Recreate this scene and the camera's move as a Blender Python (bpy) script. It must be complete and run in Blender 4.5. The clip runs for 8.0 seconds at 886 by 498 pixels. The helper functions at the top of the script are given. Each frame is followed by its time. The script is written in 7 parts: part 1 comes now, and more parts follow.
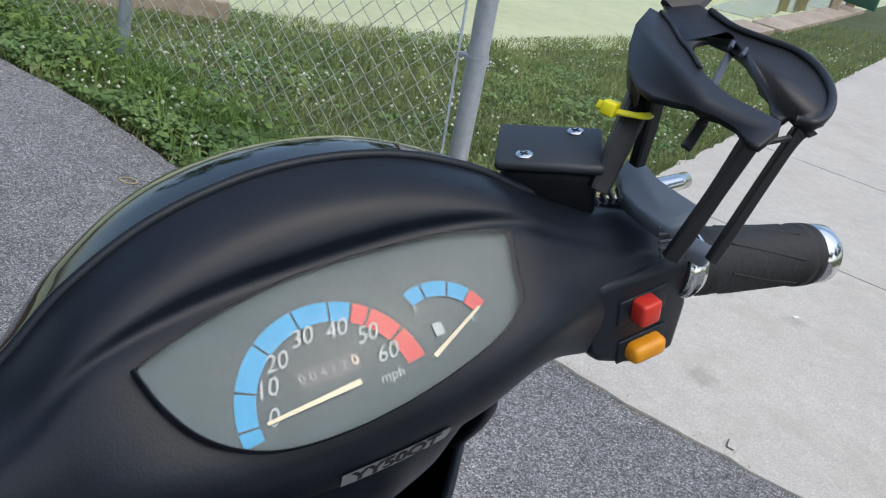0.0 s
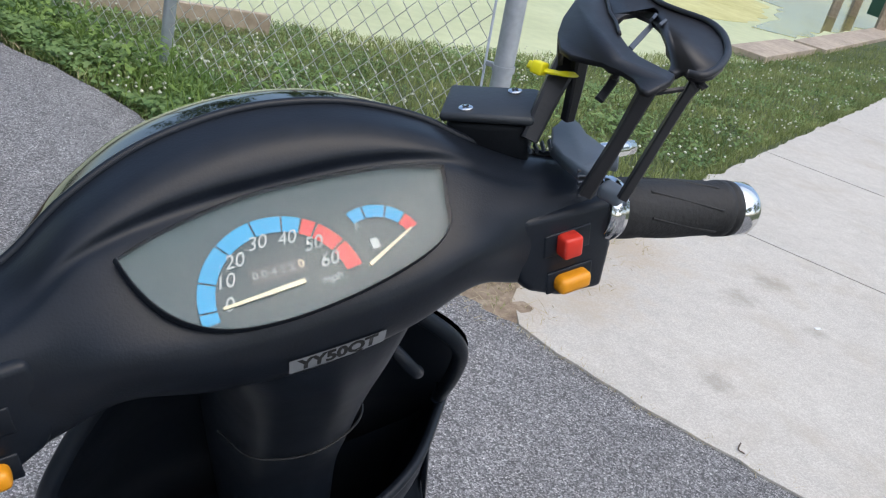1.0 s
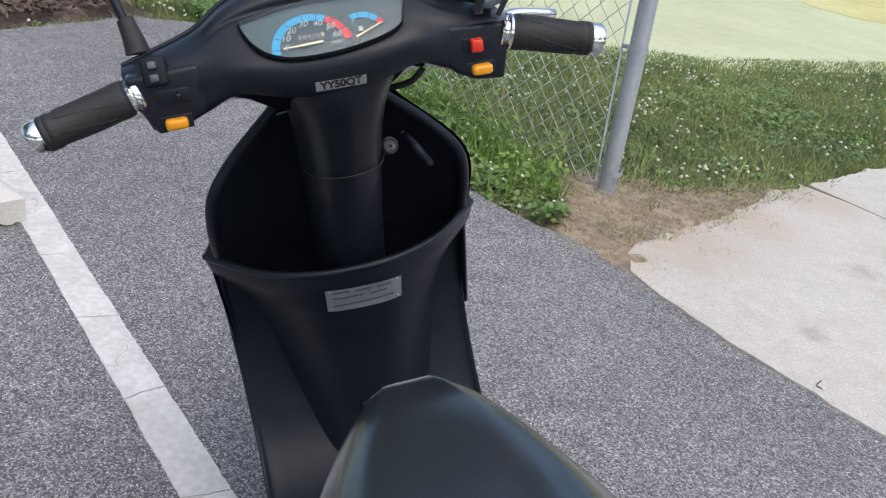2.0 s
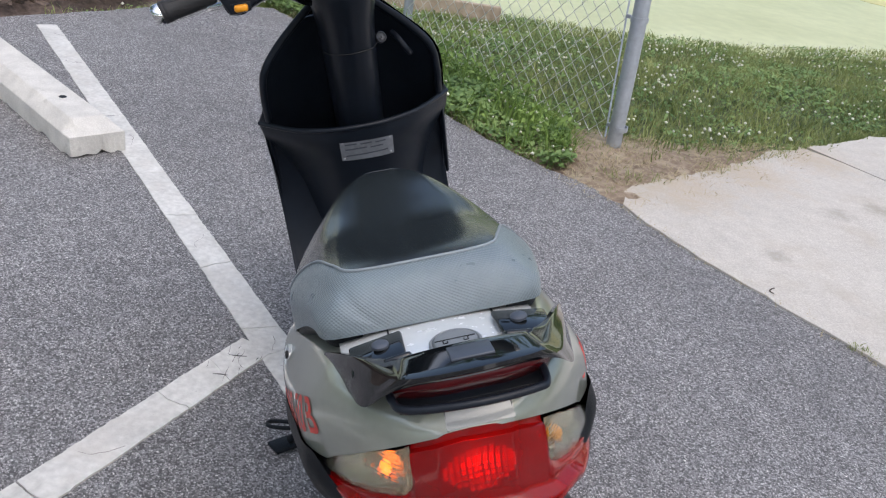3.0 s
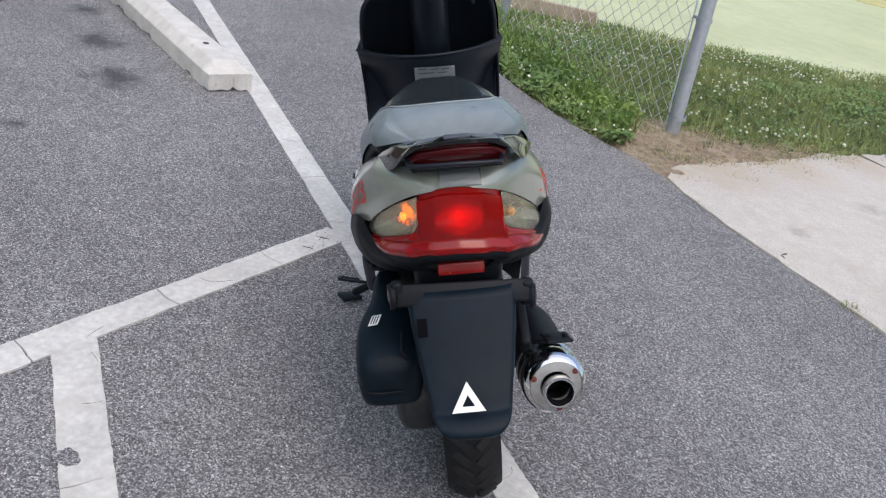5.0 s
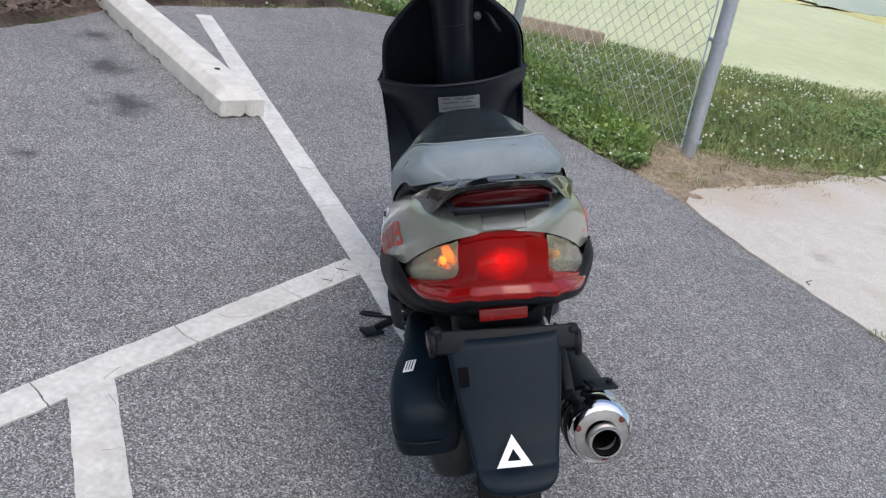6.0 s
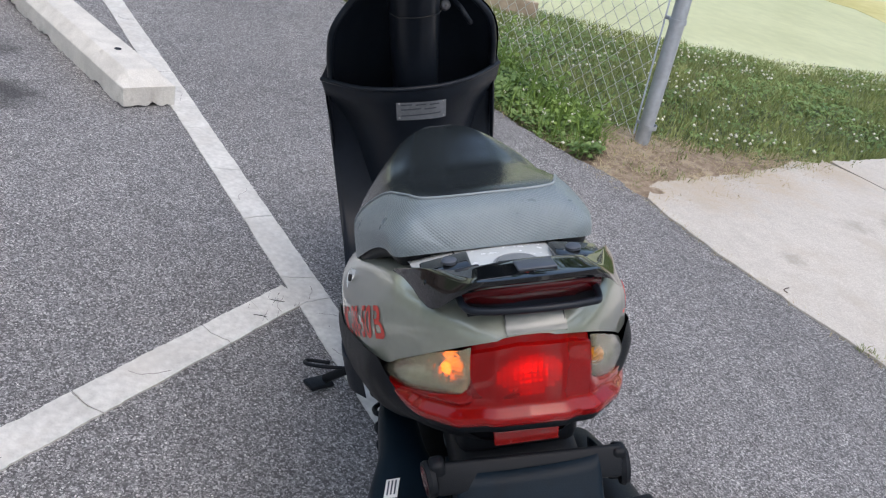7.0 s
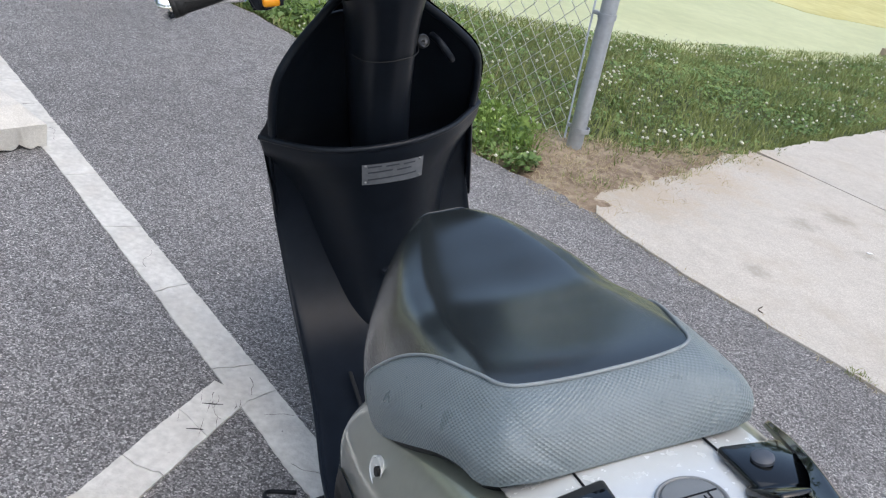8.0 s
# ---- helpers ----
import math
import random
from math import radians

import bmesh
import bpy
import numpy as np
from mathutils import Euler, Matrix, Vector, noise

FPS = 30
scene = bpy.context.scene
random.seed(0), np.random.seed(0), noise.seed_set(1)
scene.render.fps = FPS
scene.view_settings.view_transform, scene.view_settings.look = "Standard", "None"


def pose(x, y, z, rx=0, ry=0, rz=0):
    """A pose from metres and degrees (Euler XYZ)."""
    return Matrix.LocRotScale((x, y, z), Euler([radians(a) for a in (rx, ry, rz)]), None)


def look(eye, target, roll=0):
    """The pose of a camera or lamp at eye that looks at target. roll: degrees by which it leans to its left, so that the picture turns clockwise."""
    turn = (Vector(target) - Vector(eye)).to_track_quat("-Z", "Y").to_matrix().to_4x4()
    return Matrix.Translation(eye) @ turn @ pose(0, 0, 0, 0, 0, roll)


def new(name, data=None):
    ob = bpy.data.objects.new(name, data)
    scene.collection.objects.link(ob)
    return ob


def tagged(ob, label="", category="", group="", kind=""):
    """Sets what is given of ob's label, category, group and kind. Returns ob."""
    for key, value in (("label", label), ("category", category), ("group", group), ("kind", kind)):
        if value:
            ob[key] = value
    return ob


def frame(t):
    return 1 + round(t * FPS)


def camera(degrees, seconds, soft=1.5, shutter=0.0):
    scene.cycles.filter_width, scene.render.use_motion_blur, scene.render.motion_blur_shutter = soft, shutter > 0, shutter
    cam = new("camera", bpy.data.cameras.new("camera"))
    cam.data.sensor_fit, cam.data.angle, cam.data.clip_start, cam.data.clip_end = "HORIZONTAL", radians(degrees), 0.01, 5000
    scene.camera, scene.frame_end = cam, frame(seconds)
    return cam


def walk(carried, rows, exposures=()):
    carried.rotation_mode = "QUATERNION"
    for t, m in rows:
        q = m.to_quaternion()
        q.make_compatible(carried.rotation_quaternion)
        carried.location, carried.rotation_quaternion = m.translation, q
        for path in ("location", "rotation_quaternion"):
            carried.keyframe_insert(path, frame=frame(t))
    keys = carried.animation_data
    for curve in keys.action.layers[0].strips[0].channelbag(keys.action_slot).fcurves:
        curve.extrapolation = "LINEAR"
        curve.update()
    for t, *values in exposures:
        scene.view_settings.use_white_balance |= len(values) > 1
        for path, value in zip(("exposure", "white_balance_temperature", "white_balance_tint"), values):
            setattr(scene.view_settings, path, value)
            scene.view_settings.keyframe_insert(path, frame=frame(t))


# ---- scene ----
cam = camera(54.8, 8.0, soft=1.2)
PATH = [
    (0, (0.132, 0.101, 1.269), (0.076, 1.904, 0.405), 14.3),
    (0.5, (0.14, 0.1, 1.273), (0.087, 1.902, 0.409), 14.7),
    (1, (0.199, 0.027, 1.27), (0.045, 1.831, 0.421), 14.2),
    (1.5, (0.386, -0.151, 1.273), (-0.157, 1.565, 0.403), 11.7),
    (1.7, (0.457, -0.237, 1.281), (-0.14, 1.444, 0.376), 11.3),
    (2.8, (0.873, -0.797, 1.307), (0.294, 0.908, 0.437), 10.5),
    (3, (0.977, -0.869, 1.312), (0.246, 0.755, 0.401), 9.8),
    (3.2, (1.079, -0.923, 1.306), (0.294, 0.654, 0.361), 11.9),
    (3.5, (1.193, -1.034, 1.326), (0.331, 0.512, 0.394), 11.1),
    (4, (1.354, -1.26, 1.328), (0.429, 0.254, 0.403), 11.2),
    (4.5, (1.434, -1.332, 1.33), (0.517, 0.182, 0.396), 12.6),
    (6, (1.327, -1.31, 1.328), (0.386, 0.216, 0.441), 12.1),
    (6.5, (1.185, -1.144, 1.315), (0.301, 0.4, 0.402), 10.5),
    (7, (0.991, -1.021, 1.28), (0.245, 0.589, 0.357), 14.3),
    (7.5, (0.779, -0.934, 1.275), (0.193, 0.746, 0.361), 15.6),
    (7.8, (0.685, -0.839, 1.261), (0.151, 0.847, 0.326), 14.7),
    (8, (0.609, -0.724, 1.236), (0.116, 0.992, 0.333), 14.0),
]
EXPOSURES = [(0, 0.72, 6300, 6), (0.5, 0.84, 6300, 6), (1, 0.90, 6350, 7), (1.5, 0.96, 6450, 8), (3, 0.89, 6500, 10), (4.5, 0.87, 6500, 10), (6, 0.89, 6500, 10), (7.5, 0.91, 6550, 9), (8, 0.96, 6550, 8)]
walk(cam, [(t, look(eye, target, roll)) for t, eye, target, roll in PATH], EXPOSURES)

# ---- light ----
world = bpy.data.worlds.new("sky")
scene.world = world
world.use_nodes = True
wn = world.node_tree.nodes
sky = wn.new("ShaderNodeTexSky")
sky.sky_type, sky.sun_disc = "NISHITA", False
sky.sun_elevation, sky.sun_rotation = radians(62), radians(130)
sky.air_density, sky.dust_density, sky.ozone_density = 1.0, 3.0, 1.0
wn["Background"].inputs["Strength"].default_value = 0.14
world.node_tree.links.new(sky.outputs[0], wn["Background"].inputs["Color"])
sun = new("sun", bpy.data.lights.new("sun", "SUN"))
sun.data.energy, sun.data.angle, sun.data.color = 0.7, radians(120), (1.0, 0.97, 0.93)
sun.rotation_euler = (radians(28), 0, radians(50))

# ---- materials ----
def mat(name, color, rough=0.6, metal=0.0, vary=0.12, scale=30.0, bump=0.0, bump_scale=200.0, coat=0.0, second=None,
        spot=0.5, spec=0.5, rough_vary=0.1):
    """A surface with broad stains, fine grain, uneven gloss and relief."""
    m = bpy.data.materials.new(name)
    m.use_nodes = True
    nt = m.node_tree
    nd, ln = nt.nodes, nt.links
    b = nd["Principled BSDF"]
    co = nd.new("ShaderNodeTexCoord")
    big, fine = nd.new("ShaderNodeTexNoise"), nd.new("ShaderNodeTexNoise")
    big.inputs["Scale"].default_value, big.inputs["Detail"].default_value = scale * 0.12, 5
    fine.inputs["Scale"].default_value, fine.inputs["Detail"].default_value = scale, 6
    add = nd.new("ShaderNodeMath")
    add.operation = "ADD"
    ramp = nd.new("ShaderNodeMapRange")
    ramp.inputs["From Min"].default_value, ramp.inputs["From Max"].default_value = 0.7, 1.3
    mix = nd.new("ShaderNodeMix")
    mix.data_type = "RGBA"
    lo = [c * (1 - vary) for c in color]
    hi = list(second) if second else [min(1, c * (1 + vary)) for c in color]
    mix.inputs[6].default_value, mix.inputs[7].default_value = (*lo, 1), (*hi, 1)
    for tex in (big, fine):
        ln.new(co.outputs["Object"], tex.inputs["Vector"])
    ln.new(big.outputs["Fac"], add.inputs[0])
    ln.new(fine.outputs["Fac"], add.inputs[1])
    ln.new(add.outputs[0], ramp.inputs["Value"])
    ln.new(ramp.outputs[0], mix.inputs[0])
    ln.new(mix.outputs[2], b.inputs["Base Color"])
    rr = nd.new("ShaderNodeMapRange")
    rr.inputs["To Min"].default_value, rr.inputs["To Max"].default_value = max(0.02, rough - rough_vary), min(1, rough + rough_vary)
    ln.new(fine.outputs["Fac"], rr.inputs["Value"])
    ln.new(rr.outputs[0], b.inputs["Roughness"])
    b.inputs["Metallic"].default_value = metal
    b.inputs["Specular IOR Level"].default_value = spec
    b.inputs["Coat Weight"].default_value = coat
    b.inputs["Coat Roughness"].default_value = 0.04
    if bump:
        bt = nd.new("ShaderNodeTexNoise")
        bt.inputs["Scale"].default_value, bt.inputs["Detail"].default_value = bump_scale, 4
        ln.new(co.outputs["Object"], bt.inputs["Vector"])
        bn = nd.new("ShaderNodeBump")
        bn.inputs["Strength"].default_value, bn.inputs["Distance"].default_value = bump, 0.004
        ln.new(bt.outputs["Fac"], bn.inputs["Height"])
        ln.new(bn.outputs[0], b.inputs["Normal"])
    return m


def speckled(name, dark, light, tint, size, rough=0.9, relief=0.5, stain=0.25, stain_scale=0.8, chip=0.12):
    """Stones set in a binder: aggregate cells of differing tone, with stains over metres."""
    m = bpy.data.materials.new(name)
    m.use_nodes = True
    nt = m.node_tree
    nd, ln = nt.nodes, nt.links
    b = nd["Principled BSDF"]
    co = nd.new("ShaderNodeTexCoord")
    vo = nd.new("ShaderNodeTexVoronoi")
    vo.inputs["Scale"].default_value = 1 / size
    ln.new(co.outputs["Object"], vo.inputs["Vector"])
    sep = nd.new("ShaderNodeSeparateColor")
    ln.new(vo.outputs["Color"], sep.inputs[0])
    ramp = nd.new("ShaderNodeValToRGB")
    ramp.color_ramp.elements[0].position, ramp.color_ramp.elements[1].position = 0.1, 1.0 - chip * 0.3
    ramp.color_ramp.elements[0].color = (*dark, 1)
    ramp.color_ramp.elements[1].color = (*light, 1)
    mid = ramp.color_ramp.elements.new(1.0 - chip)
    mid.color = (*tint, 1)
    ln.new(sep.outputs[0], ramp.inputs[0])
    st, st2 = nd.new("ShaderNodeTexNoise"), nd.new("ShaderNodeTexNoise")
    st.inputs["Scale"].default_value, st.inputs["Detail"].default_value = stain_scale, 6
    st2.inputs["Scale"].default_value, st2.inputs["Detail"].default_value = 14, 5
    ln.new(co.outputs["Object"], st.inputs["Vector"])
    ln.new(co.outputs["Object"], st2.inputs["Vector"])
    sm = nd.new("ShaderNodeMath")
    sm.operation = "ADD"
    ln.new(st.outputs["Fac"], sm.inputs[0])
    ln.new(st2.outputs["Fac"], sm.inputs[1])
    mr = nd.new("ShaderNodeMapRange")
    mr.inputs["From Min"].default_value, mr.inputs["From Max"].default_value = 0.6, 1.4
    mr.inputs["To Min"].default_value, mr.inputs["To Max"].default_value = 1 - stain, 1 + stain
    ln.new(sm.outputs[0], mr.inputs["Value"])
    mul = nd.new("ShaderNodeVectorMath")
    mul.operation = "SCALE"
    ln.new(ramp.outputs[0], mul.inputs[0])
    ln.new(mr.outputs[0], mul.inputs["Scale"])
    ln.new(mul.outputs[0], b.inputs["Base Color"])
    b.inputs["Roughness"].default_value = rough
    bn = nd.new("ShaderNodeBump")
    bn.inputs["Strength"].default_value, bn.inputs["Distance"].default_value = relief, size * 0.5
    ln.new(vo.outputs["Distance"], bn.inputs["Height"])
    bn.invert = True
    ln.new(bn.outputs[0], b.inputs["Normal"])
    return m


def chipped_asphalt(name):
    """Worn asphalt: stone chips of many tones, dark binder sunk between them, grit and broad stains."""
    m = bpy.data.materials.new(name)
    m.use_nodes = True
    nd, ln = m.node_tree.nodes, m.node_tree.links
    b = nd["Principled BSDF"]
    co = nd.new("ShaderNodeTexCoord")
    wn_, add = nd.new("ShaderNodeTexNoise"), nd.new("ShaderNodeVectorMath")
    wn_.inputs["Scale"].default_value = 220
    add.operation = "MULTIPLY_ADD"
    add.inputs[1].default_value = (0.004, 0.004, 0.0)
    ln.new(co.outputs["Object"], wn_.inputs["Vector"])
    ln.new(wn_.outputs["Color"], add.inputs[0])
    ln.new(co.outputs["Object"], add.inputs[2])
    cell, edge = nd.new("ShaderNodeTexVoronoi"), nd.new("ShaderNodeTexVoronoi")
    edge.feature = "DISTANCE_TO_EDGE"
    for v in (cell, edge):
        v.inputs["Scale"].default_value = 250
        ln.new(add.outputs[0], v.inputs["Vector"])
    sep = nd.new("ShaderNodeSeparateColor")
    ln.new(cell.outputs["Color"], sep.inputs[0])
    ramp = nd.new("ShaderNodeValToRGB")
    tones = ((0.12, (0.095, 0.093, 0.094)), (0.34, (0.35, 0.342, 0.344)), (0.74, (0.48, 0.468, 0.466)), (0.92, (0.62, 0.605, 0.59)), (1.0, (0.86, 0.835, 0.80)))
    for (at, tone), el in zip(tones, [ramp.color_ramp.elements[0], ramp.color_ramp.elements[1]] + [ramp.color_ramp.elements.new(0.5) for k in range(3)]):
        el.position = at
    els = sorted(ramp.color_ramp.elements, key=lambda e: e.position)
    for (at, tone), el in zip(tones, els):
        el.color = (*tone, 1)
    ln.new(sep.outputs[0], ramp.inputs[0])
    gap = nd.new("ShaderNodeMapRange")
    gap.inputs["From Min"].default_value, gap.inputs["From Max"].default_value = 0.0, 0.11
    ln.new(edge.outputs["Distance"], gap.inputs["Value"])
    sunk = nd.new("ShaderNodeMix")
    sunk.data_type = "RGBA"
    sunk.inputs[6].default_value = (0.075, 0.073, 0.075, 1)
    ln.new(gap.outputs[0], sunk.inputs[0])
    ln.new(ramp.outputs[0], sunk.inputs[7])
    last = None
    for scale, detail, low, high in ((0.8, 6, 0.86, 1.14), (9.0, 5, 0.90, 1.10), (900.0, 2, 0.72, 1.28)):
        no, mr = nd.new("ShaderNodeTexNoise"), nd.new("ShaderNodeMapRange")
        no.inputs["Scale"].default_value, no.inputs["Detail"].default_value = scale, detail
        ln.new(co.outputs["Object"], no.inputs["Vector"])
        mr.inputs["From Min"].default_value, mr.inputs["From Max"].default_value = 0.3, 0.7
        mr.inputs["To Min"].default_value, mr.inputs["To Max"].default_value = low, high
        ln.new(no.outputs["Fac"], mr.inputs["Value"])
        mul = nd.new("ShaderNodeVectorMath")
        mul.operation = "SCALE"
        ln.new(last.outputs[0] if last else sunk.outputs[2], mul.inputs[0])
        ln.new(mr.outputs[0], mul.inputs["Scale"])
        last = mul
    ln.new(last.outputs[0], b.inputs["Base Color"])
    b.inputs["Roughness"].default_value = 0.85
    bn = nd.new("ShaderNodeBump")
    bn.inputs["Strength"].default_value, bn.inputs["Distance"].default_value = 0.8, 0.0016
    ln.new(gap.outputs[0], bn.inputs["Height"])
    ln.new(bn.outputs[0], b.inputs["Normal"])
    return m


def leafy(name, dark, light, rough=0.6, through_light=0.25):
    """Leaves and blades: each differs in tone, and lets a little light through."""
    m = bpy.data.materials.new(name)
    m.use_nodes = True
    nd, ln = m.node_tree.nodes, m.node_tree.links
    b = nd["Principled BSDF"]
    ge = nd.new("ShaderNodeNewGeometry")
    co = nd.new("ShaderNodeTexCoord")
    av = nd.new("ShaderNodeMath")
    av.operation = "MULTIPLY_ADD"
    av.inputs[1].default_value = 0.42
    ln.new(ge.outputs["Random Per Island"], av.inputs[0])
    total = None
    for scale, weight in ((1.4, 0.42), (7.0, 0.36)):
        no, sc = nd.new("ShaderNodeTexNoise"), nd.new("ShaderNodeMapRange")
        no.inputs["Scale"].default_value, no.inputs["Detail"].default_value = scale, 3
        ln.new(co.outputs["Object"], no.inputs["Vector"])
        sc.inputs["From Min"].default_value, sc.inputs["From Max"].default_value, sc.inputs["To Max"].default_value = 0.32, 0.68, weight
        ln.new(no.outputs["Fac"], sc.inputs["Value"])
        if total is None:
            total = sc.outputs[0]
        else:
            ad = nd.new("ShaderNodeMath")
            ln.new(total, ad.inputs[0])
            ln.new(sc.outputs[0], ad.inputs[1])
            total = ad.outputs[0]
    ln.new(total, av.inputs[2])
    mix = nd.new("ShaderNodeMix")
    mix.data_type = "RGBA"
    mix.inputs[6].default_value, mix.inputs[7].default_value = (*dark, 1), (*light, 1)
    ln.new(av.outputs[0], mix.inputs[0])
    ln.new(mix.outputs[2], b.inputs["Base Color"])
    b.inputs["Roughness"].default_value = rough
    tr = nd.new("ShaderNodeBsdfTranslucent")
    ln.new(mix.outputs[2], tr.inputs["Color"])
    ms = nd.new("ShaderNodeMixShader")
    ms.inputs[0].default_value = through_light
    ln.new(b.outputs[0], ms.inputs[1])
    ln.new(tr.outputs[0], ms.inputs[2])
    ln.new(ms.outputs[0], nd["Material Output"].inputs["Surface"])
    return m


def glow(name, color, strength, base=None):
    m = mat(name, base or color, 0.15)
    b = m.node_tree.nodes["Principled BSDF"]
    b.inputs["Emission Color"].default_value, b.inputs["Emission Strength"].default_value = (*color, 1), strength
    return m


def clear(name, tint, rough=0.03, alpha_ior=1.45):
    m = mat(name, tint, rough, rough_vary=0.02)
    b = m.node_tree.nodes["Principled BSDF"]
    b.inputs["Transmission Weight"].default_value, b.inputs["IOR"].default_value = 1.0, alpha_ior
    return m


def blot(m, spots, color, amount=0.7, grain=9.0):
    """Old spills: ragged stains round (x, y, radius) laid over a finished surface."""
    nd, ln = m.node_tree.nodes, m.node_tree.links
    base = nd["Principled BSDF"].inputs["Base Color"]
    source = base.links[0].from_socket
    co, no = nd.new("ShaderNodeTexCoord"), nd.new("ShaderNodeTexNoise")
    no.inputs["Scale"].default_value, no.inputs["Detail"].default_value = grain, 6
    ln.new(co.outputs["Object"], no.inputs["Vector"])
    total = None
    for x, y, r in spots:
        ds, mr, mu, th = nd.new("ShaderNodeVectorMath"), nd.new("ShaderNodeMapRange"), nd.new("ShaderNodeMath"), nd.new("ShaderNodeMapRange")
        ds.operation, mu.operation = "DISTANCE", "ADD"
        ds.inputs[1].default_value = (x, y, 0)
        ln.new(co.outputs["Object"], ds.inputs[0])
        mr.inputs["From Min"].default_value, mr.inputs["From Max"].default_value = 0.0, r * 1.5
        mr.inputs["To Min"].default_value, mr.inputs["To Max"].default_value = 0.62, -0.3
        ln.new(ds.outputs["Value"], mr.inputs["Value"])
        ln.new(mr.outputs[0], mu.inputs[0])
        ln.new(no.outputs["Fac"], mu.inputs[1])
        th.inputs["From Min"].default_value, th.inputs["From Max"].default_value = 0.55, 1.0
        th.inputs["To Max"].default_value = amount
        ln.new(mu.outputs[0], th.inputs["Value"])
        if total is None:
            total = th.outputs[0]
        else:
            mx = nd.new("ShaderNodeMath")
            mx.operation = "MAXIMUM"
            ln.new(total, mx.inputs[0])
            ln.new(th.outputs[0], mx.inputs[1])
            total = mx.outputs[0]
    mix = nd.new("ShaderNodeMix")
    mix.data_type = "RGBA"
    mix.inputs[7].default_value = (*color, 1)
    ln.new(total, mix.inputs[0])
    ln.new(source, mix.inputs[6])
    ln.new(mix.outputs[2], base)


def worn(m, color, scale, low, high, detail=8.0):
    """Patches where another tone shows through, in a ragged scatter."""
    nd, ln = m.node_tree.nodes, m.node_tree.links
    base = nd["Principled BSDF"].inputs["Base Color"]
    source = base.links[0].from_socket
    co, no, mr = nd.new("ShaderNodeTexCoord"), nd.new("ShaderNodeTexNoise"), nd.new("ShaderNodeMapRange")
    no.inputs["Scale"].default_value, no.inputs["Detail"].default_value, no.inputs["Roughness"].default_value = scale, detail, 0.65
    ln.new(co.outputs["Object"], no.inputs["Vector"])
    mr.inputs["From Min"].default_value, mr.inputs["From Max"].default_value = low, high
    ln.new(no.outputs["Fac"], mr.inputs["Value"])
    mix = nd.new("ShaderNodeMix")
    mix.data_type = "RGBA"
    mix.inputs[7].default_value = (*color, 1)
    ln.new(mr.outputs[0], mix.inputs[0])
    ln.new(source, mix.inputs[6])
    ln.new(mix.outputs[2], base)


ASPHALT = chipped_asphalt("asphalt")
blot(ASPHALT, [(-2.15, 1.05, 0.16), (-1.69, 0.83, 0.17), (-1.41, 0.22, 0.07), (-2.61, 1.27, 0.12)], (0.035, 0.034, 0.034), 0.8, 11)
CONCRETE = speckled("concrete", (0.43, 0.40, 0.355), (0.55, 0.52, 0.47), (0.50, 0.47, 0.42), 0.004, 0.9, 0.15, 0.12, 1.3, 0.3)
worn(CONCRETE, (0.40, 0.35, 0.28), 2.2, 0.53, 0.78)
blot(CONCRETE, [(0.16, 2.45, 0.30), (0.42, 2.75, 0.34), (0.62, 3.2, 0.34), (0.85, 3.75, 0.3)], (0.40, 0.325, 0.235), 0.6, 14)
blot(CONCRETE, [(1.06, 3.03, 0.10), (1.21, 3.26, 0.10), (1.32, 2.91, 0.06), (0.9, 2.35, 0.08)], (0.27, 0.235, 0.19), 0.5, 26)
BLOCK = speckled("cast_concrete", (0.53, 0.51, 0.465), (0.62, 0.60, 0.55), (0.585, 0.565, 0.52), 0.003, 0.92, 0.2, 0.14, 7.0, 0.3)
PAINT = mat("road_paint", (0.55, 0.54, 0.505), 0.7, vary=0.18, scale=60, bump=0.5, bump_scale=160, second=(0.67, 0.66, 0.62))
worn(BLOCK, (0.36, 0.34, 0.30), 12.0, 0.60, 0.78)
worn(PAINT, (0.24, 0.235, 0.23), 55.0, 0.70, 0.74)
worn(PAINT, (0.50, 0.47, 0.42), 4.0, 0.50, 0.75)
SOIL = mat("bare_soil", (0.20, 0.135, 0.09), 0.95, vary=0.35, scale=28, bump=1.0, bump_scale=90, second=(0.33, 0.26, 0.185))
TURF = mat("turf_soil", (0.075, 0.095, 0.035), 0.95, vary=0.35, scale=20, bump=1.0, bump_scale=80, second=(0.09, 0.11, 0.04))
MULCH = mat("bark_mulch", (0.085, 0.058, 0.045), 0.95, vary=0.4, scale=40, bump=1.0, bump_scale=70, second=(0.19, 0.14, 0.11))
DUCKWEED = mat("duckweed_water", (0.47, 0.50, 0.275), 0.5, vary=0.08, scale=8, bump=0.15, bump_scale=60, second=(0.56, 0.58, 0.35), spec=0.3)
GALV = mat("galvanised_steel", (0.40, 0.43, 0.47), 0.5, 0.6, vary=0.15, scale=40, bump=0.08, bump_scale=120)
WIRE = mat("fence_wire", (0.60, 0.60, 0.56), 0.45, 0.35, vary=0.2, scale=50)
WOOD = mat("weathered_wood", (0.36, 0.28, 0.20), 0.85, vary=0.25, scale=18, bump=0.4, bump_scale=60, second=(0.50, 0.41, 0.31))
PLASTIC = mat("satin_black_plastic", (0.0095, 0.0125, 0.0185), 0.34, spec=0.26, vary=0.2, scale=60, bump=0.06, bump_scale=700, rough_vary=0.06)
SHIELD_PL = mat("shield_plastic", (0.0085, 0.0120, 0.0185), 0.42, spec=0.22, vary=0.2, scale=40, bump=0.08, bump_scale=600)
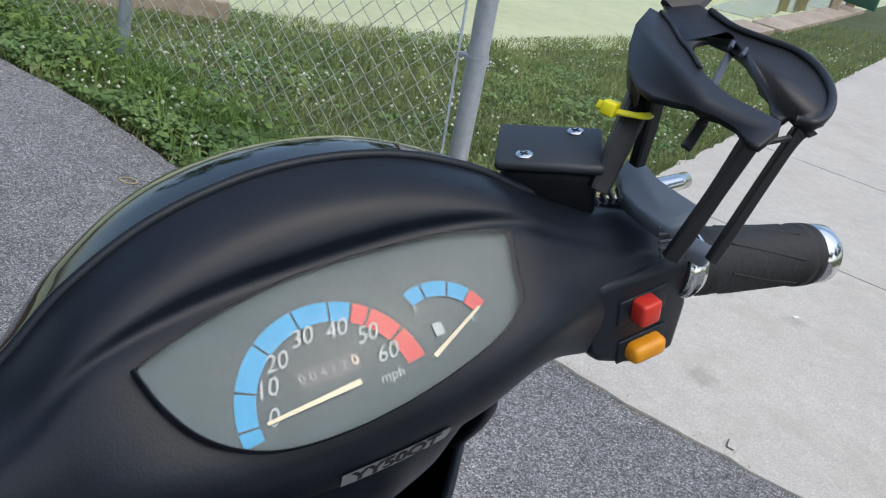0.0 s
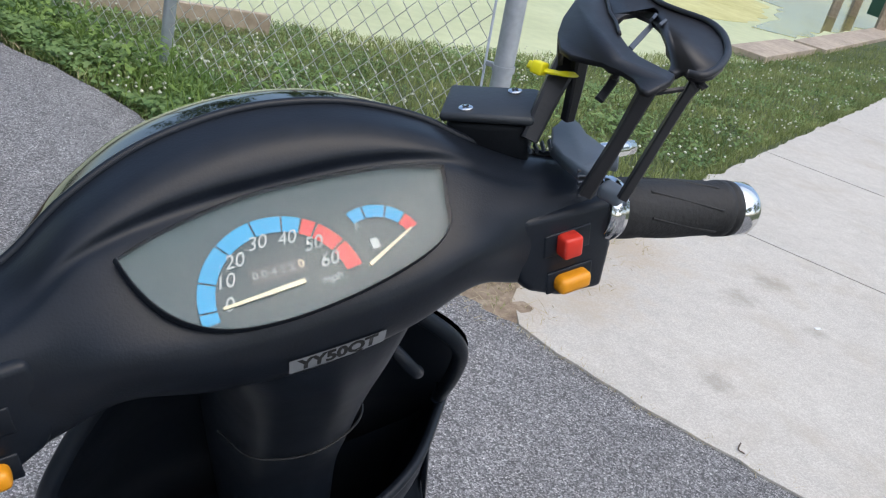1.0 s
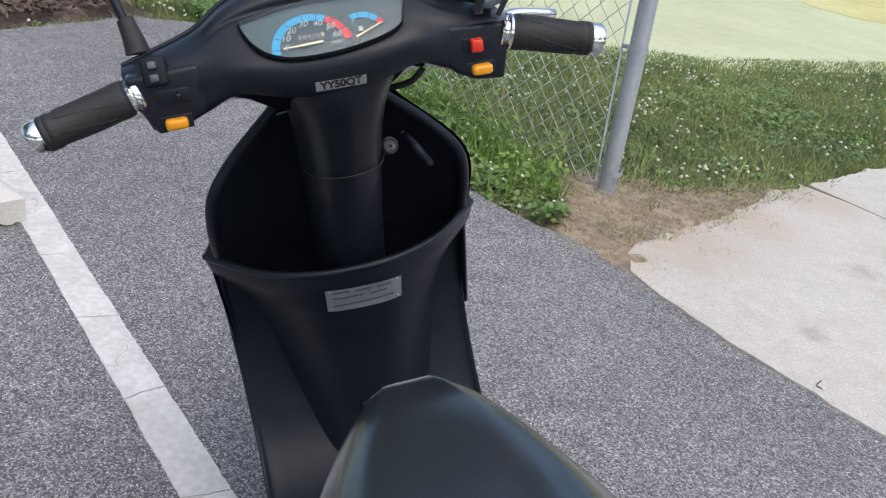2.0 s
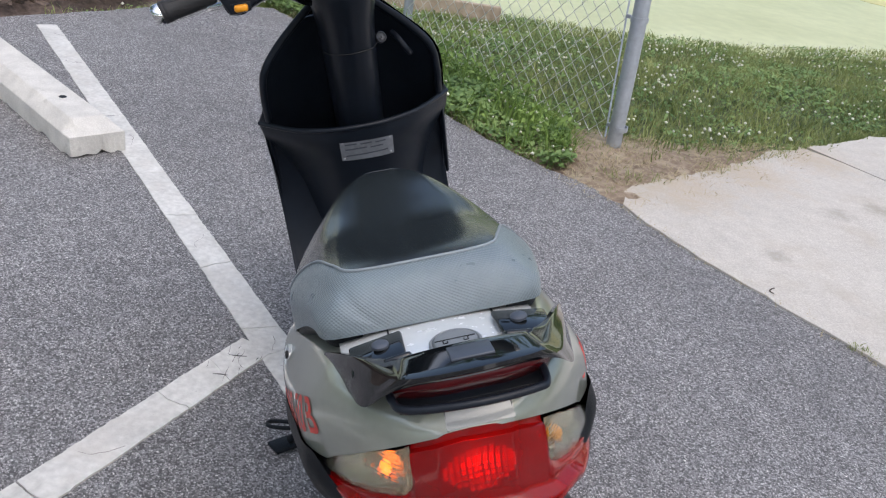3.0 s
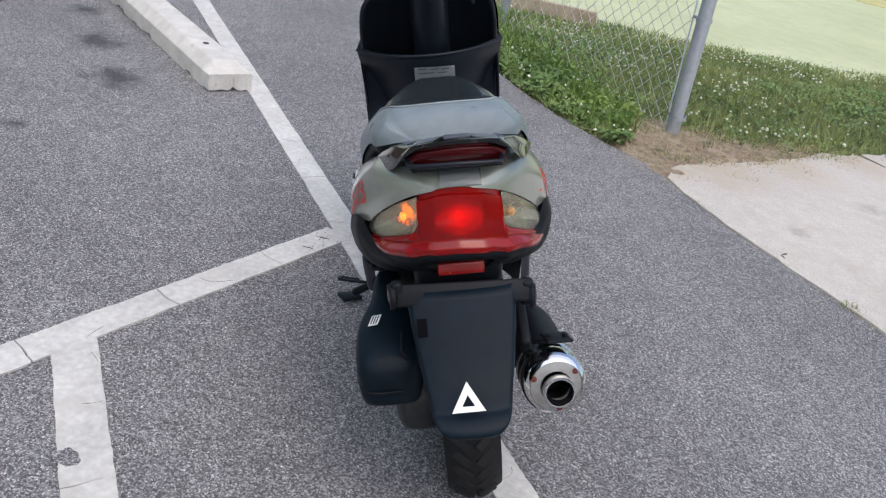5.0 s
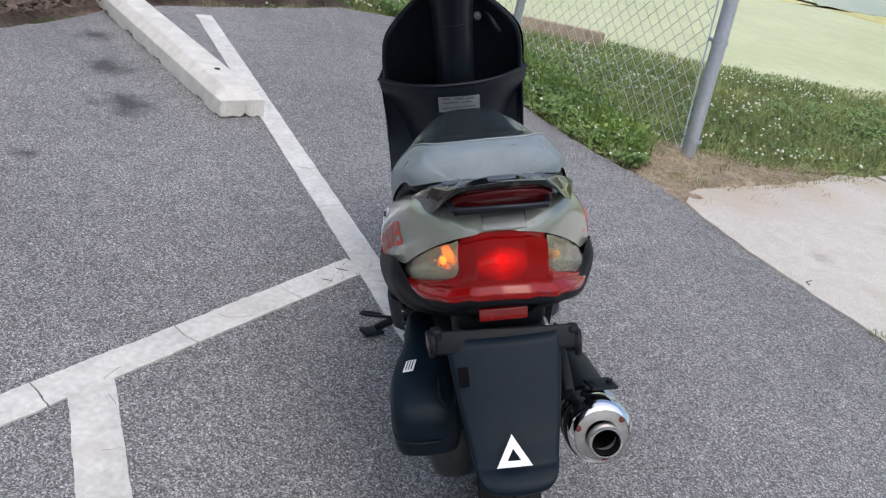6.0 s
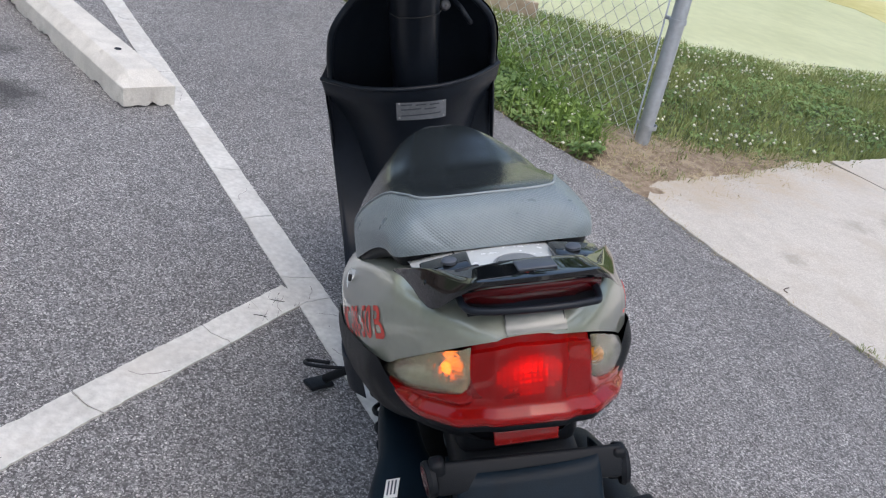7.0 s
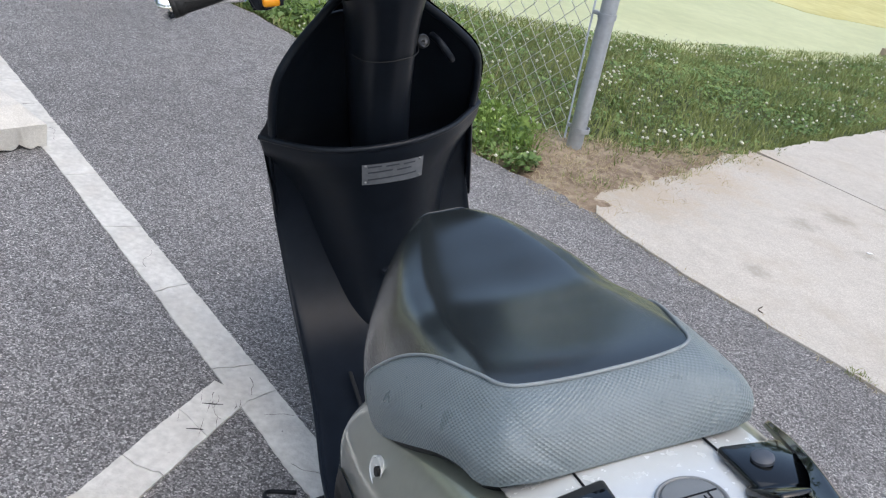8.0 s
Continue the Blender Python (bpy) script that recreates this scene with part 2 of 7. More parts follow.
GUARD_PL = mat("blue_black_plastic", (0.0030, 0.0085, 0.0150), 0.46, spec=0.15, vary=0.25, scale=40, bump=0.1, bump_scale=600)
MATTE = mat("matt_black_plastic", (0.0055, 0.0070, 0.0098), 0.52, spec=0.20, vary=0.2, scale=40, bump=0.12, bump_scale=600)
RUBBER = mat("black_rubber", (0.014, 0.014, 0.015), 0.65, vary=0.25, scale=60, bump=0.2, bump_scale=300)
GLOSS = mat("glossy_black_paint", (0.004, 0.005, 0.006), 0.05, vary=0.1, spec=0.4, coat=0.4, rough_vary=0.03)
SAGE = mat("grey_green_paint", (0.265, 0.283, 0.240), 0.3, 0.35, vary=0.06, scale=90, coat=0.8, rough_vary=0.05)
SILVER = mat("silver_paint", (0.72, 0.745, 0.74), 0.26, 0.25, vary=0.04, scale=90, coat=0.6, rough_vary=0.05)
# silver with the rail's dark reflection and shade painted into its base colour
TAILSILVER = mat("shaded_tail_silver", (0.19, 0.205, 0.21), 0.3, 0.4, vary=0.05, scale=90, coat=0.4, rough_vary=0.05)
CHROME = mat("chrome", (0.72, 0.72, 0.72), 0.12, 1.0, vary=0.06, rough_vary=0.05)
DARKALLOY = mat("dark_alloy", (0.05, 0.052, 0.055), 0.5, 0.5, vary=0.3, scale=40, bump=0.2)
STEEL = mat("dull_steel", (0.30, 0.30, 0.31), 0.42, 0.9, vary=0.2, scale=40, bump=0.1)
VINYL = mat("black_vinyl", (0.019, 0.024, 0.026), 0.22, spec=1.0, vary=0.06, scale=50, bump=0.02, bump_scale=420, rough_vary=0.02)
PIPING = mat("grey_piping", (0.23, 0.26, 0.275), 0.5)
REFLEX = mat("red_reflex", (0.26, 0.010, 0.009), 0.25, coat=0.5)
RED = mat("red_plastic", (0.62, 0.035, 0.02), 0.35)
ORANGE = mat("orange_plastic", (0.75, 0.30, 0.012), 0.35)
YELLOW = mat("yellow_plastic", (0.80, 0.72, 0.01), 0.4)
GREYPL = mat("grey_plastic", (0.06, 0.070, 0.088), 0.42, vary=0.15, bump=0.05, bump_scale=400)
WHITE = mat("white_print", (0.75, 0.75, 0.73), 0.5)
REDPRINT = mat("red_print", (0.60, 0.05, 0.035), 0.45)
REDLENS = mat("red_lens", (0.44, 0.006, 0.006), 0.05, spec=0.3, coat=0.45, rough_vary=0.03)
DARKRED = mat("dark_red_lens", (0.075, 0.003, 0.005), 0.2, coat=0.1, spec=0.3)
# emitting facets stand in for the bulb's light spreading over the reflector
REDLIT = glow("lit_red_facet", (1.0, 0.06, 0.02), 4.2, (0.45, 0.01, 0.01))
REDDIM = glow("dim_bulb_halo", (1.0, 0.03, 0.015), 1.7, (0.40, 0.01, 0.01))
BULB = glow("bulb_glow", (1.0, 0.14, 0.04), 12.0)
AMBERLIT = glow("amber_bulb_reflection", (1.0, 0.15, 0.02), 0.40, (0.55, 0.16, 0.05))
AMBER = glow("amber_bulb", (1.0, 0.20, 0.02), 1.6)
_r = REDLENS.node_tree.nodes["Principled BSDF"]
_r.inputs["Transmission Weight"].default_value, _r.inputs["IOR"].default_value = 0.55, 1.3
FACE = mat("dial_face", (0.030, 0.058, 0.064), 0.5, vary=0.1, scale=20)
CYAN = mat("blue_print", (0.012, 0.25, 0.45), 0.5, vary=0.05)
CORAL = mat("coral_print", (0.48, 0.045, 0.045), 0.5, vary=0.05)
CREAM = mat("cream_needle", (0.60, 0.55, 0.38), 0.5)
DIGIT = mat("dial_print", (0.34, 0.39, 0.38), 0.5)
CLEARLENS = clear("clear_lens", (0.93, 0.94, 0.86), 0.06, 1.12)
FLUTED = clear("fluted_clear_lens", (0.84, 0.82, 0.66), 0.05, 1.10)
_f = FLUTED.node_tree
_w, _b2, _c2 = _f.nodes.new("ShaderNodeTexWave"), _f.nodes.new("ShaderNodeBump"), _f.nodes.new("ShaderNodeTexCoord")
_w.bands_direction, _w.inputs["Scale"].default_value, _w.inputs["Distortion"].default_value = "Z", 60, 0.6
_b2.inputs["Strength"].default_value, _b2.inputs["Distance"].default_value = 0.5, 0.002
_f.links.new(_c2.outputs["Object"], _w.inputs["Vector"])
_f.links.new(_w.outputs["Fac"], _b2.inputs["Height"])
_f.links.new(_b2.outputs[0], _f.nodes["Principled BSDF"].inputs["Normal"])
_f.nodes["Principled BSDF"].inputs["Transmission Weight"].default_value = 0.93
_f.nodes["Principled BSDF"].inputs["Coat Weight"].default_value = 1.0
GLASS = clear("dial_cover", (0.98, 0.98, 0.98), 0.08)
GLASS.node_tree.nodes["Principled BSDF"].inputs["IOR"].default_value = 1.3
CLAMP_PL = mat("clamp_plastic", (0.13, 0.155, 0.19), 0.5, vary=0.15, bump=0.05, bump_scale=300)
LID_PL = mat("lid_plastic", (0.022, 0.026, 0.032), 0.45, vary=0.15, bump=0.05, bump_scale=300)
TYRE = mat("tyre_rubber", (0.008, 0.008, 0.009), 0.7, spec=0.3, vary=0.25, scale=60, bump=0.2, bump_scale=300)
# near-black fill painting the shade inside slots and holes that aren't cut
HOLE = mat("recess_shade", (0.004, 0.004, 0.005), 0.9, spec=0.05)
HAIR = mat("hairline_crack", (0.20, 0.19, 0.175), 0.95)
CRACK = mat("dark_crack", (0.05, 0.048, 0.045), 0.95)
SLAB = mat("stained_slab", (0.38, 0.31, 0.24), 0.9, vary=0.25, scale=12, bump=0.3, bump_scale=60)
TAPE = mat("printed_label", (0.20, 0.21, 0.23), 0.35, vary=0.2, scale=120)
REFLECTOR = mat("lens_reflector", (0.66, 0.65, 0.52), 0.18, 0.85, vary=0.15, scale=200, bump=0.5, bump_scale=150)

# grey seat cloth with a fine woven grain
WEAVE = mat("grey_woven_vinyl", (0.175, 0.215, 0.235), 0.31, vary=0.08, scale=40, second=(0.200, 0.240, 0.258))
_n, _l = WEAVE.node_tree.nodes, WEAVE.node_tree.links
_co, _bp = _n.new("ShaderNodeTexCoord"), _n.new("ShaderNodeBump")
_vo = _n.new("ShaderNodeTexVoronoi")
_vo.voronoi_dimensions = "2D"
_vo.inputs["Scale"].default_value, _vo.inputs["Randomness"].default_value = 330, 0.0
_mp = _n.new("ShaderNodeMapping")
_mp.inputs["Rotation"].default_value = (0, 0, 0.785)
_l.new(_co.outputs["UV"], _mp.inputs[0])
_l.new(_mp.outputs[0], _vo.inputs["Vector"])
_bp.inputs["Strength"].default_value, _bp.inputs["Distance"].default_value = 0.8, 0.0015
_bp.invert = True
_l.new(_vo.outputs["Distance"], _bp.inputs["Height"])
_l.new(_bp.outputs[0], _n["Principled BSDF"].inputs["Normal"])

YELLOW_REFLECTION = mat("yellow_reflection_tint", (0.52, 0.46, 0.12), 0.5, vary=0.18, scale=5, second=(0.64, 0.60, 0.27))
OLIVE = mat("olive_reflection_water", (0.16, 0.16, 0.035), 0.12, vary=0.4, scale=3, second=(0.36, 0.33, 0.08), bump=0.05, bump_scale=8)
BARK = mat("tree_bark", (0.12, 0.09, 0.065), 0.9, vary=0.3, scale=10, bump=0.8, bump_scale=14)
CANOPY = leafy("tree_leaves", (0.03, 0.06, 0.014), (0.09, 0.14, 0.035))
GRASS = leafy("grass_blades", (0.080, 0.130, 0.030), (0.34, 0.37, 0.135))
CLOVER = leafy("clover_leaves", (0.065, 0.145, 0.04), (0.24, 0.34, 0.11))
WEED = leafy("weed_leaves", (0.075, 0.145, 0.025), (0.25, 0.36, 0.08))
STRAW = leafy("dry_grass", (0.30, 0.24, 0.13), (0.50, 0.43, 0.27), 0.8, 0.15)
BLOSSOM = mat("clover_blossom", (0.64, 0.63, 0.52), 0.8)
worn(SOIL, (0.41, 0.34, 0.25), 7.0, 0.50, 0.68)
worn(SOIL, (0.17, 0.105, 0.07), 16.0, 0.60, 0.72)


# ---- mesh tools ----
def obj(name, verts, faces, material, parent=None, label="", smooth=False):
    me = bpy.data.meshes.new(name)
    me.from_pydata([tuple(map(float, v)) for v in verts], [], [tuple(map(int, f)) for f in faces])
    return finish(name, me, material, parent, label, smooth)


def finish(name, me, material, parent=None, label="", smooth=False):
    me.materials.append(material)
    if smooth:
        me.polygons.foreach_set("use_smooth", [True] * len(me.polygons))
    me.update()
    ob = new(name, me)
    if parent:
        ob.parent = parent
    if label:
        ob["label"] = label
    return ob


def part(name, bm, material, parent, label="", smooth=False):
    me = bpy.data.meshes.new(name)
    bmesh.ops.recalc_face_normals(bm, faces=bm.faces)
    bm.to_mesh(me)
    bm.free()
    return finish(name, me, material, parent, label, smooth)


def crom(p, n):
    """n samples of a smooth curve through the points p (first axis)."""
    p = np.asarray(p, float)
    k = len(p)
    q = np.concatenate([[2 * p[0] - p[1]], p, [2 * p[-1] - p[-2]]])
    s = np.linspace(0, k - 1, n)
    i = np.minimum(s.astype(int), k - 2)
    f = (s - i).reshape((-1,) + (1,) * (p.ndim - 1))
    a, b, c, d = q[i], q[i + 1], q[i + 2], q[i + 3]
    return 0.5 * (2 * b + (c - a) * f + (2 * a - 5 * b + 4 * c - d) * f ** 2 + (3 * b - a - 3 * c + d) * f ** 3)


def grid_faces(nu, nv, closed=False):
    out = []
    for i in range(nu - 1):
        for j in range(nv if closed else nv - 1):
            k = (j + 1) % nv
            out.append((i * nv + j, i * nv + k, (i + 1) * nv + k, (i + 1) * nv + j))
    return out


def loft(name, stations, nu, nv, material, parent=None, label="", closed=False, caps=False, thick=0.0):
    """A smooth skin through the stations, each a list of (x, y, z) points."""
    st = np.asarray(stations, float)
    if closed:
        st = np.concatenate([st, st[:, :1]], axis=1)
    g = crom(st, nu)
    g = crom(np.swapaxes(g, 0, 1), nv + (1 if closed else 0))
    g = np.swapaxes(g, 0, 1)
    if closed:
        g = g[:, :-1]
    m = g.shape[1]
    faces = grid_faces(nu, m, closed)
    if caps:
        faces += [tuple(range(m)), tuple(range((nu - 1) * m, nu * m))]
    bm = bmesh.new()
    vs = [bm.verts.new(v) for v in g.reshape(-1, 3)]
    for f in faces:
        if len({tuple(np.round(vs[i].co, 6)) for i in f}) > 2:
            bm.faces.new([vs[i] for i in f])
    bmesh.ops.remove_doubles(bm, verts=bm.verts, dist=1e-5)
    ob = part(name, bm, material, parent, label, True)
    if thick:
        md = ob.modifiers.new("thickness", "SOLIDIFY")
        md.thickness, md.offset = thick, 0.0
    return ob


def mirrored(half, y=None, z=None):
    """A full profile from its right half, from the middle outwards: (x, z) at y, or (x, y) at z."""
    pts = [(a, y, b) if y is not None else (a, b, z) for a, b in half]
    return [(-a, b, c) for a, b, c in reversed(pts[1:])] + pts


def box(bm, size, at=(0, 0, 0), rot=(0, 0, 0), bevel=0.0, seg=2):
    m = pose(*at, *rot) @ Matrix.Diagonal((*size, 1))
    r = bmesh.ops.create_cube(bm, size=1, matrix=m)
    if bevel:
        es = list({e for v in r["verts"] for e in v.link_edges})
        bmesh.ops.bevel(bm, geom=es, offset=bevel, segments=seg, affect="EDGES", profile=0.5)
    return bm


def boxed(name, size, at, material, parent=None, rot=(0, 0, 0), bevel=0.003, label="", seg=2):
    return part(name, box(bmesh.new(), size, at, rot, bevel, seg), material, parent, label, True if bevel else False)


def rod(name, points, radius, material, parent=None, label="", sides=12, n=None, smooth=True):
    """A round bar along a smooth line; radius may be a list along it."""
    p = crom(points, n or max(2, 6 * (len(points) - 1))) if len(points) > 2 else np.asarray(points, float)
    if len(points) == 2 and n:
        p = np.linspace(p[0], p[1], n)
    rad = np.interp(np.linspace(0, 1, len(p)), np.linspace(0, 1, len(radius)), radius) if isinstance(radius, (list, tuple)) else [radius] * len(p)
    verts, faces = [], []
    up = None
    for i, c in enumerate(p):
        d = Vector(p[min(i + 1, len(p) - 1)] - p[max(i - 1, 0)]).normalized()
        if up is None:
            up = d.orthogonal().normalized()
        up = (up - d * up.dot(d)).normalized()
        side = d.cross(up)
        for a in range(sides):
            w = 2 * math.pi * a / sides
            verts.append(Vector(c) + (up * math.cos(w) + side * math.sin(w)) * rad[i])
    faces = grid_faces(len(p), sides, True)
    faces += [tuple(range(sides)), tuple(range((len(p) - 1) * sides, len(p) * sides))]
    return obj(name, verts, faces, material, parent, label, smooth)


def turned(name, profile, at, axis, material, parent=None, label="", sides=28, closed=False):
    """A turned piece: (radius, along) pairs spun about an axis."""
    q = Vector(axis).normalized().to_track_quat("Z", "Y")
    verts = [Vector(at) + q @ Vector((r * math.cos(2 * math.pi * a / sides), r * math.sin(2 * math.pi * a / sides), h))
             for r, h in profile for a in range(sides)]
    faces = grid_faces(len(profile), sides, True)
    if closed:
        k = len(profile) - 1
        faces += [(k * sides + a, k * sides + (a + 1) % sides, (a + 1) % sides, a) for a in range(sides)]
    else:
        faces += [tuple(range(sides)), tuple(range((len(profile) - 1) * sides, len(profile) * sides))]
    ob = obj(name, verts, faces, material, parent, label, True)
    md = ob.modifiers.new("edges", "EDGE_SPLIT")
    md.split_angle = radians(40)
    return ob


def slab(name, outline, z0, z1, material, parent=None, label=""):
    """An upright prism over a plan outline."""
    n = len(outline)
    verts = [(x, y, z0) for x, y in outline] + [(x, y, z1) for x, y in outline]
    faces = [tuple(range(n, 2 * n)), tuple(reversed(range(n)))] + [(i, (i + 1) % n, n + (i + 1) % n, n + i) for i in range(n)]
    return obj(name, verts, faces, material, parent, label)


def words(name, body, size, m, material, parent=None, label="", shear=0.0, depth=0.0003, onto=None, bold=0.0):
    """Lettering as a thin mesh in the plane of m, or laid onto a skin along m's z."""
    cu = bpy.data.curves.new(name, "FONT")
    cu.body, cu.size, cu.align_x, cu.align_y, cu.shear, cu.extrude, cu.offset = body, size, "CENTER", "CENTER", shear, depth, bold
    tmp = bpy.data.objects.new(name, cu)
    scene.collection.objects.link(tmp)
    me = bpy.data.meshes.new_from_object(tmp.evaluated_get(bpy.context.evaluated_depsgraph_get()))
    bpy.data.objects.remove(tmp)
    me.transform(m)
    if onto is not None:
        me.materials.clear()
        down = -(m.to_3x3() @ Vector((0, 0, 1)))
        for v in me.vertices:
            hit = onto.ray_cast(v.co - down * 0.1, down)
            if hit[0] is not None:
                v.co = hit[0] - down * (0.0012 + (0.0004 if v.co is None else 0))
    else:
        me.materials.clear()
    return finish(name, me, material, parent, label)


# ---- the ground ----
POND_EDGE = [(-14, 2.0), (-6.0, 4.2), (-3.6, 5.0), (-2.1, 5.95), (-1.38, 6.34), (-0.61, 6.95), (-0.18, 7.33), (0.5, 8.19), (1.15, 9.2), (1.9, 10.3), (2.9, 12.3),
             (6.3, 19.4), (12, 31), (30, 60)]
GRASS_EDGE = [(-3.06, 2.0), (-2.88, 2.78), (-2.8, 3.35), (-2.5, 3.6), (-2.28, 3.52), (-1.97, 3.41), (-1.64, 3.27), (-1.31, 3.08), (-0.98, 2.86), (-0.67, 2.68),
              (-0.26, 2.51), (0.02, 2.45)]
PATH_EDGE = [(0.11, 2.41), (0.36, 2.28), (0.66, 2.09), (0.92, 1.98), (1.32, 1.78)]
LAWN_EDGE = [(0.14, 2.56), (0.28, 2.75), (0.42, 3.0), (0.62, 3.5), (0.83, 4.02), (1.23, 4.92), (1.48, 5.48), (3.28, 8.94), (4.55, 11.46), (9.0, 20.4)]


def away(px, py, line):
    """Distance from points to a polyline, with a sign: plus on the line's right."""
    best = np.full(np.shape(px), 1e9)
    sign = np.ones(np.shape(px))
    for (ax, ay), (bx, by) in zip(line[:-1], line[1:]):
        dx, dy = bx - ax, by - ay
        k = np.clip(((px - ax) * dx + (py - ay) * dy) / (dx * dx + dy * dy), 0, 1)
        d = np.hypot(px - ax - k * dx, py - ay - k * dy)
        s = np.where((px - ax) * dy - (py - ay) * dx > 0, 1.0, -1.0)
        sign = np.where(d < best, s, sign)
        best = np.minimum(best, d)
    return best * sign


def step(a, b, x):
    k = np.clip((x - a) / (b - a), 0, 1)
    return k * k * (3 - 2 * k)


def ground_z(px, py):
    d = away(px, py, POND_EDGE)
    z = -0.21 + 0.2 * step(-0.35, 2.4, d)
    z = np.where(d < -0.35, -0.21 - 0.5 * step(0.35, 2.4, -d), z)
    far = step(26, 34, -d)
    return z * (1 - far) + 0.6 * far


def wobble(x, y, amp, scale, seed=0.0):
    return amp * noise.noise(Vector((x * scale, y * scale, seed)))


def ragged(points, gap, amp, seed=0.0, scale=9.0):
    """The polyline with closer points, each a little off the line."""
    out = []
    for (ax, ay), (bx, by) in zip(points[:-1], points[1:]):
        k = max(1, int(math.hypot(bx - ax, by - ay) / gap))
        for i in range(k):
            x, y = ax + (bx - ax) * i / k, ay + (by - ay) * i / k
            out.append((x + wobble(x, y, amp, scale, seed), y + wobble(x, y, amp, scale, seed + 7)))
    return out + [points[-1]]


axis = np.sinh(np.linspace(-1, 1, 181) * 6.2) / np.sinh(6.2) * 420
gx, gy = np.meshgrid(axis, axis + 5.0, indexing="ij")
gz = ground_z(gx, gy) - 0.012
ground = obj("ground", np.stack([gx, gy, gz], -1).reshape(-1, 3), grid_faces(181, 181), TURF, smooth=True)
tagged(ground, "short green turf sloping down to a pond", "ground", kind="structure")

# the pond, covered in duckweed
wx = [(x, y) for x, y in ragged(POND_EDGE, 0.4, 0.1, 3)]
water_outline = [(x + 0.3, y - 0.3) for x, y in wx] + [(10, 90), (-60, 70), (-60, 2)]
tagged(slab("pond_water", water_outline, -0.9, -0.190, DUCKWEED), "still pond covered in pale green duckweed", "pond", kind="structure")

# yellow sheet whose colour stands in for a reflection on the water
tagged(slab("yellow_reflection_sheet", ragged([(-4.0, 13.4), (-1.2, 13.5), (-0.1, 13.5), (0.8, 12.5), (1.5, 12.7), (2.4, 13.5), (3.0, 14.8), (3.6, 17.6), (2.6, 19.2), (0.2, 16.2), (-2.2, 13.0), (-4.0, 12.0)], 0.3, 0.25, 12, 2.0), -0.2, -0.186, YELLOW_REFLECTION),
       "flat yellow sheet painting a reflection on the pond", "algae", kind="structure")
# open water, its olive base colour painting in reflected trees
tagged(slab("open_water", ragged([(2.75, 13.3), (3.3, 13.6), (7.4, 21.5), (12, 34), (0, 34), (-6, 22), (-2.0, 13.6), (0.2, 16.6), (2.6, 19.6), (3.8, 17.8), (3.2, 15.0)], 0.3, 0.3, 13, 2.0), -0.2, -0.183, OLIVE),
       "open water with an olive tree reflection painted in", "water", kind="structure")
# asphalt of the car park
lot = ragged(GRASS_EDGE, 0.07, 0.03, 1) + [(x + 0.10, y + 0.2) for x, y in PATH_EDGE] + [(6.0, -0.6), (16, -5.6), (16, -16), (-2.0, -16), (-2.2, -4.0)] + \
    ragged([(-2.55, -0.5), (-2.88, 1.21), (-3.02, 1.62), (-3.06, 2.0)], 0.08, 0.03, 4)[:-1]
tagged(slab("road", lot, -0.12, 0.0, ASPHALT), "worn grey asphalt with exposed stone chips", "asphalt", kind="structure")

# concrete footpath in cast panels with open joints
CROSS, ALONG = Vector((0.905, -0.425)), Vector((0.447, 0.894))
JOINTS = [Vector((0.809, 3.927)) + ALONG * 1.6 * i for i in range(10)]
pavement = tagged(new("pavement"), "pale cast concrete footpath with joints", "footpath", kind="structure")


def panel(outline):
    n = len(outline)
    bm = bmesh.new()
    top = [bm.verts.new((x, y, 0.008 + wobble(x, y, 0.003, 1.5))) for x, y in outline]
    low = [bm.verts.new((x, y, -0.11)) for x, y in outline]
    bm.faces.new(top)
    for i in range(n):
        bm.faces.new((top[i], low[i], low[(i + 1) % n], top[(i + 1) % n]))
    part("slab", bm, CONCRETE, pavement)


near_left = ragged([(0.27, 2.42), (0.23, 2.55), (0.33, 2.78), (0.44, 3.0)] + LAWN_EDGE[3:5], 0.045, 0.05, 5, 8)
near_left = [p for p in near_left if (Vector(p) - JOINTS[0]).dot(ALONG) < -0.02]
e0 = JOINTS[0] - ALONG * 0.003
front = ragged([(0.29, 2.345)] + PATH_EDGE[1:] + [(3.9, 0.5)], 0.06, 0.018, 6)
panel(front + [tuple(e0 + CROSS * 4.6)] + [tuple(e0 + CROSS * (4.6 - 0.2 * i)) for i in range(1, 23)] + near_left[::-1])
for a, b in zip(JOINTS[:-1], JOINTS[1:]):
    a, b = a + ALONG * 0.003, b - ALONG * 0.003
    left = ragged([tuple(a), tuple(b)], 0.07, 0.03, 8)
    panel([tuple(a + CROSS * 3.2)] + [tuple(b + CROSS * 3.2)] + left[::-1])

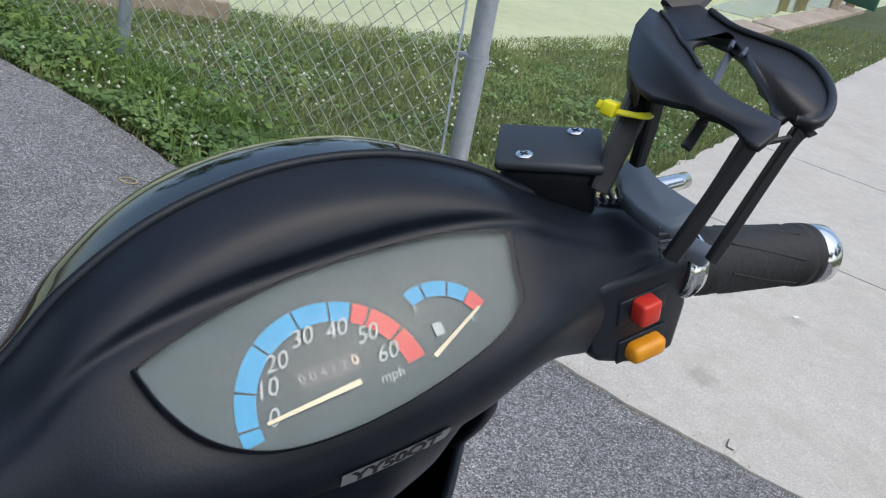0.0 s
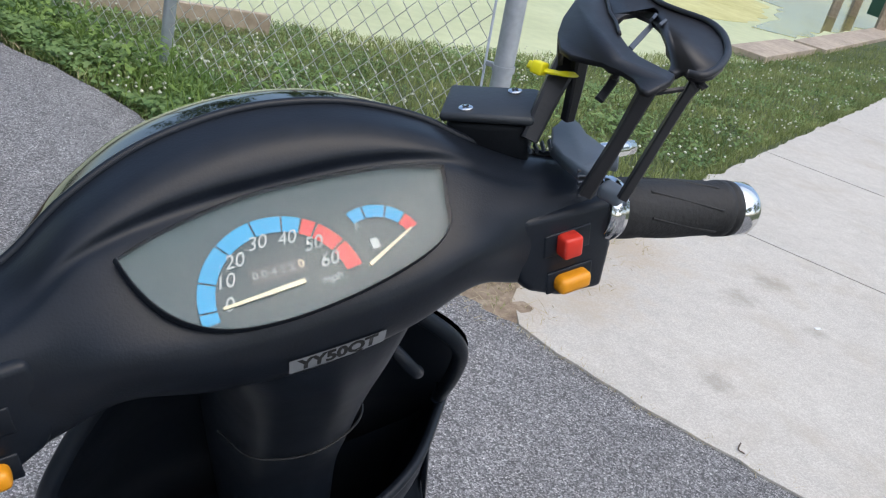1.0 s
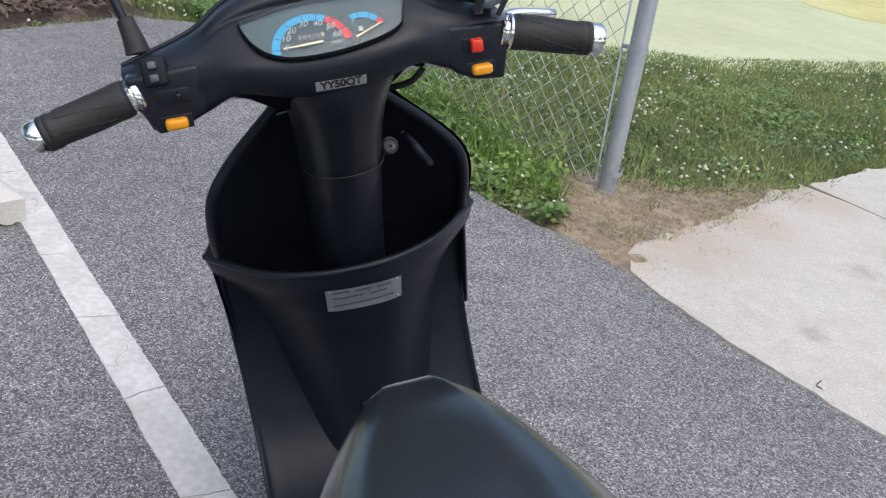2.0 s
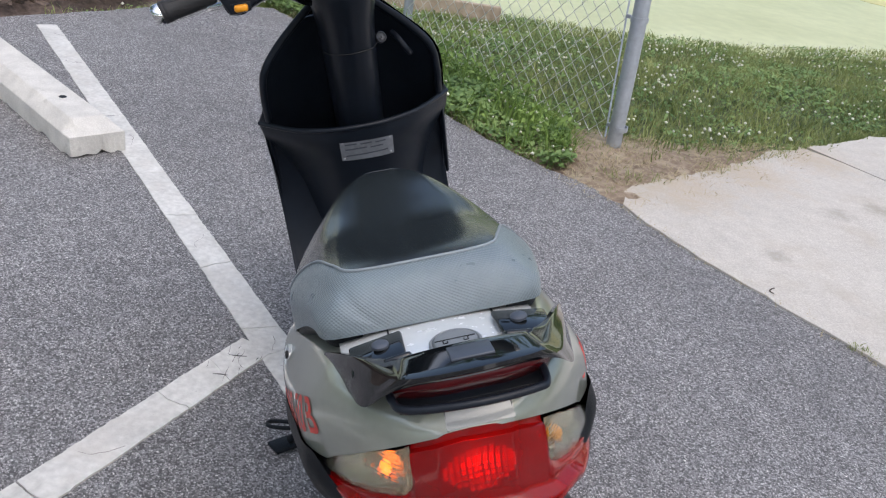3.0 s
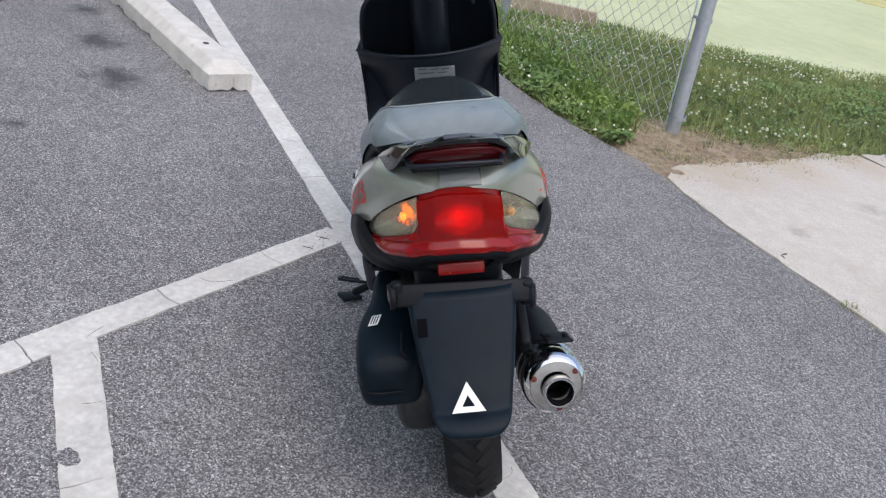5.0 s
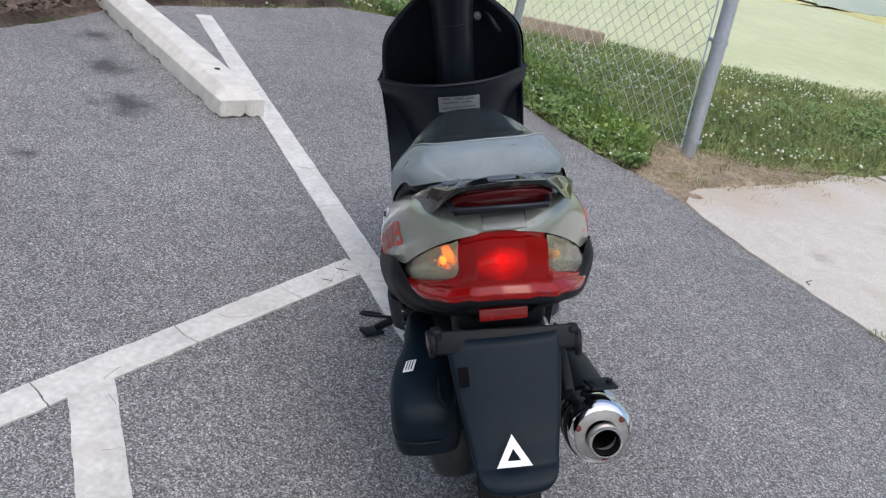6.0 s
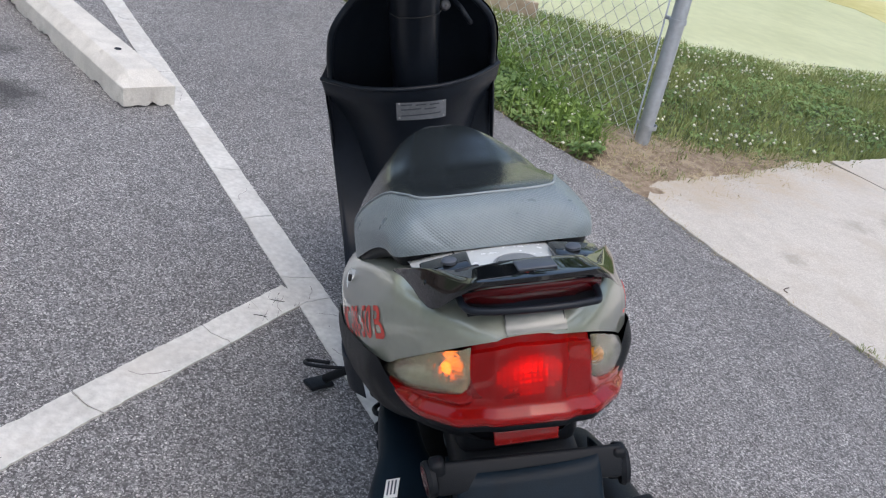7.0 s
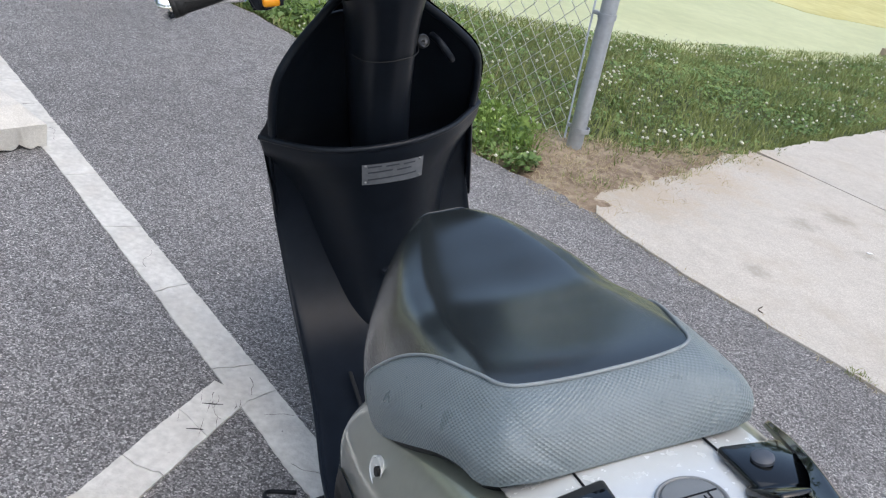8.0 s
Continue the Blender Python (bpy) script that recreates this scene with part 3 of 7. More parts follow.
# bare soil at the path's corner, and mulch beyond the kerb stop
def patch(name, outline, material, label, category, lift, amp, cell=0.035):
    """A low uneven bed that thins out towards its edge."""
    xs, ys = [p[0] for p in outline], [p[1] for p in outline]
    nx, ny = int((max(xs) - min(xs)) / cell) + 2, int((max(ys) - min(ys)) / cell) + 2
    px, py = np.meshgrid(np.linspace(min(xs), max(xs), nx), np.linspace(min(ys), max(ys), ny), indexing="ij")
    d = away(px, py, list(outline) + [outline[0]])
    ins = np.zeros_like(px, bool)
    for (ax, ay), (bx, by) in zip(outline, list(outline[1:]) + [outline[0]]):
        ins ^= ((ay > py) != (by > py)) & (px < (bx - ax) * (py - ay) / (by - ay + 1e-12) + ax)
    d = np.where(ins, np.abs(d), -np.abs(d))
    n1 = np.array([[noise.noise(Vector((a * 3.1, b * 3.1, 2))) + 0.6 * noise.noise(Vector((a * 14, b * 14, 5))) for a, b in zip(r, q)] for r, q in zip(px, py)])
    z = lift * step(-0.02, 0.2, d + n1 * 0.07) + amp * n1 - 0.02
    faces = [f for f in grid_faces(nx, ny) if max(d.reshape(-1)[list(f)]) > -0.08]
    return tagged(obj(name, np.stack([px, py, z + np.minimum(0, ground_z(px, py) + 0.012)], -1).reshape(-1, 3), faces, material, smooth=True), label, category, kind="structure")


patch("soil", [(-0.75, 2.78), (-0.25, 2.53), (0.02, 2.38), (0.18, 2.30), (0.36, 2.30), (0.42, 2.52), (0.58, 2.95), (0.80, 3.75), (0.66, 3.8), (0.35, 3.35), (0.1, 3.25), (-0.25, 3.05)], SOIL,
      "bare reddish soil with dry grass", "soil", 0.034, 0.007)
patch("mulch_bed", [(-2.62, -0.5), (-2.92, 1.21), (-3.06, 1.62), (-3.1, 2.0), (-2.92, 2.78), (-2.86, 3.4), (-2.95, 3.75), (-4.2, 3.5), (-6.5, 2.6), (-6.5, -0.5)], MULCH,
      "dark shredded bark mulch bed", "mulch", 0.06, 0.02, 0.05)

# ---- painted lines ----
D1 = Vector((0.873, -0.4875)).normalized()


def stripe(label, start, direction, length, width, cuts, seed, top=0.004):
    """A painted line broken by cracks into lengths with worn edges."""
    line = tagged(new("painted_line"), label, "road marking", group="parking bay lines")
    side = Vector((-direction.y, direction.x))
    rnd = random.Random(seed)
    ends = [0.0] + cuts + [length]
    k1 = 0.0
    def across(f, skew, gap):
        """A ragged break over the line's width."""
        out = []
        for q in range(9):
            p = start + direction * (f + gap + skew * (q / 4 - 1)) + side * width * q / 8
            p += direction * ((wobble(p.x, p.y, 0.012, 16, seed + 3) + wobble(p.x, p.y, 0.004, 70, seed + 5)) if 0 < f < length else 0)
            out.append((p.x, p.y))
        return out

    for i, (a, b) in enumerate(zip(ends[:-1], ends[1:])):
        k0, k1 = k1, rnd.uniform(-0.014, 0.014)
        n = max(2, int((b - a) / 0.012))
        lo, hi = [], []
        for j in range(1, n):
            f = a + (b - a) * j / n
            if not a + 0.02 < f < b - 0.02:
                continue
            for row, s, k in ((lo, 0, 0), (hi, width, 1)):
                p = start + direction * f + side * s
                p += side * (wobble(p.x, p.y, 0.0035, 9, seed + k) + wobble(p.x, p.y, 0.0032, 75, seed + k))
                row.append((p.x, p.y))
        g = (0.0006, 0.0012, 0.0019)[rnd.randrange(3)]
        slab("paint_length", lo + across(b, k1, -g) + hi[::-1] + across(a, k0, g)[::-1], -0.02, top, PAINT, line)
        # hairlines that wander off along the coat
        for h in range(max(1, int((b - a) / 0.22))):
            f, s, w = rnd.uniform(a + 0.03, b - 0.03), rnd.uniform(0.1, 0.9) * width, rnd.uniform(-0.5, 0.5) + (0 if rnd.random() < 0.6 else 1.3)
            run = [start + direction * f + side * s]
            for k in range(rnd.randrange(4, 12)):
                w += rnd.uniform(-0.45, 0.45)
                run.append(run[-1] + (direction * math.cos(w) + side * math.sin(w)) * 0.011)
            run = [q for q in run if 0.005 < (q - start).dot(side) < width - 0.005 and a + 0.01 < (q - start).dot(direction) < b - 0.01]
            if len(run) > 3:
                hw = rnd.uniform(0.0003, 0.0008)
                slab("hairline", [tuple(q - side * hw) for q in run] + [tuple(q + side * hw) for q in run[::-1]], 0.0, top + 0.0007, HAIR, line)
    return line


S1 = Vector((-2.843, 2.104))
stripe("long white painted line with cracks, running under the scooter", S1, D1, 7.5, 0.098,
       [0.55, 1.1, 1.52, 1.93, 2.28, 2.62, 2.98, 3.1, 3.62, 4.0, 4.5, 5.2, 6.0], 1)
apex = stripe("short white painted line joining two longer ones", Vector((-0.222, 0.625)), Vector((0.0, -1.0)), 1.75, 0.097, [0.14, 0.30, 0.68, 1.08, 1.4], 2, 0.0052)
stripe("white painted line with a chipped worn patch", Vector((-0.155, -0.400)) - D1 * 0.055, D1, 5.06, 0.105, [0.525, 1.005, 1.555, 2.255, 3.155], 3, 0.0046)

# scuffs where the lines meet
rnd = random.Random(12)
for k in range(11):
    x, y = -0.215 + 0.085 * rnd.random(), 0.45 + 0.16 * rnd.random()
    w = math.radians(rnd.choice((25, 32, -58, -64, 118)))
    L = 0.02 + 0.045 * rnd.random()
    dx, dy, q = math.cos(w) * L / 2, math.sin(w) * L / 2, 0.0011
    mx, my = rnd.uniform(-0.004, 0.004), rnd.uniform(-0.004, 0.004)
    slab("scuff", [(x - dx, y - dy), (x + mx + q, y + my - q), (x + dx, y + dy), (x + mx - q, y + my + q)], 0.0, 0.0064, CRACK, apex)
chipped = tagged(slab("worn_patch", [(0.198 + (0.026 + 0.012 * noise.noise(Vector((math.cos(w) * 2, math.sin(w) * 2, 5)))) * math.cos(w) * 1.1, -0.577 + (0.024 + 0.014 * noise.noise(Vector((math.cos(w) * 2, math.sin(w) * 2, 9)))) * math.sin(w)) for w in np.linspace(0, 6.1, 26)], -0.01, 0.0056, ASPHALT),
                 "worn patch of bare asphalt in the painted line", "worn patch", kind="structure")

# ---- wheel stop ----
def wheel_stop():
    """A cast kerb block: upright sides, sloping shoulders and ends, a chipped foot."""
    L, W, H1, H2, inset, slope = 1.85, 0.205, 0.080, 0.122, 0.045, 0.078
    prof = [(-W / 2, 0.0), (-W / 2, 0.014), (-W / 2, H1 * 0.5), (-W / 2, H1 - 0.004), (-W / 2 + 0.003, H1), (-W / 2 + inset - 0.003, H2 - 0.002), (-W / 2 + inset + 0.003, H2),
            (-0.02, H2), (0.02, H2), (W / 2 - inset - 0.003, H2), (W / 2 - inset + 0.003, H2 - 0.002), (W / 2 - 0.003, H1), (W / 2, H1 - 0.004), (W / 2, H1 * 0.5), (W / 2, 0.014), (W / 2, 0.0)]
    stops = [0.0, 0.003, 0.02, 0.045, slope - 0.003, slope + 0.003] + [slope + 0.003 + (L - 2 * slope - 0.006) * i / 90 for i in range(1, 90)]
    stops += [L - f for f in reversed(stops[:6])]
    bm = bmesh.new()
    rows = []
    for f in stops:
        end = min(f, L - f)
        row = []
        for w, h in prof:
            k = min(1.0, end / slope)
            hh = h if h <= H1 else H1 + (h - H1) * k
            ww = w * (1 - 0.012 * (1 - min(1, end / 0.003)))
            n = noise.noise(Vector((f * 22, w * 22, h * 40)))
            bite = max(0.0, noise.noise(Vector((f * 9, w * 6, 3))) + 0.5 * noise.noise(Vector((f * 31, w * 20, 8))) - 0.12) if h < 0.02 else 0.0
            foot = bite * (0.030 if h < 0.001 else 0.014)
            row.append(bm.verts.new((f + 0.0015 * n, ww - math.copysign(foot * 0.8, w) + 0.0016 * n, hh + (foot * 0.9 if h < 0.001 else 0) + 0.0012 * n)))
        rows.append(row)
    for r, s in zip(rows[:-1], rows[1:]):
        for a in range(len(prof) - 1):
            bm.faces.new((r[a], r[a + 1], s[a + 1], s[a]))
    for row, away_x in ((rows[0], -1), (rows[-1], 1)):
        # end face in strips, its foot broken out
        left, right = row[0], row[-1]
        cols = 14
        base = []
        for i in range(cols + 1):
            q = left.co.lerp(right.co, i / cols)
            bite = max(0.0, noise.noise(Vector((q.y * 34, away_x * 4.0, 5.5))) + 0.5 * noise.noise(Vector((q.y * 90, 2.0, 3.5))) + 0.12) * math.sin(math.pi * i / cols)
            base.append((q, bite))
        lows = [left] + [bm.verts.new((q.x - away_x * b * 0.02, q.y, q.z + 0.028 * b)) for q, b in base[1:-1]] + [right]
        high = [row[3]] + [bm.verts.new(row[3].co.lerp(row[-4].co, i / cols)) for i in range(1, cols)] + [row[-4]]
        for i in range(cols):
            bm.faces.new((lows[i], lows[i + 1], high[i + 1], high[i]))
        bm.faces.new(row[0:4])
        bm.faces.new(row[-4:])
        bm.faces.new([row[3]] + row[4:12] + high[:0:-1])
    top = tagged(new("wheel_stop"), "pale cast concrete wheel stop with chipped corners", "wheel stop")
    part("body", bm, BLOCK, top)
    for f in (0.30, 1.55):
        turned("pin_hole", [(0.0, 0.0), (0.014, 0.0), (0.014, 0.002), (0.012, 0.0025), (0.012, 0.001), (0.0, 0.001)], (f, 0, H2 - 0.0005), (0, 0, 1), MATTE, top, "dark steel pin hole", 16)
    return top


block = wheel_stop()
block.matrix_basis = pose(-1.372, 1.185, 0, 0, 0, 162.3)

# ---- fence ----
fence = tagged(new("chain_link_fence"), "galvanised chain-link fence with round steel posts", "fence")
POSTS = [(0.037, 2.997), (-1.62, 3.78), (-2.95, 4.4), (-5.4, 3.95)]


def post(x, y, radius, height, lean=(0, 0)):
    p = rod("post", [(x, y, -0.3), (x + lean[0] * 0.5, y + lean[1] * 0.5, height * 0.5), (x + lean[0], y + lean[1], height)], radius, GALV, fence, sides=20)
    turned("post_cap", [(radius + 0.003, 0.0), (radius + 0.003, 0.02), (radius * 0.7, 0.035), (0.004, 0.042)], (x + lean[0], y + lean[1], height - 0.015), (0, 0, 1), GALV, p)
    return p


mast = post(*POSTS[0], 0.036, 1.25, (-0.085, -0.01))
for p in POSTS[1:]:
    post(*p, 0.029, 1.25)
for h in (0.10, 0.606, 1.08):
    bx = POSTS[0][0] - 0.085 * h / 1.25
    turned("tension_band", [(0.037, -0.011), (0.0405, -0.011), (0.0405, 0.011), (0.037, 0.011)], (bx, POSTS[0][1] - 0.01 * h / 1.25, h), (-0.068, -0.008, 1), GALV, mast, closed=True)
    boxed("band_bolt", (0.03, 0.014, 0.018), (bx - 0.052, POSTS[0][1] + 0.012, h), GALV, mast, bevel=0.003)


def chain_link(a, b, z0, z1, lean=0.0):
    """Woven wire between two posts: zigzag strands hooked into their neighbours."""
    L = math.hypot(b[0] - a[0], b[1] - a[1])
    ux, uy = (b[0] - a[0]) / L, (b[1] - a[1]) / L
    pitch, half = 0.047, 0.047
    verts, faces = [], []
    count = int(L / pitch)
    rows = int((z1 - z0) / half)
    for i in range(count):
        base = len(verts)
        for j in range(rows + 1):
            s = (i + (0.52 if (i + j) % 2 else -0.52) + 0.5) * pitch
            z = z0 + j * half
            lx = lean * (1 - s / L) * z
            bow = 0.006 * noise.noise(Vector((s * 2, z * 2, 9))) + 0.012 * noise.noise(Vector((s * 1.1, z * 0.8, 4)))
            off = 0.0022 if (i + j) % 2 else -0.0022
            cx, cy = a[0] + ux * s + lx - uy * (off + bow), a[1] + uy * s + ux * (off + bow)
            for k in range(3):
                w = 2.1 * k
                verts.append((cx + ux * 0.0026 * math.cos(w) - uy * 0.0026 * math.sin(w), cy + uy * 0.0026 * math.cos(w) + ux * 0.0026 * math.sin(w), z))
        for j in range(rows):
            for k in range(3):
                p, q = base + j * 3 + k, base + j * 3 + (k + 1) % 3
                faces.append((p, q, q + 3, p + 3))
    return tagged(obj("wire_mesh", verts, faces, WIRE, fence, "woven diamond wire mesh", True), kind="stuff")


chain_link((-0.05, 3.035), (-1.62, 3.75), 0.02, 1.2, -0.05)
chain_link((-1.66, 3.77), (-2.95, 4.37), 0.0, 1.2)
chain_link((-2.97, 4.37), (-5.4, 3.92), 0.0, 1.2)
rod("tension_bar", [(-0.035, 3.03, 0.03), (-0.115, 3.02, 1.2)], 0.005, GALV, fence, sides=6)
for a, b in zip(POSTS[:-1], POSTS[1:]):
    rod("top_rail", [(*a, 1.23), (*b, 1.23)], 0.02, GALV, fence)

# ---- pond bank ----
def plank(name, a, b, width, height, label, category, material=WOOD):
    """A length of timber or cast edging lying on the bank."""
    L = math.hypot(b[0] - a[0], b[1] - a[1])
    bm = bmesh.new()
    box(bm, (L, width, height), (L / 2, 0, height / 2), bevel=0.008)
    top = part(name, bm, material, None)
    z = float(min(ground_z(np.array([a[0], b[0]]), np.array([a[1], b[1]]))))
    top.matrix_basis = pose(a[0], a[1], max(z, -0.22) - 0.02, 0, 0, math.degrees(math.atan2(b[1] - a[1], b[0] - a[0])))
    return tagged(top, label, category)


plank("edging_board", (-1.78, 5.58), (-4.1, 4.2), 0.05, 0.15, "brown weathered timber board along the pond edge", "board")
plank("edging_slab", (2.12, 10.25), (3.1, 12.2), 0.45, 0.11, "stained cast slab edging the pond", "edging", SLAB)
plank("edging_slab", (3.3, 12.5), (6.6, 19.4), 0.45, 0.09, "stained cast slab edging the pond", "edging", SLAB)

dock = tagged(new("landing_stage"), "small timber landing stage at the far bank", "landing stage")
for i, (x, y) in enumerate([(5.7, 17.8), (6.5, 19.4), (5.0, 18.6), (5.8, 20.2)]):
    boxed("post", (0.16, 0.16, 1.5), (x, y, 0.25), WOOD, dock, bevel=0.01)
for i in range(9):
    boxed("board", (1.0, 0.19, 0.04), (5.4 + 0.1 * i - 0.05, 17.9 + 0.2 * i, 0.98), WOOD, dock, (0, 0, -27), 0.005)
boxed("panel", (0.05, 1.5, 0.5), (6.15, 18.6, 0.25), mat("green_board", (0.05, 0.14, 0.09), 0.7), dock, (0, 0, 27), 0.005, "dark green board")
# ---- the scooter ----
scooter = tagged(new("motor_scooter"), "black and grey-green motor scooter parked on its side stand", "scooter")
scooter.matrix_basis = Matrix.Translation((0.5796, 0.3087, 0)) @ pose(0, 0, 0, 0, 0, 40.0) @ pose(0, 0, 0, 0, -15.5, 0)
SC = scooter

# rear fairing
BODY = [(0.10, [(0, 0.44), (0.10, 0.44), (0.16, 0.435), (0.205, 0.42), (0.214, 0.38)]),
        (0.035, [(0, 0.59), (0.11, 0.59), (0.165, 0.578), (0.203, 0.54), (0.213, 0.485)]),
        (-0.025, [(0, 0.672), (0.11, 0.672), (0.165, 0.66), (0.203, 0.615), (0.214, 0.545)]),
        (-0.15, [(0, 0.725), (0.11, 0.722), (0.166, 0.710), (0.203, 0.655), (0.209, 0.59)]),
        (-0.28, [(0, 0.780), (0.11, 0.777), (0.153, 0.762), (0.186, 0.708), (0.190, 0.650)]),
        (-0.36, [(0, 0.812), (0.11, 0.806), (0.148, 0.783), (0.171, 0.740), (0.176, 0.688)]),
        (-0.395, [(0, 0.821), (0.105, 0.814), (0.1425, 0.791), (0.157, 0.748), (0.1555, 0.693)]),
        (-0.42, [(0, 0.826), (0.100, 0.818), (0.1325, 0.798), (0.1435, 0.759), (0.1420, 0.714)]),
        (-0.455, [(0, 0.830), (0.088, 0.821), (0.1125, 0.805), (0.1215, 0.778), (0.1205, 0.743)]),
        (-0.485, [(0, 0.825), (0.070, 0.817), (0.0880, 0.806), (0.0960, 0.790), (0.0965, 0.768)]),
        (-0.508, [(0, 0.812), (0.046, 0.808), (0.056, 0.803), (0.064, 0.796), (0.0680, 0.7875)]),
        (-0.521, [(0, 0.8035), (0.016, 0.8030), (0.026, 0.8020), (0.030, 0.8005), (0.0330, 0.7990)])]
fairing = loft("rear_fairing", [mirrored(h, y=y) for y, h in BODY], 48, 41, SAGE, SC, "grey-green painted rear fairing")
# black lower shell
LOWER = [(y, [(w + 0.002, z + 0.004), (w + 0.008, z - 0.3 * e), (w - 0.012, z - 0.75 * e), (w * 0.6, z - e), (0, z - e)]) for y, w, z, e in
         ((0.10, 0.214, 0.38, 0.09), (0.035, 0.213, 0.485, 0.10), (-0.025, 0.214, 0.545, 0.11), (-0.15, 0.209, 0.59, 0.125), (-0.28, 0.190, 0.650, 0.135), (-0.36, 0.178, 0.688, 0.130), (-0.388, 0.166, 0.694, 0.120), (-0.41, 0.150, 0.664, 0.070), (-0.44, 0.130, 0.655, 0.045), (-0.47, 0.106, 0.660, 0.042), (-0.50, 0.070, 0.672, 0.040))]
loft("lower_shell", [mirrored([(a, b) for a, b in reversed(h)], y=y) for y, h in LOWER], 40, 41, MATTE, SC, "matt black lower body shell")
boxed("tail_bumper", (0.16, 0.10, 0.06), (0, -0.435, 0.620), MATTE, SC, bevel=0.02, seg=3)
boxed("inner_mudguard", (0.165, 0.26, 0.13), (0, -0.375, 0.545), MATTE, SC, (8, 0, 0), 0.03, "matt black inner mudguard", 3)

# silver deck behind the seat with the fuel cap
loft("deck", [[(k * w, y, z) for k, z in ((-1, c - 0.006), (-0.6, c + 0.003), (0, c + 0.006), (0.6, c + 0.003), (1, c - 0.006))] for y, c, w in
              [(-0.30, 0.792, 0.116), (-0.34, 0.812, 0.114), (-0.38, 0.824, 0.111), (-0.42, 0.831, 0.102), (-0.46, 0.836, 0.074)]], 20, 25, SILVER, SC, "silver painted deck")
for x in (-0.057, 0.065):
    rod("deck_seam", [(x, -0.335, 0.8165), (x, -0.375, 0.8275), (x * 1.02, -0.42, 0.8365)], 0.0011, MATTE, SC, sides=6)
cap_at, cap_up = Vector((0.010, -0.427, 0.8340)), Vector((0, 0.14, 1)).normalized()
cap_q = cap_up.to_track_quat("Z", "Y")
cap = turned("fuel_cap", [(0.0290, -0.004), (0.0290, 0.006), (0.0277, 0.0075), (0.0260, 0.0072), (0.0254, 0.0040), (0.0243, 0.0040), (0.0237, 0.0082), (0.0224, 0.0090), (0.001, 0.0092)], cap_at, cap_up, mat("cap_grey", (0.20, 0.215, 0.225), 0.4, vary=0.1, bump=0.05, bump_scale=300), SC, "round grey fuel cap with a raised grip", 36)
cap.modifiers.clear()
cm = Matrix.Translation(cap_at) @ cap_q.to_matrix().to_4x4()
grooves = [(0, -0.002, 0.027, 0.0014)]
for k in (-1, 1):
    grooves += [(0.0135 * k, 0.002, 0.0014, 0.0080), (0.0112 * k, 0.0058, 0.0046, 0.0014), (0.0090 * k, 0.0035, 0.0014, 0.0046), (0.0180 * k, -0.002, 0.008, 0.0014)]
for dx, dy, sx, sy in grooves:
    bm = box(bmesh.new(), (sx, sy, 0.0012), (dx, dy, 0.0092), bevel=0.0003)
    bmesh.ops.transform(bm, matrix=cm, verts=bm.verts)
    part("cap_groove", bm, MATTE, cap)

# seat
SEAT = [(0.205, [(0, 0.768), (0.025, 0.765), (0.045, 0.75), (0.052, 0.72), (0.046, 0.68)]),
        (0.14, [(0, 0.785), (0.045, 0.782), (0.08, 0.762), (0.10, 0.725), (0.096, 0.665)]),
        (0.03, [(0, 0.793), (0.07, 0.791), (0.115, 0.772), (0.155, 0.715), (0.157, 0.645)]),
        (-0.06, [(0, 0.803), (0.08, 0.801), (0.125, 0.784), (0.172, 0.73), (0.178, 0.662)]),
        (-0.13, [(0, 0.824), (0.085, 0.822), (0.13, 0.805), (0.171, 0.758), (0.177, 0.697)]),
        (-0.20, [(0, 0.848), (0.088, 0.845), (0.127, 0.829), (0.159, 0.787), (0.166, 0.746)]),
        (-0.26, [(0, 0.868), (0.09, 0.862), (0.120, 0.845), (0.145, 0.816), (0.151, 0.787)]),
        (-0.30, [(0, 0.875), (0.085, 0.868), (0.113, 0.853), (0.137, 0.830), (0.140, 0.806)]),
        (-0.330, [(0, 0.867), (0.080, 0.862), (0.112, 0.853), (0.130, 0.832), (0.132, 0.811)]),
        (-0.348, [(0, 0.850), (0.068, 0.848), (0.098, 0.844), (0.113, 0.834), (0.115, 0.819)]),
        (-0.357, [(0, 0.830), (0.05, 0.830), (0.067, 0.830), (0.086, 0.828), (0.090, 0.825)])]
# a soft ridge runs along both sides of the dished top
SEAT = [(y, [(0, h[0][1] - 0.003), (h[1][0] * 0.92, h[1][1]), (h[1][0] + 0.42 * (h[2][0] - h[1][0]), h[1][1] - 0.0045)] + h[2:]) for y, h in SEAT]
_grid = crom([mirrored(h, y=y) for y, h in SEAT], 400)
_grid = np.swapaxes(crom(np.swapaxes(_grid, 0, 1), 61), 0, 1)


def seat_point(y, j):
    col = _grid[:, j]
    return [np.interp(-y, -col[:, 1], col[:, k]) if k != 1 else y for k in range(3)]


_seam = np.interp(np.linspace(0, 1, 31), [0, 0.16, 0.33, 0.47, 0.6, 0.72, 0.8, 0.92, 1], [-0.302, -0.295, -0.270, -0.222, -0.162, -0.080, -0.053, -0.044, -0.046])
_seam = np.convolve(np.pad(_seam, 4, mode="reflect"), np.ones(9) / 9, "valid")


def seam_y(j):
    return float(_seam[abs(j - 30)])


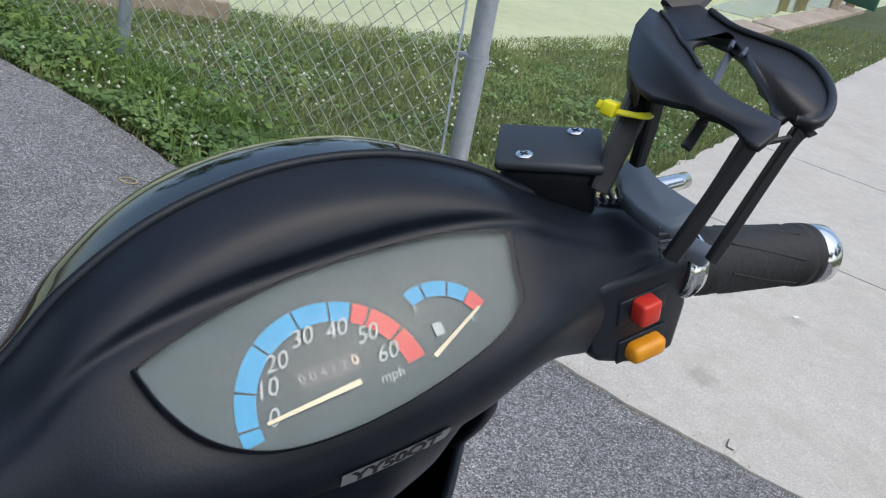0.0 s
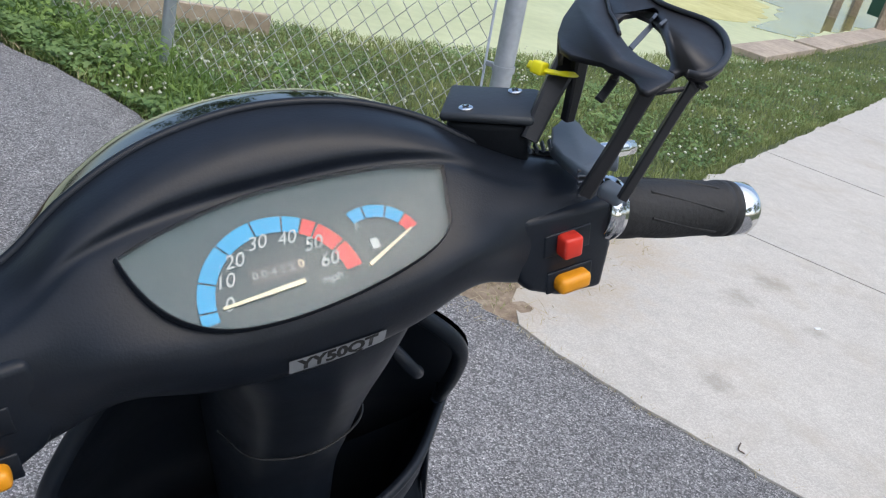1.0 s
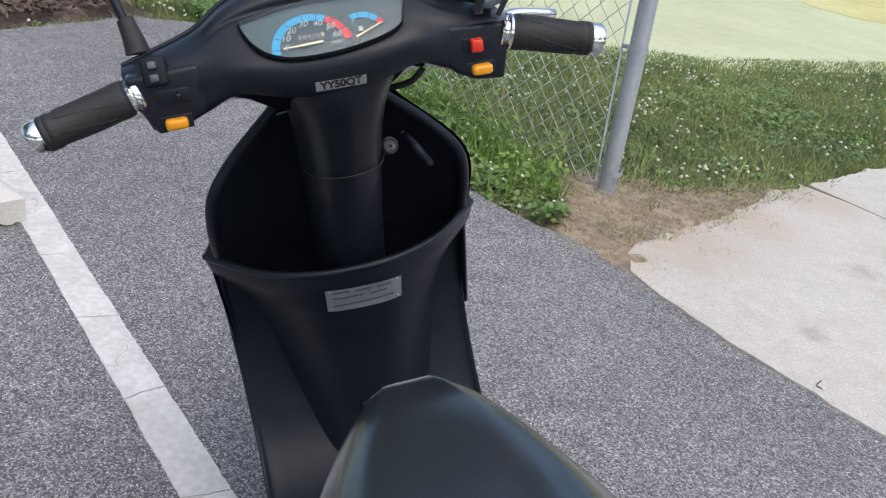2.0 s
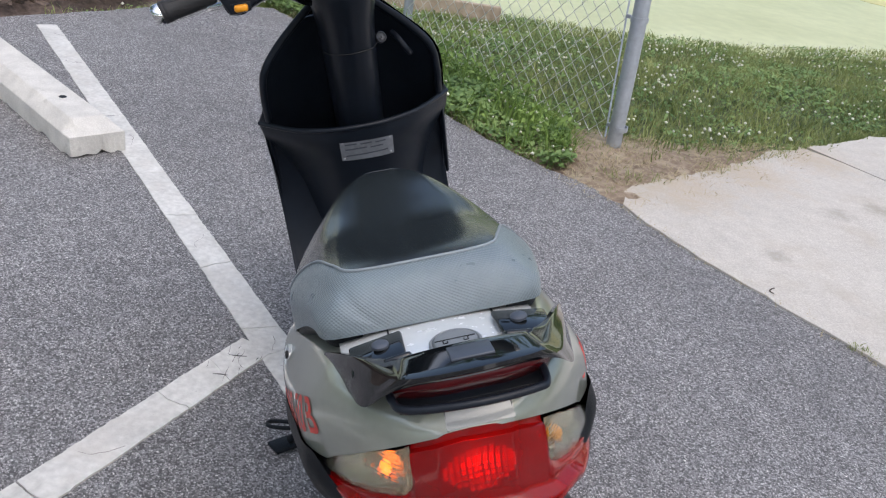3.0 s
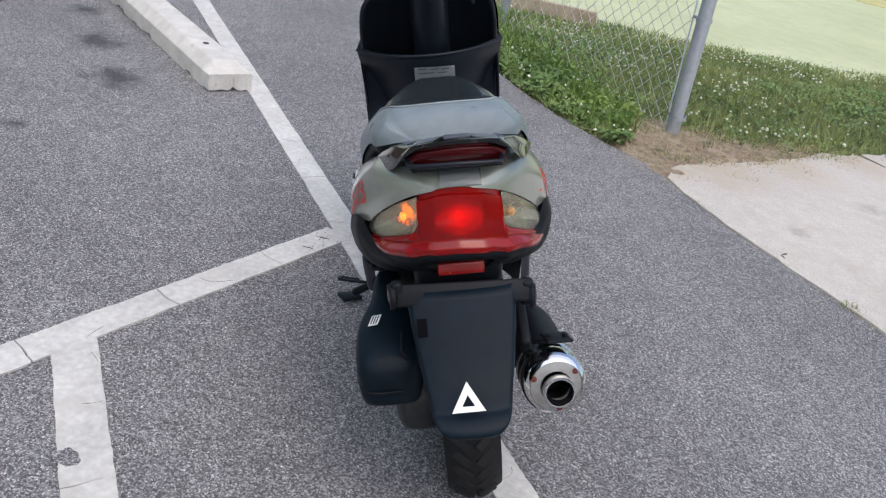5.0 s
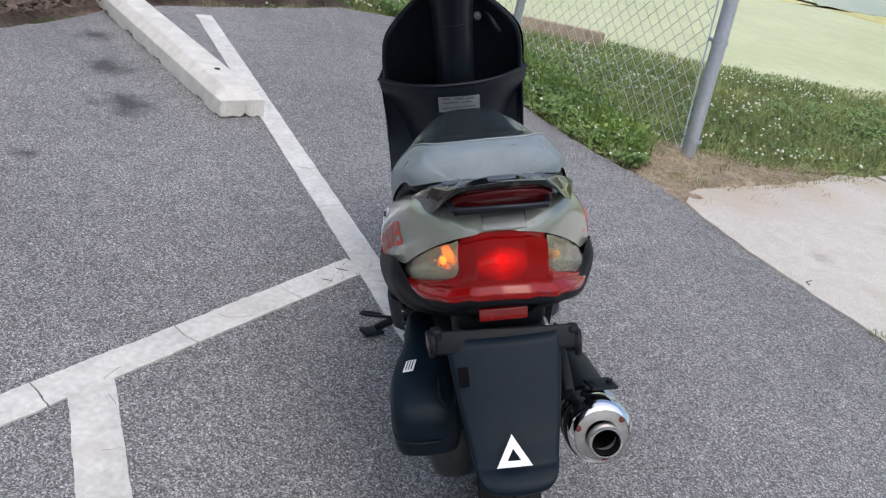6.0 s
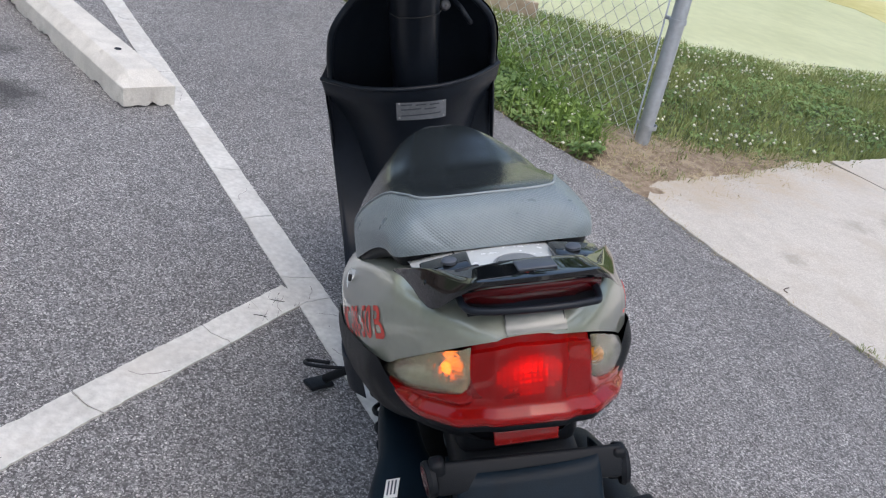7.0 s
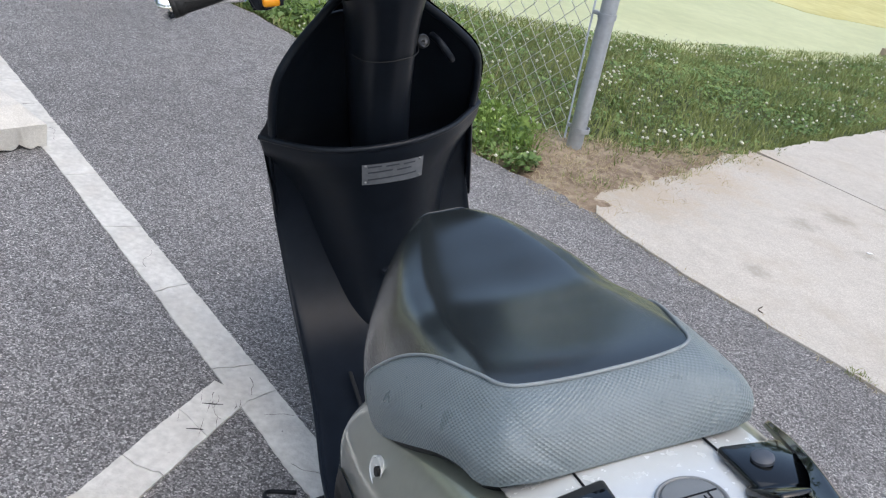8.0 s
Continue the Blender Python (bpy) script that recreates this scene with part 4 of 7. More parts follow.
def seat_piece(name, y0, y1, n, material, label):
    verts = [seat_point(y0(j) + (y1(j) - y0(j)) * i / (n - 1), j) for i in range(n) for j in range(61)]
    faces = grid_faces(n, 61) + [tuple(range(61)) if name == "cushion" else tuple(range((n - 1) * 61, n * 61))]
    ob = obj(name, verts, faces, material, seat, label, True)
    g = np.array(verts).reshape(n, 61, 3)
    # the cloth runs round the seat's tail and down from the seam
    turn = np.arctan2(g[..., 0], -(g[..., 1] + 0.10))
    reach = np.hypot(g[..., 0], g[..., 1] + 0.10)
    across, along = turn * 0.19, (g[..., 2] - reach) * 0.75
    uv = ob.data.uv_layers.new(name="UVMap")
    for lp in ob.data.loops:
        i, j = divmod(lp.vertex_index, 61)
        uv.data[lp.index].uv = (across[i, j], along[i, j])
    return ob


seat = tagged(new("seat"), "", "")
seat.parent = SC
seat_piece("cushion", lambda j: 0.205, seam_y, 40, VINYL, "smooth black vinyl seat cushion")
seat_piece("rear_bolster", seam_y, lambda j: -0.357, 28, WEAVE, "grey woven-grain vinyl bolster")
rod("piping", [Vector(seat_point(seam_y(j), j)) + Vector((0, 0, 0.001)) for j in range(1, 60, 1)], 0.0020, PIPING, seat, "pale grey piping", 8, 120)
loft("seat_base", [mirrored([(0, h[-1][1] - 0.025), (h[-1][0] * 0.7, h[-1][1] - 0.025), (h[-1][0] - 0.008, h[-1][1] - 0.018), (h[-1][0] - 0.004, h[-1][1] + 0.006)], y=y * 0.97) for y, h in SEAT], 30, 25, MATTE, seat)

# grab rail: thin blades rising from the seat's corners to a flat glossy bar
# the bar's underside stays clear of the brake light
RAIL = [[(-0.133, -0.328, 0.786), (-0.134, -0.330, 0.790), (-0.131, -0.330, 0.793), (-0.125, -0.332, 0.793), (-0.127, -0.330, 0.786)],
        [(-0.124, -0.385, 0.799), (-0.121, -0.384, 0.812), (-0.114, -0.380, 0.822), (-0.105, -0.383, 0.823), (-0.114, -0.387, 0.801)],
        [(-0.112, -0.440, 0.813), (-0.104, -0.441, 0.834), (-0.092, -0.434, 0.850), (-0.081, -0.436, 0.849), (-0.100, -0.438, 0.820)],
        [(-0.099, -0.486, 0.827), (-0.085, -0.491, 0.852), (-0.066, -0.501, 0.874), (-0.057, -0.464, 0.864), (-0.078, -0.466, 0.842)],
        [(-0.064, -0.518, 0.866), (-0.058, -0.525, 0.876), (-0.050, -0.530, 0.8865), (-0.046, -0.476, 0.874), (-0.052, -0.482, 0.866)],
        [(0.008, -0.536, 0.879), (0.008, -0.541, 0.886), (0.008, -0.543, 0.8940), (0.008, -0.484, 0.882), (0.008, -0.488, 0.875)]]
full = RAIL + [[(0.022 - x, y, z) for x, y, z in r] for r in reversed(RAIL[:-1])]
rail_rows = crom(np.asarray(full), 81)
# corners drawn in a little, so that the section is rounded and not sharp
soft_rows = np.stack([rail_rows[:, k] * (1 - w) + rail_rows[:, (k + d) % 5] * w for k in range(5) for d, w in ((-1, 0.24), (-1, 0.08), (1, 0.08), (1, 0.24))], axis=1)
rail = obj("grab_rail", soft_rows.reshape(-1, 3), grid_faces(81, 20, True) + [tuple(range(20)), tuple(range(80 * 20, 81 * 20))], GLOSS, SC, "glossy black rear carrier and grab rail", True)
md = rail.modifiers.new("edges", "EDGE_SPLIT")
md.split_angle = radians(60)
boxed("pad", (0.043, 0.030, 0.003), (0.0125, -0.507, 0.8865), GREYPL, rail, (-13, 0, 0), 0.001, "grey square pad")
for s in (-1, 1):
    boxed("mounting_foot", (0.062, 0.062, 0.010), (0.008 + 0.082 * s, -0.412, 0.8335), GLOSS, rail, (-8, 10 * s, 0), 0.004)
    boxed("web", (0.030, 0.045, 0.008), (0.008 + 0.062 * s, -0.447, 0.849), GLOSS, rail, (-38, 8 * s, 0), 0.003)
    turned("bolt", [(0.0095, 0), (0.0095, 0.003), (0.007, 0.005), (0.001, 0.005)], (0.008 + 0.077 * s, -0.407, 0.840), (0, 0.1, 1), GREYPL, rail)
rod("lower_hoop", [(-0.070, -0.475, 0.850), (-0.070, -0.508, 0.847), (-0.055, -0.530, 0.849), (0.008, -0.545, 0.854), (0.066, -0.537, 0.849), (0.082, -0.522, 0.845), (0.082, -0.475, 0.850)], 0.0043, PLASTIC, rail, n=50)
loft("brake_light", [[(x + 0.012, y, z - k) for y, z in ((-0.490 - d, 0.872), (-0.525 - d, 0.877), (-0.527 - d, 0.866), (-0.508 - d, 0.842))] for x, d, k in ((-0.080, -0.030, 0.022), (-0.060, -0.012, 0.009), (-0.03, 0.0, 0.002), (0.0, 0.002, 0.0), (0.03, 0.0, 0.002), (0.060, -0.012, 0.009), (0.080, -0.030, 0.022))], 21, 9, DARKRED, SC, "dark red high brake light")

# tail lamp: a red lens between two clear ones, with a shelf along its foot
LAMP_Y = ([0, 0.04, 0.08, 0.11, 0.128, 0.142, 0.152, 0.162], [-0.523, -0.520, -0.501, -0.467, -0.440, -0.413, -0.391, -0.36])
LAMP_TOP = ([-0.153, -0.1497, -0.1318, -0.1058, -0.0816, -0.0591, -0.035, -0.007, 0.0502, 0.0861, 0.1046, 0.1215, 0.1444, 0.1614, 0.1677], [0.6789, 0.6894, 0.7211, 0.755, 0.7754, 0.7881, 0.7976, 0.8019, 0.7959, 0.7774, 0.7599, 0.741, 0.7073, 0.6688, 0.6578])
LAMP_LOW = ([-0.1519, -0.1456, -0.135, -0.1176, -0.0994, -0.044, 0.004, 0.0532, 0.1057, 0.1411, 0.1602, 0.1677], [0.6605, 0.6591, 0.6531, 0.6559, 0.6643, 0.6835, 0.685, 0.6793, 0.6575, 0.6306, 0.6199, 0.6211])
LENS_FOOT = {-1: ([-0.1519, -0.1426, -0.1123, -0.0857, -0.0733, -0.0662, -0.0627, -0.0612], [0.6616, 0.6656, 0.6908, 0.7071, 0.7161, 0.724, 0.7345, 0.7487]),
             1: ([0.0798, 0.0813, 0.085, 0.0926, 0.1024, 0.1192, 0.1477, 0.1677], [0.7404, 0.7271, 0.7153, 0.7043, 0.6965, 0.6831, 0.6531, 0.6347])}


def lamp_point(x, z, out=0.0):
    a = abs(x - 0.004)
    y, d = np.interp(a, *LAMP_Y), (np.interp(a + 0.003, *LAMP_Y) - np.interp(a - 0.003, *LAMP_Y)) / 0.006
    k = 1 / math.sqrt(1 + d * d)
    return (x + out * d * k * (1 if x > 0.004 else -1), y - out * k, z)


def lamp_sheet(name, columns, material, label, thick=0.003):
    n = len(columns[0])
    ob = obj(name, [lamp_point(*p) for c in columns for p in c], grid_faces(len(columns), n), material, lamp, label, True)
    if thick:
        md = ob.modifiers.new("thickness", "SOLIDIFY")
        md.thickness, md.offset = thick, 0
    md = ob.modifiers.new("edges", "EDGE_SPLIT")
    md.split_angle = radians(50)
    return ob


def red_column(x, high, stepped):
    """From the lens's upper edge down to the shelf and round under it."""
    low = float(np.interp(x, *LAMP_LOW))
    a = min(1.0, (0.164 - abs(x - 0.004)) / 0.05)
    head = [(x, high, -0.006), (x, high - 0.010, -0.004), (x, high - 0.0115, 0.001)] if stepped else [(x, high, 0.001), (x, high - 0.0005, 0.001), (x, high - 0.001, 0.001)]
    z0, z1 = head[-1][1], min(head[-1][1] - 0.001, low + 0.025)
    body = [(x, z0 + (z1 - z0) * k / 6, 0.001 + 0.004 * math.sin(math.pi * k / 6 * 0.8)) for k in range(1, 7)]
    zz = min(z1, low + 0.024)
    return head + body + [(x, low + (zz - low) * 0.80, 0.006), (x, low + (zz - low) * 0.62, 0.004 + 0.012 * a), (x, low + (zz - low) * 0.5, 0.005 + 0.013 * a), (x, low + (zz - low) * 0.15, 0.005 + 0.011 * a), (x, low, 0.004), (x, low - 0.002, -0.02)]


lamp = tagged(new("tail_lamp"))
lamp.parent = SC
cols = [red_column(x, float(np.interp(x, *LENS_FOOT[-1])), False) for x in np.linspace(-0.1519, -0.0612, 40)]
cols += [red_column(x, float(np.interp(x, *LAMP_TOP)), True) for x in np.linspace(-0.061, 0.0795, 48)]
cols += [red_column(x, float(np.interp(x, *LENS_FOOT[1])), False) for x in np.linspace(0.0797, 0.1677, 40)]
lamp_sheet("red_lens", cols, REDLENS, "glossy red tail lamp lens, lit in the middle")
for s in (-1, 1):
    x0, x1 = (-0.1519, -0.0615) if s < 0 else (0.0800, 0.1677)
    lens, bowl = [], []
    for x in np.linspace(x0, x1, 34):
        high, foot = float(np.interp(x, *LAMP_TOP)) - 0.001, float(np.interp(x, *LENS_FOOT[s])) + 0.001
        lens.append([(x, high + (foot - high) * k / 11, 0.003 + 0.005 * math.sin(math.pi * k / 11)) for k in range(12)])
        u = (x - x0) / (x1 - x0)
        bowl.append([(x, high + (foot - high) * k / 11, 0.001 - 0.020 * math.sin(math.pi * k / 11) * math.sin(math.pi * min(1, max(0, u)))) for k in range(12)])
    lamp_sheet("indicator_lens", lens, FLUTED, "clear indicator lens", 0)
    lamp_sheet("reflector_bowl", bowl, REFLECTOR, "silvered reflector", 0)
    cx, cz = (-0.092, 0.738) if s < 0 else (0.103, 0.728)
    turned("indicator_bulb", [(0.001, 0.010), (0.005, 0.008), (0.0065, 0.003), (0.006, -0.004), (0.003, -0.008)], lamp_point(cx, cz, -0.008), (0, -1, 0.1), ORANGE if s > 0 else AMBER, lamp, "amber indicator bulb")
    for i in range(7):
        for j in range(4):
            x, z = cx + (i - 3) * 0.0062, cz - 0.006 - j * 0.0050
            if z < np.interp(x, *LENS_FOOT[s]) + 0.004 or math.hypot((i - 3) / 3.6, (j - 0.5) / 3.4) > 1:
                continue
            bm = box(bmesh.new(), (0.0052, 0.0014, 0.0040), bevel=0.0005)
            bmesh.ops.transform(bm, matrix=Matrix.Translation(lamp_point(x, z, -0.004 - 0.004 * math.cos((i - 3) * 0.4))) @ pose(0, 0, 0, 8 * (j - 1), 0, -9 * (i - 3)), verts=bm.verts)
            # the left bulb's reflection is painted as amber emission on these middle facets
            part("reflector_facet", bm, AMBERLIT if s < 0 and abs(i - 3) < 2 and j < 2 else CHROME, lamp)
surround = []
for x in np.linspace(-0.1639, 0.1757, 60):
    low = float(np.interp(x, *LAMP_LOW)) + (0.05 * max(0.0, -0.1519 - x) / 0.013 * 0.35 if x < 0 else 0.04 * max(0.0, x - 0.1667) / 0.01 * 0.35)
    surround.append([(x, low + 0.003, -0.004), (x, low + 0.001, 0.007), (x, low - 0.004, 0.0095), (x, low - 0.014, 0.006), (x, low - 0.021, -0.004), (x, low - 0.024, -0.030)])
lamp_sheet("lamp_surround", surround, MATTE, "matt black lip below the lamp")
housing = [[(x, np.interp(x, *LAMP_TOP) - 0.004 + (np.interp(x, *LAMP_LOW) - np.interp(x, *LAMP_TOP) + 0.008) * k / 7, -0.034) for k in range(8)] for x in np.linspace(-0.090, 0.100, 20)]
lamp_sheet("lamp_housing", housing, DARKRED, "", 0)
# lit bulb and faceted reflector behind the lens; outer facets emit a painted halo
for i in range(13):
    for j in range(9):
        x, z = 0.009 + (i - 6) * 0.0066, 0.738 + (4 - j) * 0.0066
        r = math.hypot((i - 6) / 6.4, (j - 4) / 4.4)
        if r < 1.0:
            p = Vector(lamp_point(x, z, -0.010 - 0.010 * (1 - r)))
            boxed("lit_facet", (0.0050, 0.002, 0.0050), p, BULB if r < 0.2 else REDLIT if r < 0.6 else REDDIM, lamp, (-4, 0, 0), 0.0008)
for x in (-0.021, 0.047):
    rod("tail_seam", [(x, -0.496, 0.8215), (x, -0.509, 0.8125), (x, -0.520, 0.8030)], 0.0010, MATTE, SC, sides=6)
loft("tail_centre", [[(x, y, z - 0.6 * (x - 0.012) ** 2) for x in np.linspace(-0.022, 0.048, 7)] for y, z in ((-0.494, 0.8235), (-0.502, 0.8190), (-0.512, 0.8120), (-0.5205, 0.8050))], 14, 13, TAILSILVER, SC, "silver tail piece above the lamp")

# added dark plate standing in for the shade below the rail
boxed("under_rail_shade", (0.150, 0.060, 0.004), (0.010, -0.484, 0.8375), MATTE, SC, (8, 0, 0), 0.001)

# plate bracket, mudguard, reflector
boxed("red_reflector", (0.082, 0.012, 0.024), (0.004, -0.503, 0.640), REFLEX, SC, bevel=0.003, label="red rear reflector")
boxed("bracket_bar", (0.236, 0.012, 0.040), (0.003, -0.530, 0.604), MATTE, SC, (-32, 2.5, 0), 0.004)
boxed("bar_slot", (0.026, 0.002, 0.010), (0.095, -0.5345, 0.598), HOLE, SC, (-32, 2.5, 0), 0.0005)
for s in (-1, 1):
    boxed("bracket_ear", (0.020, 0.022, 0.050), (0.003 + 0.112 * s, -0.522, 0.600 - 0.009 * s), MATTE, SC, (0, 8 * s, 0), 0.006)
for s in (-1, 1):
    rf = turned("side_reflector", [(0.022, -0.006), (0.024, 0.0), (0.022, 0.005), (0.001, 0.006)], (0.002 + 0.124 * s, -0.524, 0.593 - 0.012 * s), (s, -0.15, 0), MATTE, SC, "round red side reflector in black rim")
    turned("reflector_disc", [(0.018, 0.0055), (0.001, 0.0075)], (0.002 + 0.124 * s, -0.524, 0.593 - 0.012 * s), (s, -0.15, 0), DARKRED, rf)
GUARD = [(0.612, -0.530, 0.094, 0.012), (0.56, -0.570, 0.089, 0.012), (0.51, -0.608, 0.081, 0.014), (0.468, -0.645, 0.072, 0.018), (0.449, -0.662, 0.068, 0.018), (0.4445, -0.676, 0.066, 0.012), (0.436, -0.692, 0.060, 0.012), (0.426, -0.698, 0.050, 0.012), (0.416, -0.690, 0.046, 0.0)]
guard = loft("rear_mudguard", [[(-w, y + 0.055, z - 0.02), (-w, y + 0.012, z), (-w * 0.8, y, z), (0, y - 0.004, z), (w * 0.8, y, z), (w, y + 0.012, z), (w, y + 0.055, z - 0.02)] for z, y, w, _ in GUARD], 30, 31, GUARD_PL, SC, "black plastic rear mudguard", thick=0.004)
tri_m = Matrix.Translation((-0.006, -0.6745, 0.479)) @ pose(0, 0, 0, 50, 0, 0)
bm = bmesh.new()
outer = [bm.verts.new((0.033 * math.sin(a) * 1.0, 0.034 * math.cos(a), 0.0)) for a in (0, 2.0944, 4.1888)]
inner = [bm.verts.new((0.0125 * math.sin(a), 0.0125 * math.cos(a) - 0.001, 0.0)) for a in (0, 2.0944, 4.1888)]
for i in range(3):
    bm.faces.new((outer[i], outer[(i + 1) % 3], inner[(i + 1) % 3], inner[i]))
bmesh.ops.transform(bm, matrix=tri_m, verts=bm.verts)
part("triangle_sticker", bm, WHITE, guard, "white outlined triangle sticker")
boxed("guard_slot", (0.017, 0.004, 0.032), (-0.0725, -0.572, 0.566), HOLE, guard, (-38, 0, 0), 0.001)

# wheels
def wheel(y, z, r, w):
    top = new("wheel")
    top.parent = SC
    prof = [(r - 0.075, -w * 0.42), (r - 0.05, -w * 0.5), (r - 0.02, -w * 0.49), (r - 0.006, -w * 0.3), (r, 0), (r - 0.006, w * 0.3), (r - 0.02, w * 0.49), (r - 0.05, w * 0.5), (r - 0.075, w * 0.42)]
    turned("tyre", prof, (0, y, z), (1, 0, 0), TYRE, top, "black treaded tyre", 48, True)
    turned("rim", [(r - 0.07, -w * 0.4), (r - 0.085, -w * 0.3), (r - 0.085, w * 0.3), (r - 0.07, w * 0.4), (r - 0.095, w * 0.36), (r - 0.095, -w * 0.36)], (0, y, z), (1, 0, 0), STEEL, top, "grey cast rim", 40, True)
    turned("hub", [(0.03, -0.05), (0.035, -0.03), (0.035, 0.03), (0.03, 0.05)], (0, y, z), (1, 0, 0), STEEL, top)
    for i in range(5):
        a = 2 * math.pi * i / 5
        rod("spoke", [(0, y + 0.02 * math.cos(a), z + 0.02 * math.sin(a)), (0, y + (r - 0.085) * math.cos(a), z + (r - 0.085) * math.sin(a))], 0.014, STEEL, top, sides=8)
    rnd = random.Random(5)
    for i in range(36):
        a = 2 * math.pi * i / 36
        for s in (-1, 1):
            m = Matrix.Translation((0, y, z)) @ Matrix.Rotation(a, 4, "X") @ pose(s * w * 0.2, 0, r - 0.006, 0, s * 20, s * 38)
            bm = box(bmesh.new(), (w * 0.38, 0.019, 0.012), bevel=0.003)
            bmesh.ops.transform(bm, matrix=m, verts=bm.verts)
            part("tread_block", bm, TYRE, top)
    return top


wheel(-0.312, 0.221, 0.221, 0.114)
wheel(0.90, 0.212, 0.212, 0.09)

# engine, drive case, silencer, stand
loft("drive_case", [[(-0.10 + a * 0.055 * k, y, z + b * h) for a, b in ((-1, 0.5), (-0.6, 1), (0.6, 1), (1, 0.5), (1, -0.5), (0.6, -1), (-0.6, -1), (-1, -0.5))] for y, z, h, k in
                    ((0.12, 0.25, 0.05, 0.6), (0.05, 0.25, 0.085, 0.9), (-0.10, 0.25, 0.09, 1), (-0.25, 0.25, 0.085, 1), (-0.38, 0.26, 0.07, 0.9), (-0.42, 0.26, 0.04, 0.6))], 24, 24, DARKALLOY, SC, "dark alloy engine drive case", True, True)
af = loft("air_box", [[(-0.145 + a * 0.06 * k, y, z + b * h) for a, b in ((-1, 0.55), (-0.7, 1), (0.7, 1), (1, 0.55), (1, -0.55), (0.7, -1), (-0.7, -1), (-1, -0.55))] for y, z, h, k in
              ((-0.20, 0.450, 0.03, 0.35), (-0.25, 0.448, 0.040, 0.5), (-0.34, 0.442, 0.050, 0.62), (-0.40, 0.430, 0.058, 0.95), (-0.45, 0.422, 0.062, 1.03), (-0.51, 0.415, 0.054, 0.95), (-0.532, 0.412, 0.035, 0.6))], 24, 28, GUARD_PL, SC, "black plastic air filter box", True, True)
boxed("sticker", (0.02, 0.035, 0.001), (-0.167, -0.420, 0.4920), WHITE, af, (0, -14, -12), 0.0, "small white printed sticker")
for k in range(3):
    boxed("print_line", (0.0022, 0.026, 0.0006), (-0.162 - 0.005 * k, -0.420 + 0.001 * k, 0.4940 - 0.0012 * k), GREYPL, af, (0, -14, -12), 0)
for y, z in ((-0.46, 0.482), (-0.415, 0.478), (-0.50, 0.466)):
    turned("screw", [(0.0055, -0.003), (0.0055, 0.003), (0.001, 0.004)], (-0.178, y, z - 0.006), (-0.6, 0, 1), STEEL, af, "", 10)
rod("box_seam", [(-0.208, -0.43, 0.415), (-0.207, -0.47, 0.412), (-0.200, -0.515, 0.408), (-0.17, -0.534, 0.405), (-0.12, -0.534, 0.405)], 0.0022, MATTE, af, sides=6)
boxed("box_rib", (0.006, 0.10, 0.05), (-0.108, -0.47, 0.462), MATTE, af, (0, -20, 0), 0.002)
for x, z in ((-0.030, 0.545), (0.045, 0.545)):
    boxed("plate_hole", (0.004, 0.004, 0.010), (x, -0.5835, z), HOLE, guard, (-38, 0, 0), 0.001)
rod("intake_hose", [(-0.12, -0.15, 0.50), (-0.13, -0.2, 0.53), (-0.14, -0.24, 0.515)], 0.022, RUBBER, SC)
rod("shock_absorber", [(-0.155, -0.28, 0.30), (-0.15, -0.17, 0.60)], 0.012, STEEL, SC)
rod("shock_spring", [(-0.155 + 0.024 * math.cos(i * 0.9), -0.28 + 0.11 * i / 66 + 0.024 * math.sin(i * 0.9), 0.31 + 0.26 * i / 66) for i in range(67)], 0.0045, MATTE, SC, sides=6, n=240)
ex_d = Vector((0.06, -1.0, 0.22)).normalized()
ex_0 = Vector((0.160, -0.565, 0.405))
sil = turned("silencer", [(0.032, -0.36), (0.05, -0.33), (0.056, -0.28), (0.056, -0.06)], ex_0, ex_d, MATTE, SC, "black silencer with chrome end")
turned("heat_shield", [(0.058, -0.094), (0.0605, -0.090), (0.0605, -0.062), (0.058, -0.058)], ex_0, ex_d, CHROME, sil, "chrome heat shield", 36, True)
turned("end_cap", [(0.0600, -0.055), (0.0615, -0.045), (0.061, -0.025), (0.057, -0.010), (0.050, -0.004), (0.0475, -0.006), (0.0475, -0.055)], ex_0, ex_d, CHROME, sil, "chrome end cap", 40, True)
turned("end_plate", [(0.0485, -0.012), (0.0485, -0.008), (0.040, -0.006), (0.030, -0.006), (0.027, -0.010), (0.027, -0.012)], ex_0, ex_d, mat("brushed_plate", (0.38, 0.37, 0.36), 0.4, 0.8, vary=0.2, scale=60), sil, "dull end plate", 36, True)
ex_p = ex_0 + Vector((0.003, 0, -0.006))
turned("tail_pipe", [(0.0280, -0.05), (0.0300, 0.010), (0.0290, 0.013), (0.0255, 0.013), (0.0240, 0.010), (0.0235, -0.05)], ex_p, ex_d, CHROME, sil, "chrome tail pipe", 32, True)
turned("pipe_bore", [(0.0241, 0.0104), (0.0230, 0.0098), (0.0228, -0.11), (0.001, -0.11), (0.001, -0.115), (0.0236, -0.115)], ex_p, ex_d, mat("bore_black", (0.006, 0.006, 0.007), 0.9, spec=0.1), sil, "near-black bore", 24, True)
ex_q = ex_d.to_track_quat("Z", "Y")
for a in (0.6, 2.7, 4.8):
    turned("rivet", [(0.006, -0.008), (0.006, -0.003), (0.001, -0.001)], ex_0 + ex_q @ Vector((0.045 * math.cos(a), 0.045 * math.sin(a), -0.003)), ex_d, mat("rusty_rivet", (0.11, 0.022, 0.016), 0.7), sil, "", 10)
boxed("shield_clip", (0.05, 0.045, 0.006), ex_0 + Vector((0.012, 0.075, 0.058)), MATTE, sil, (-12, 8, 10), 0.002)
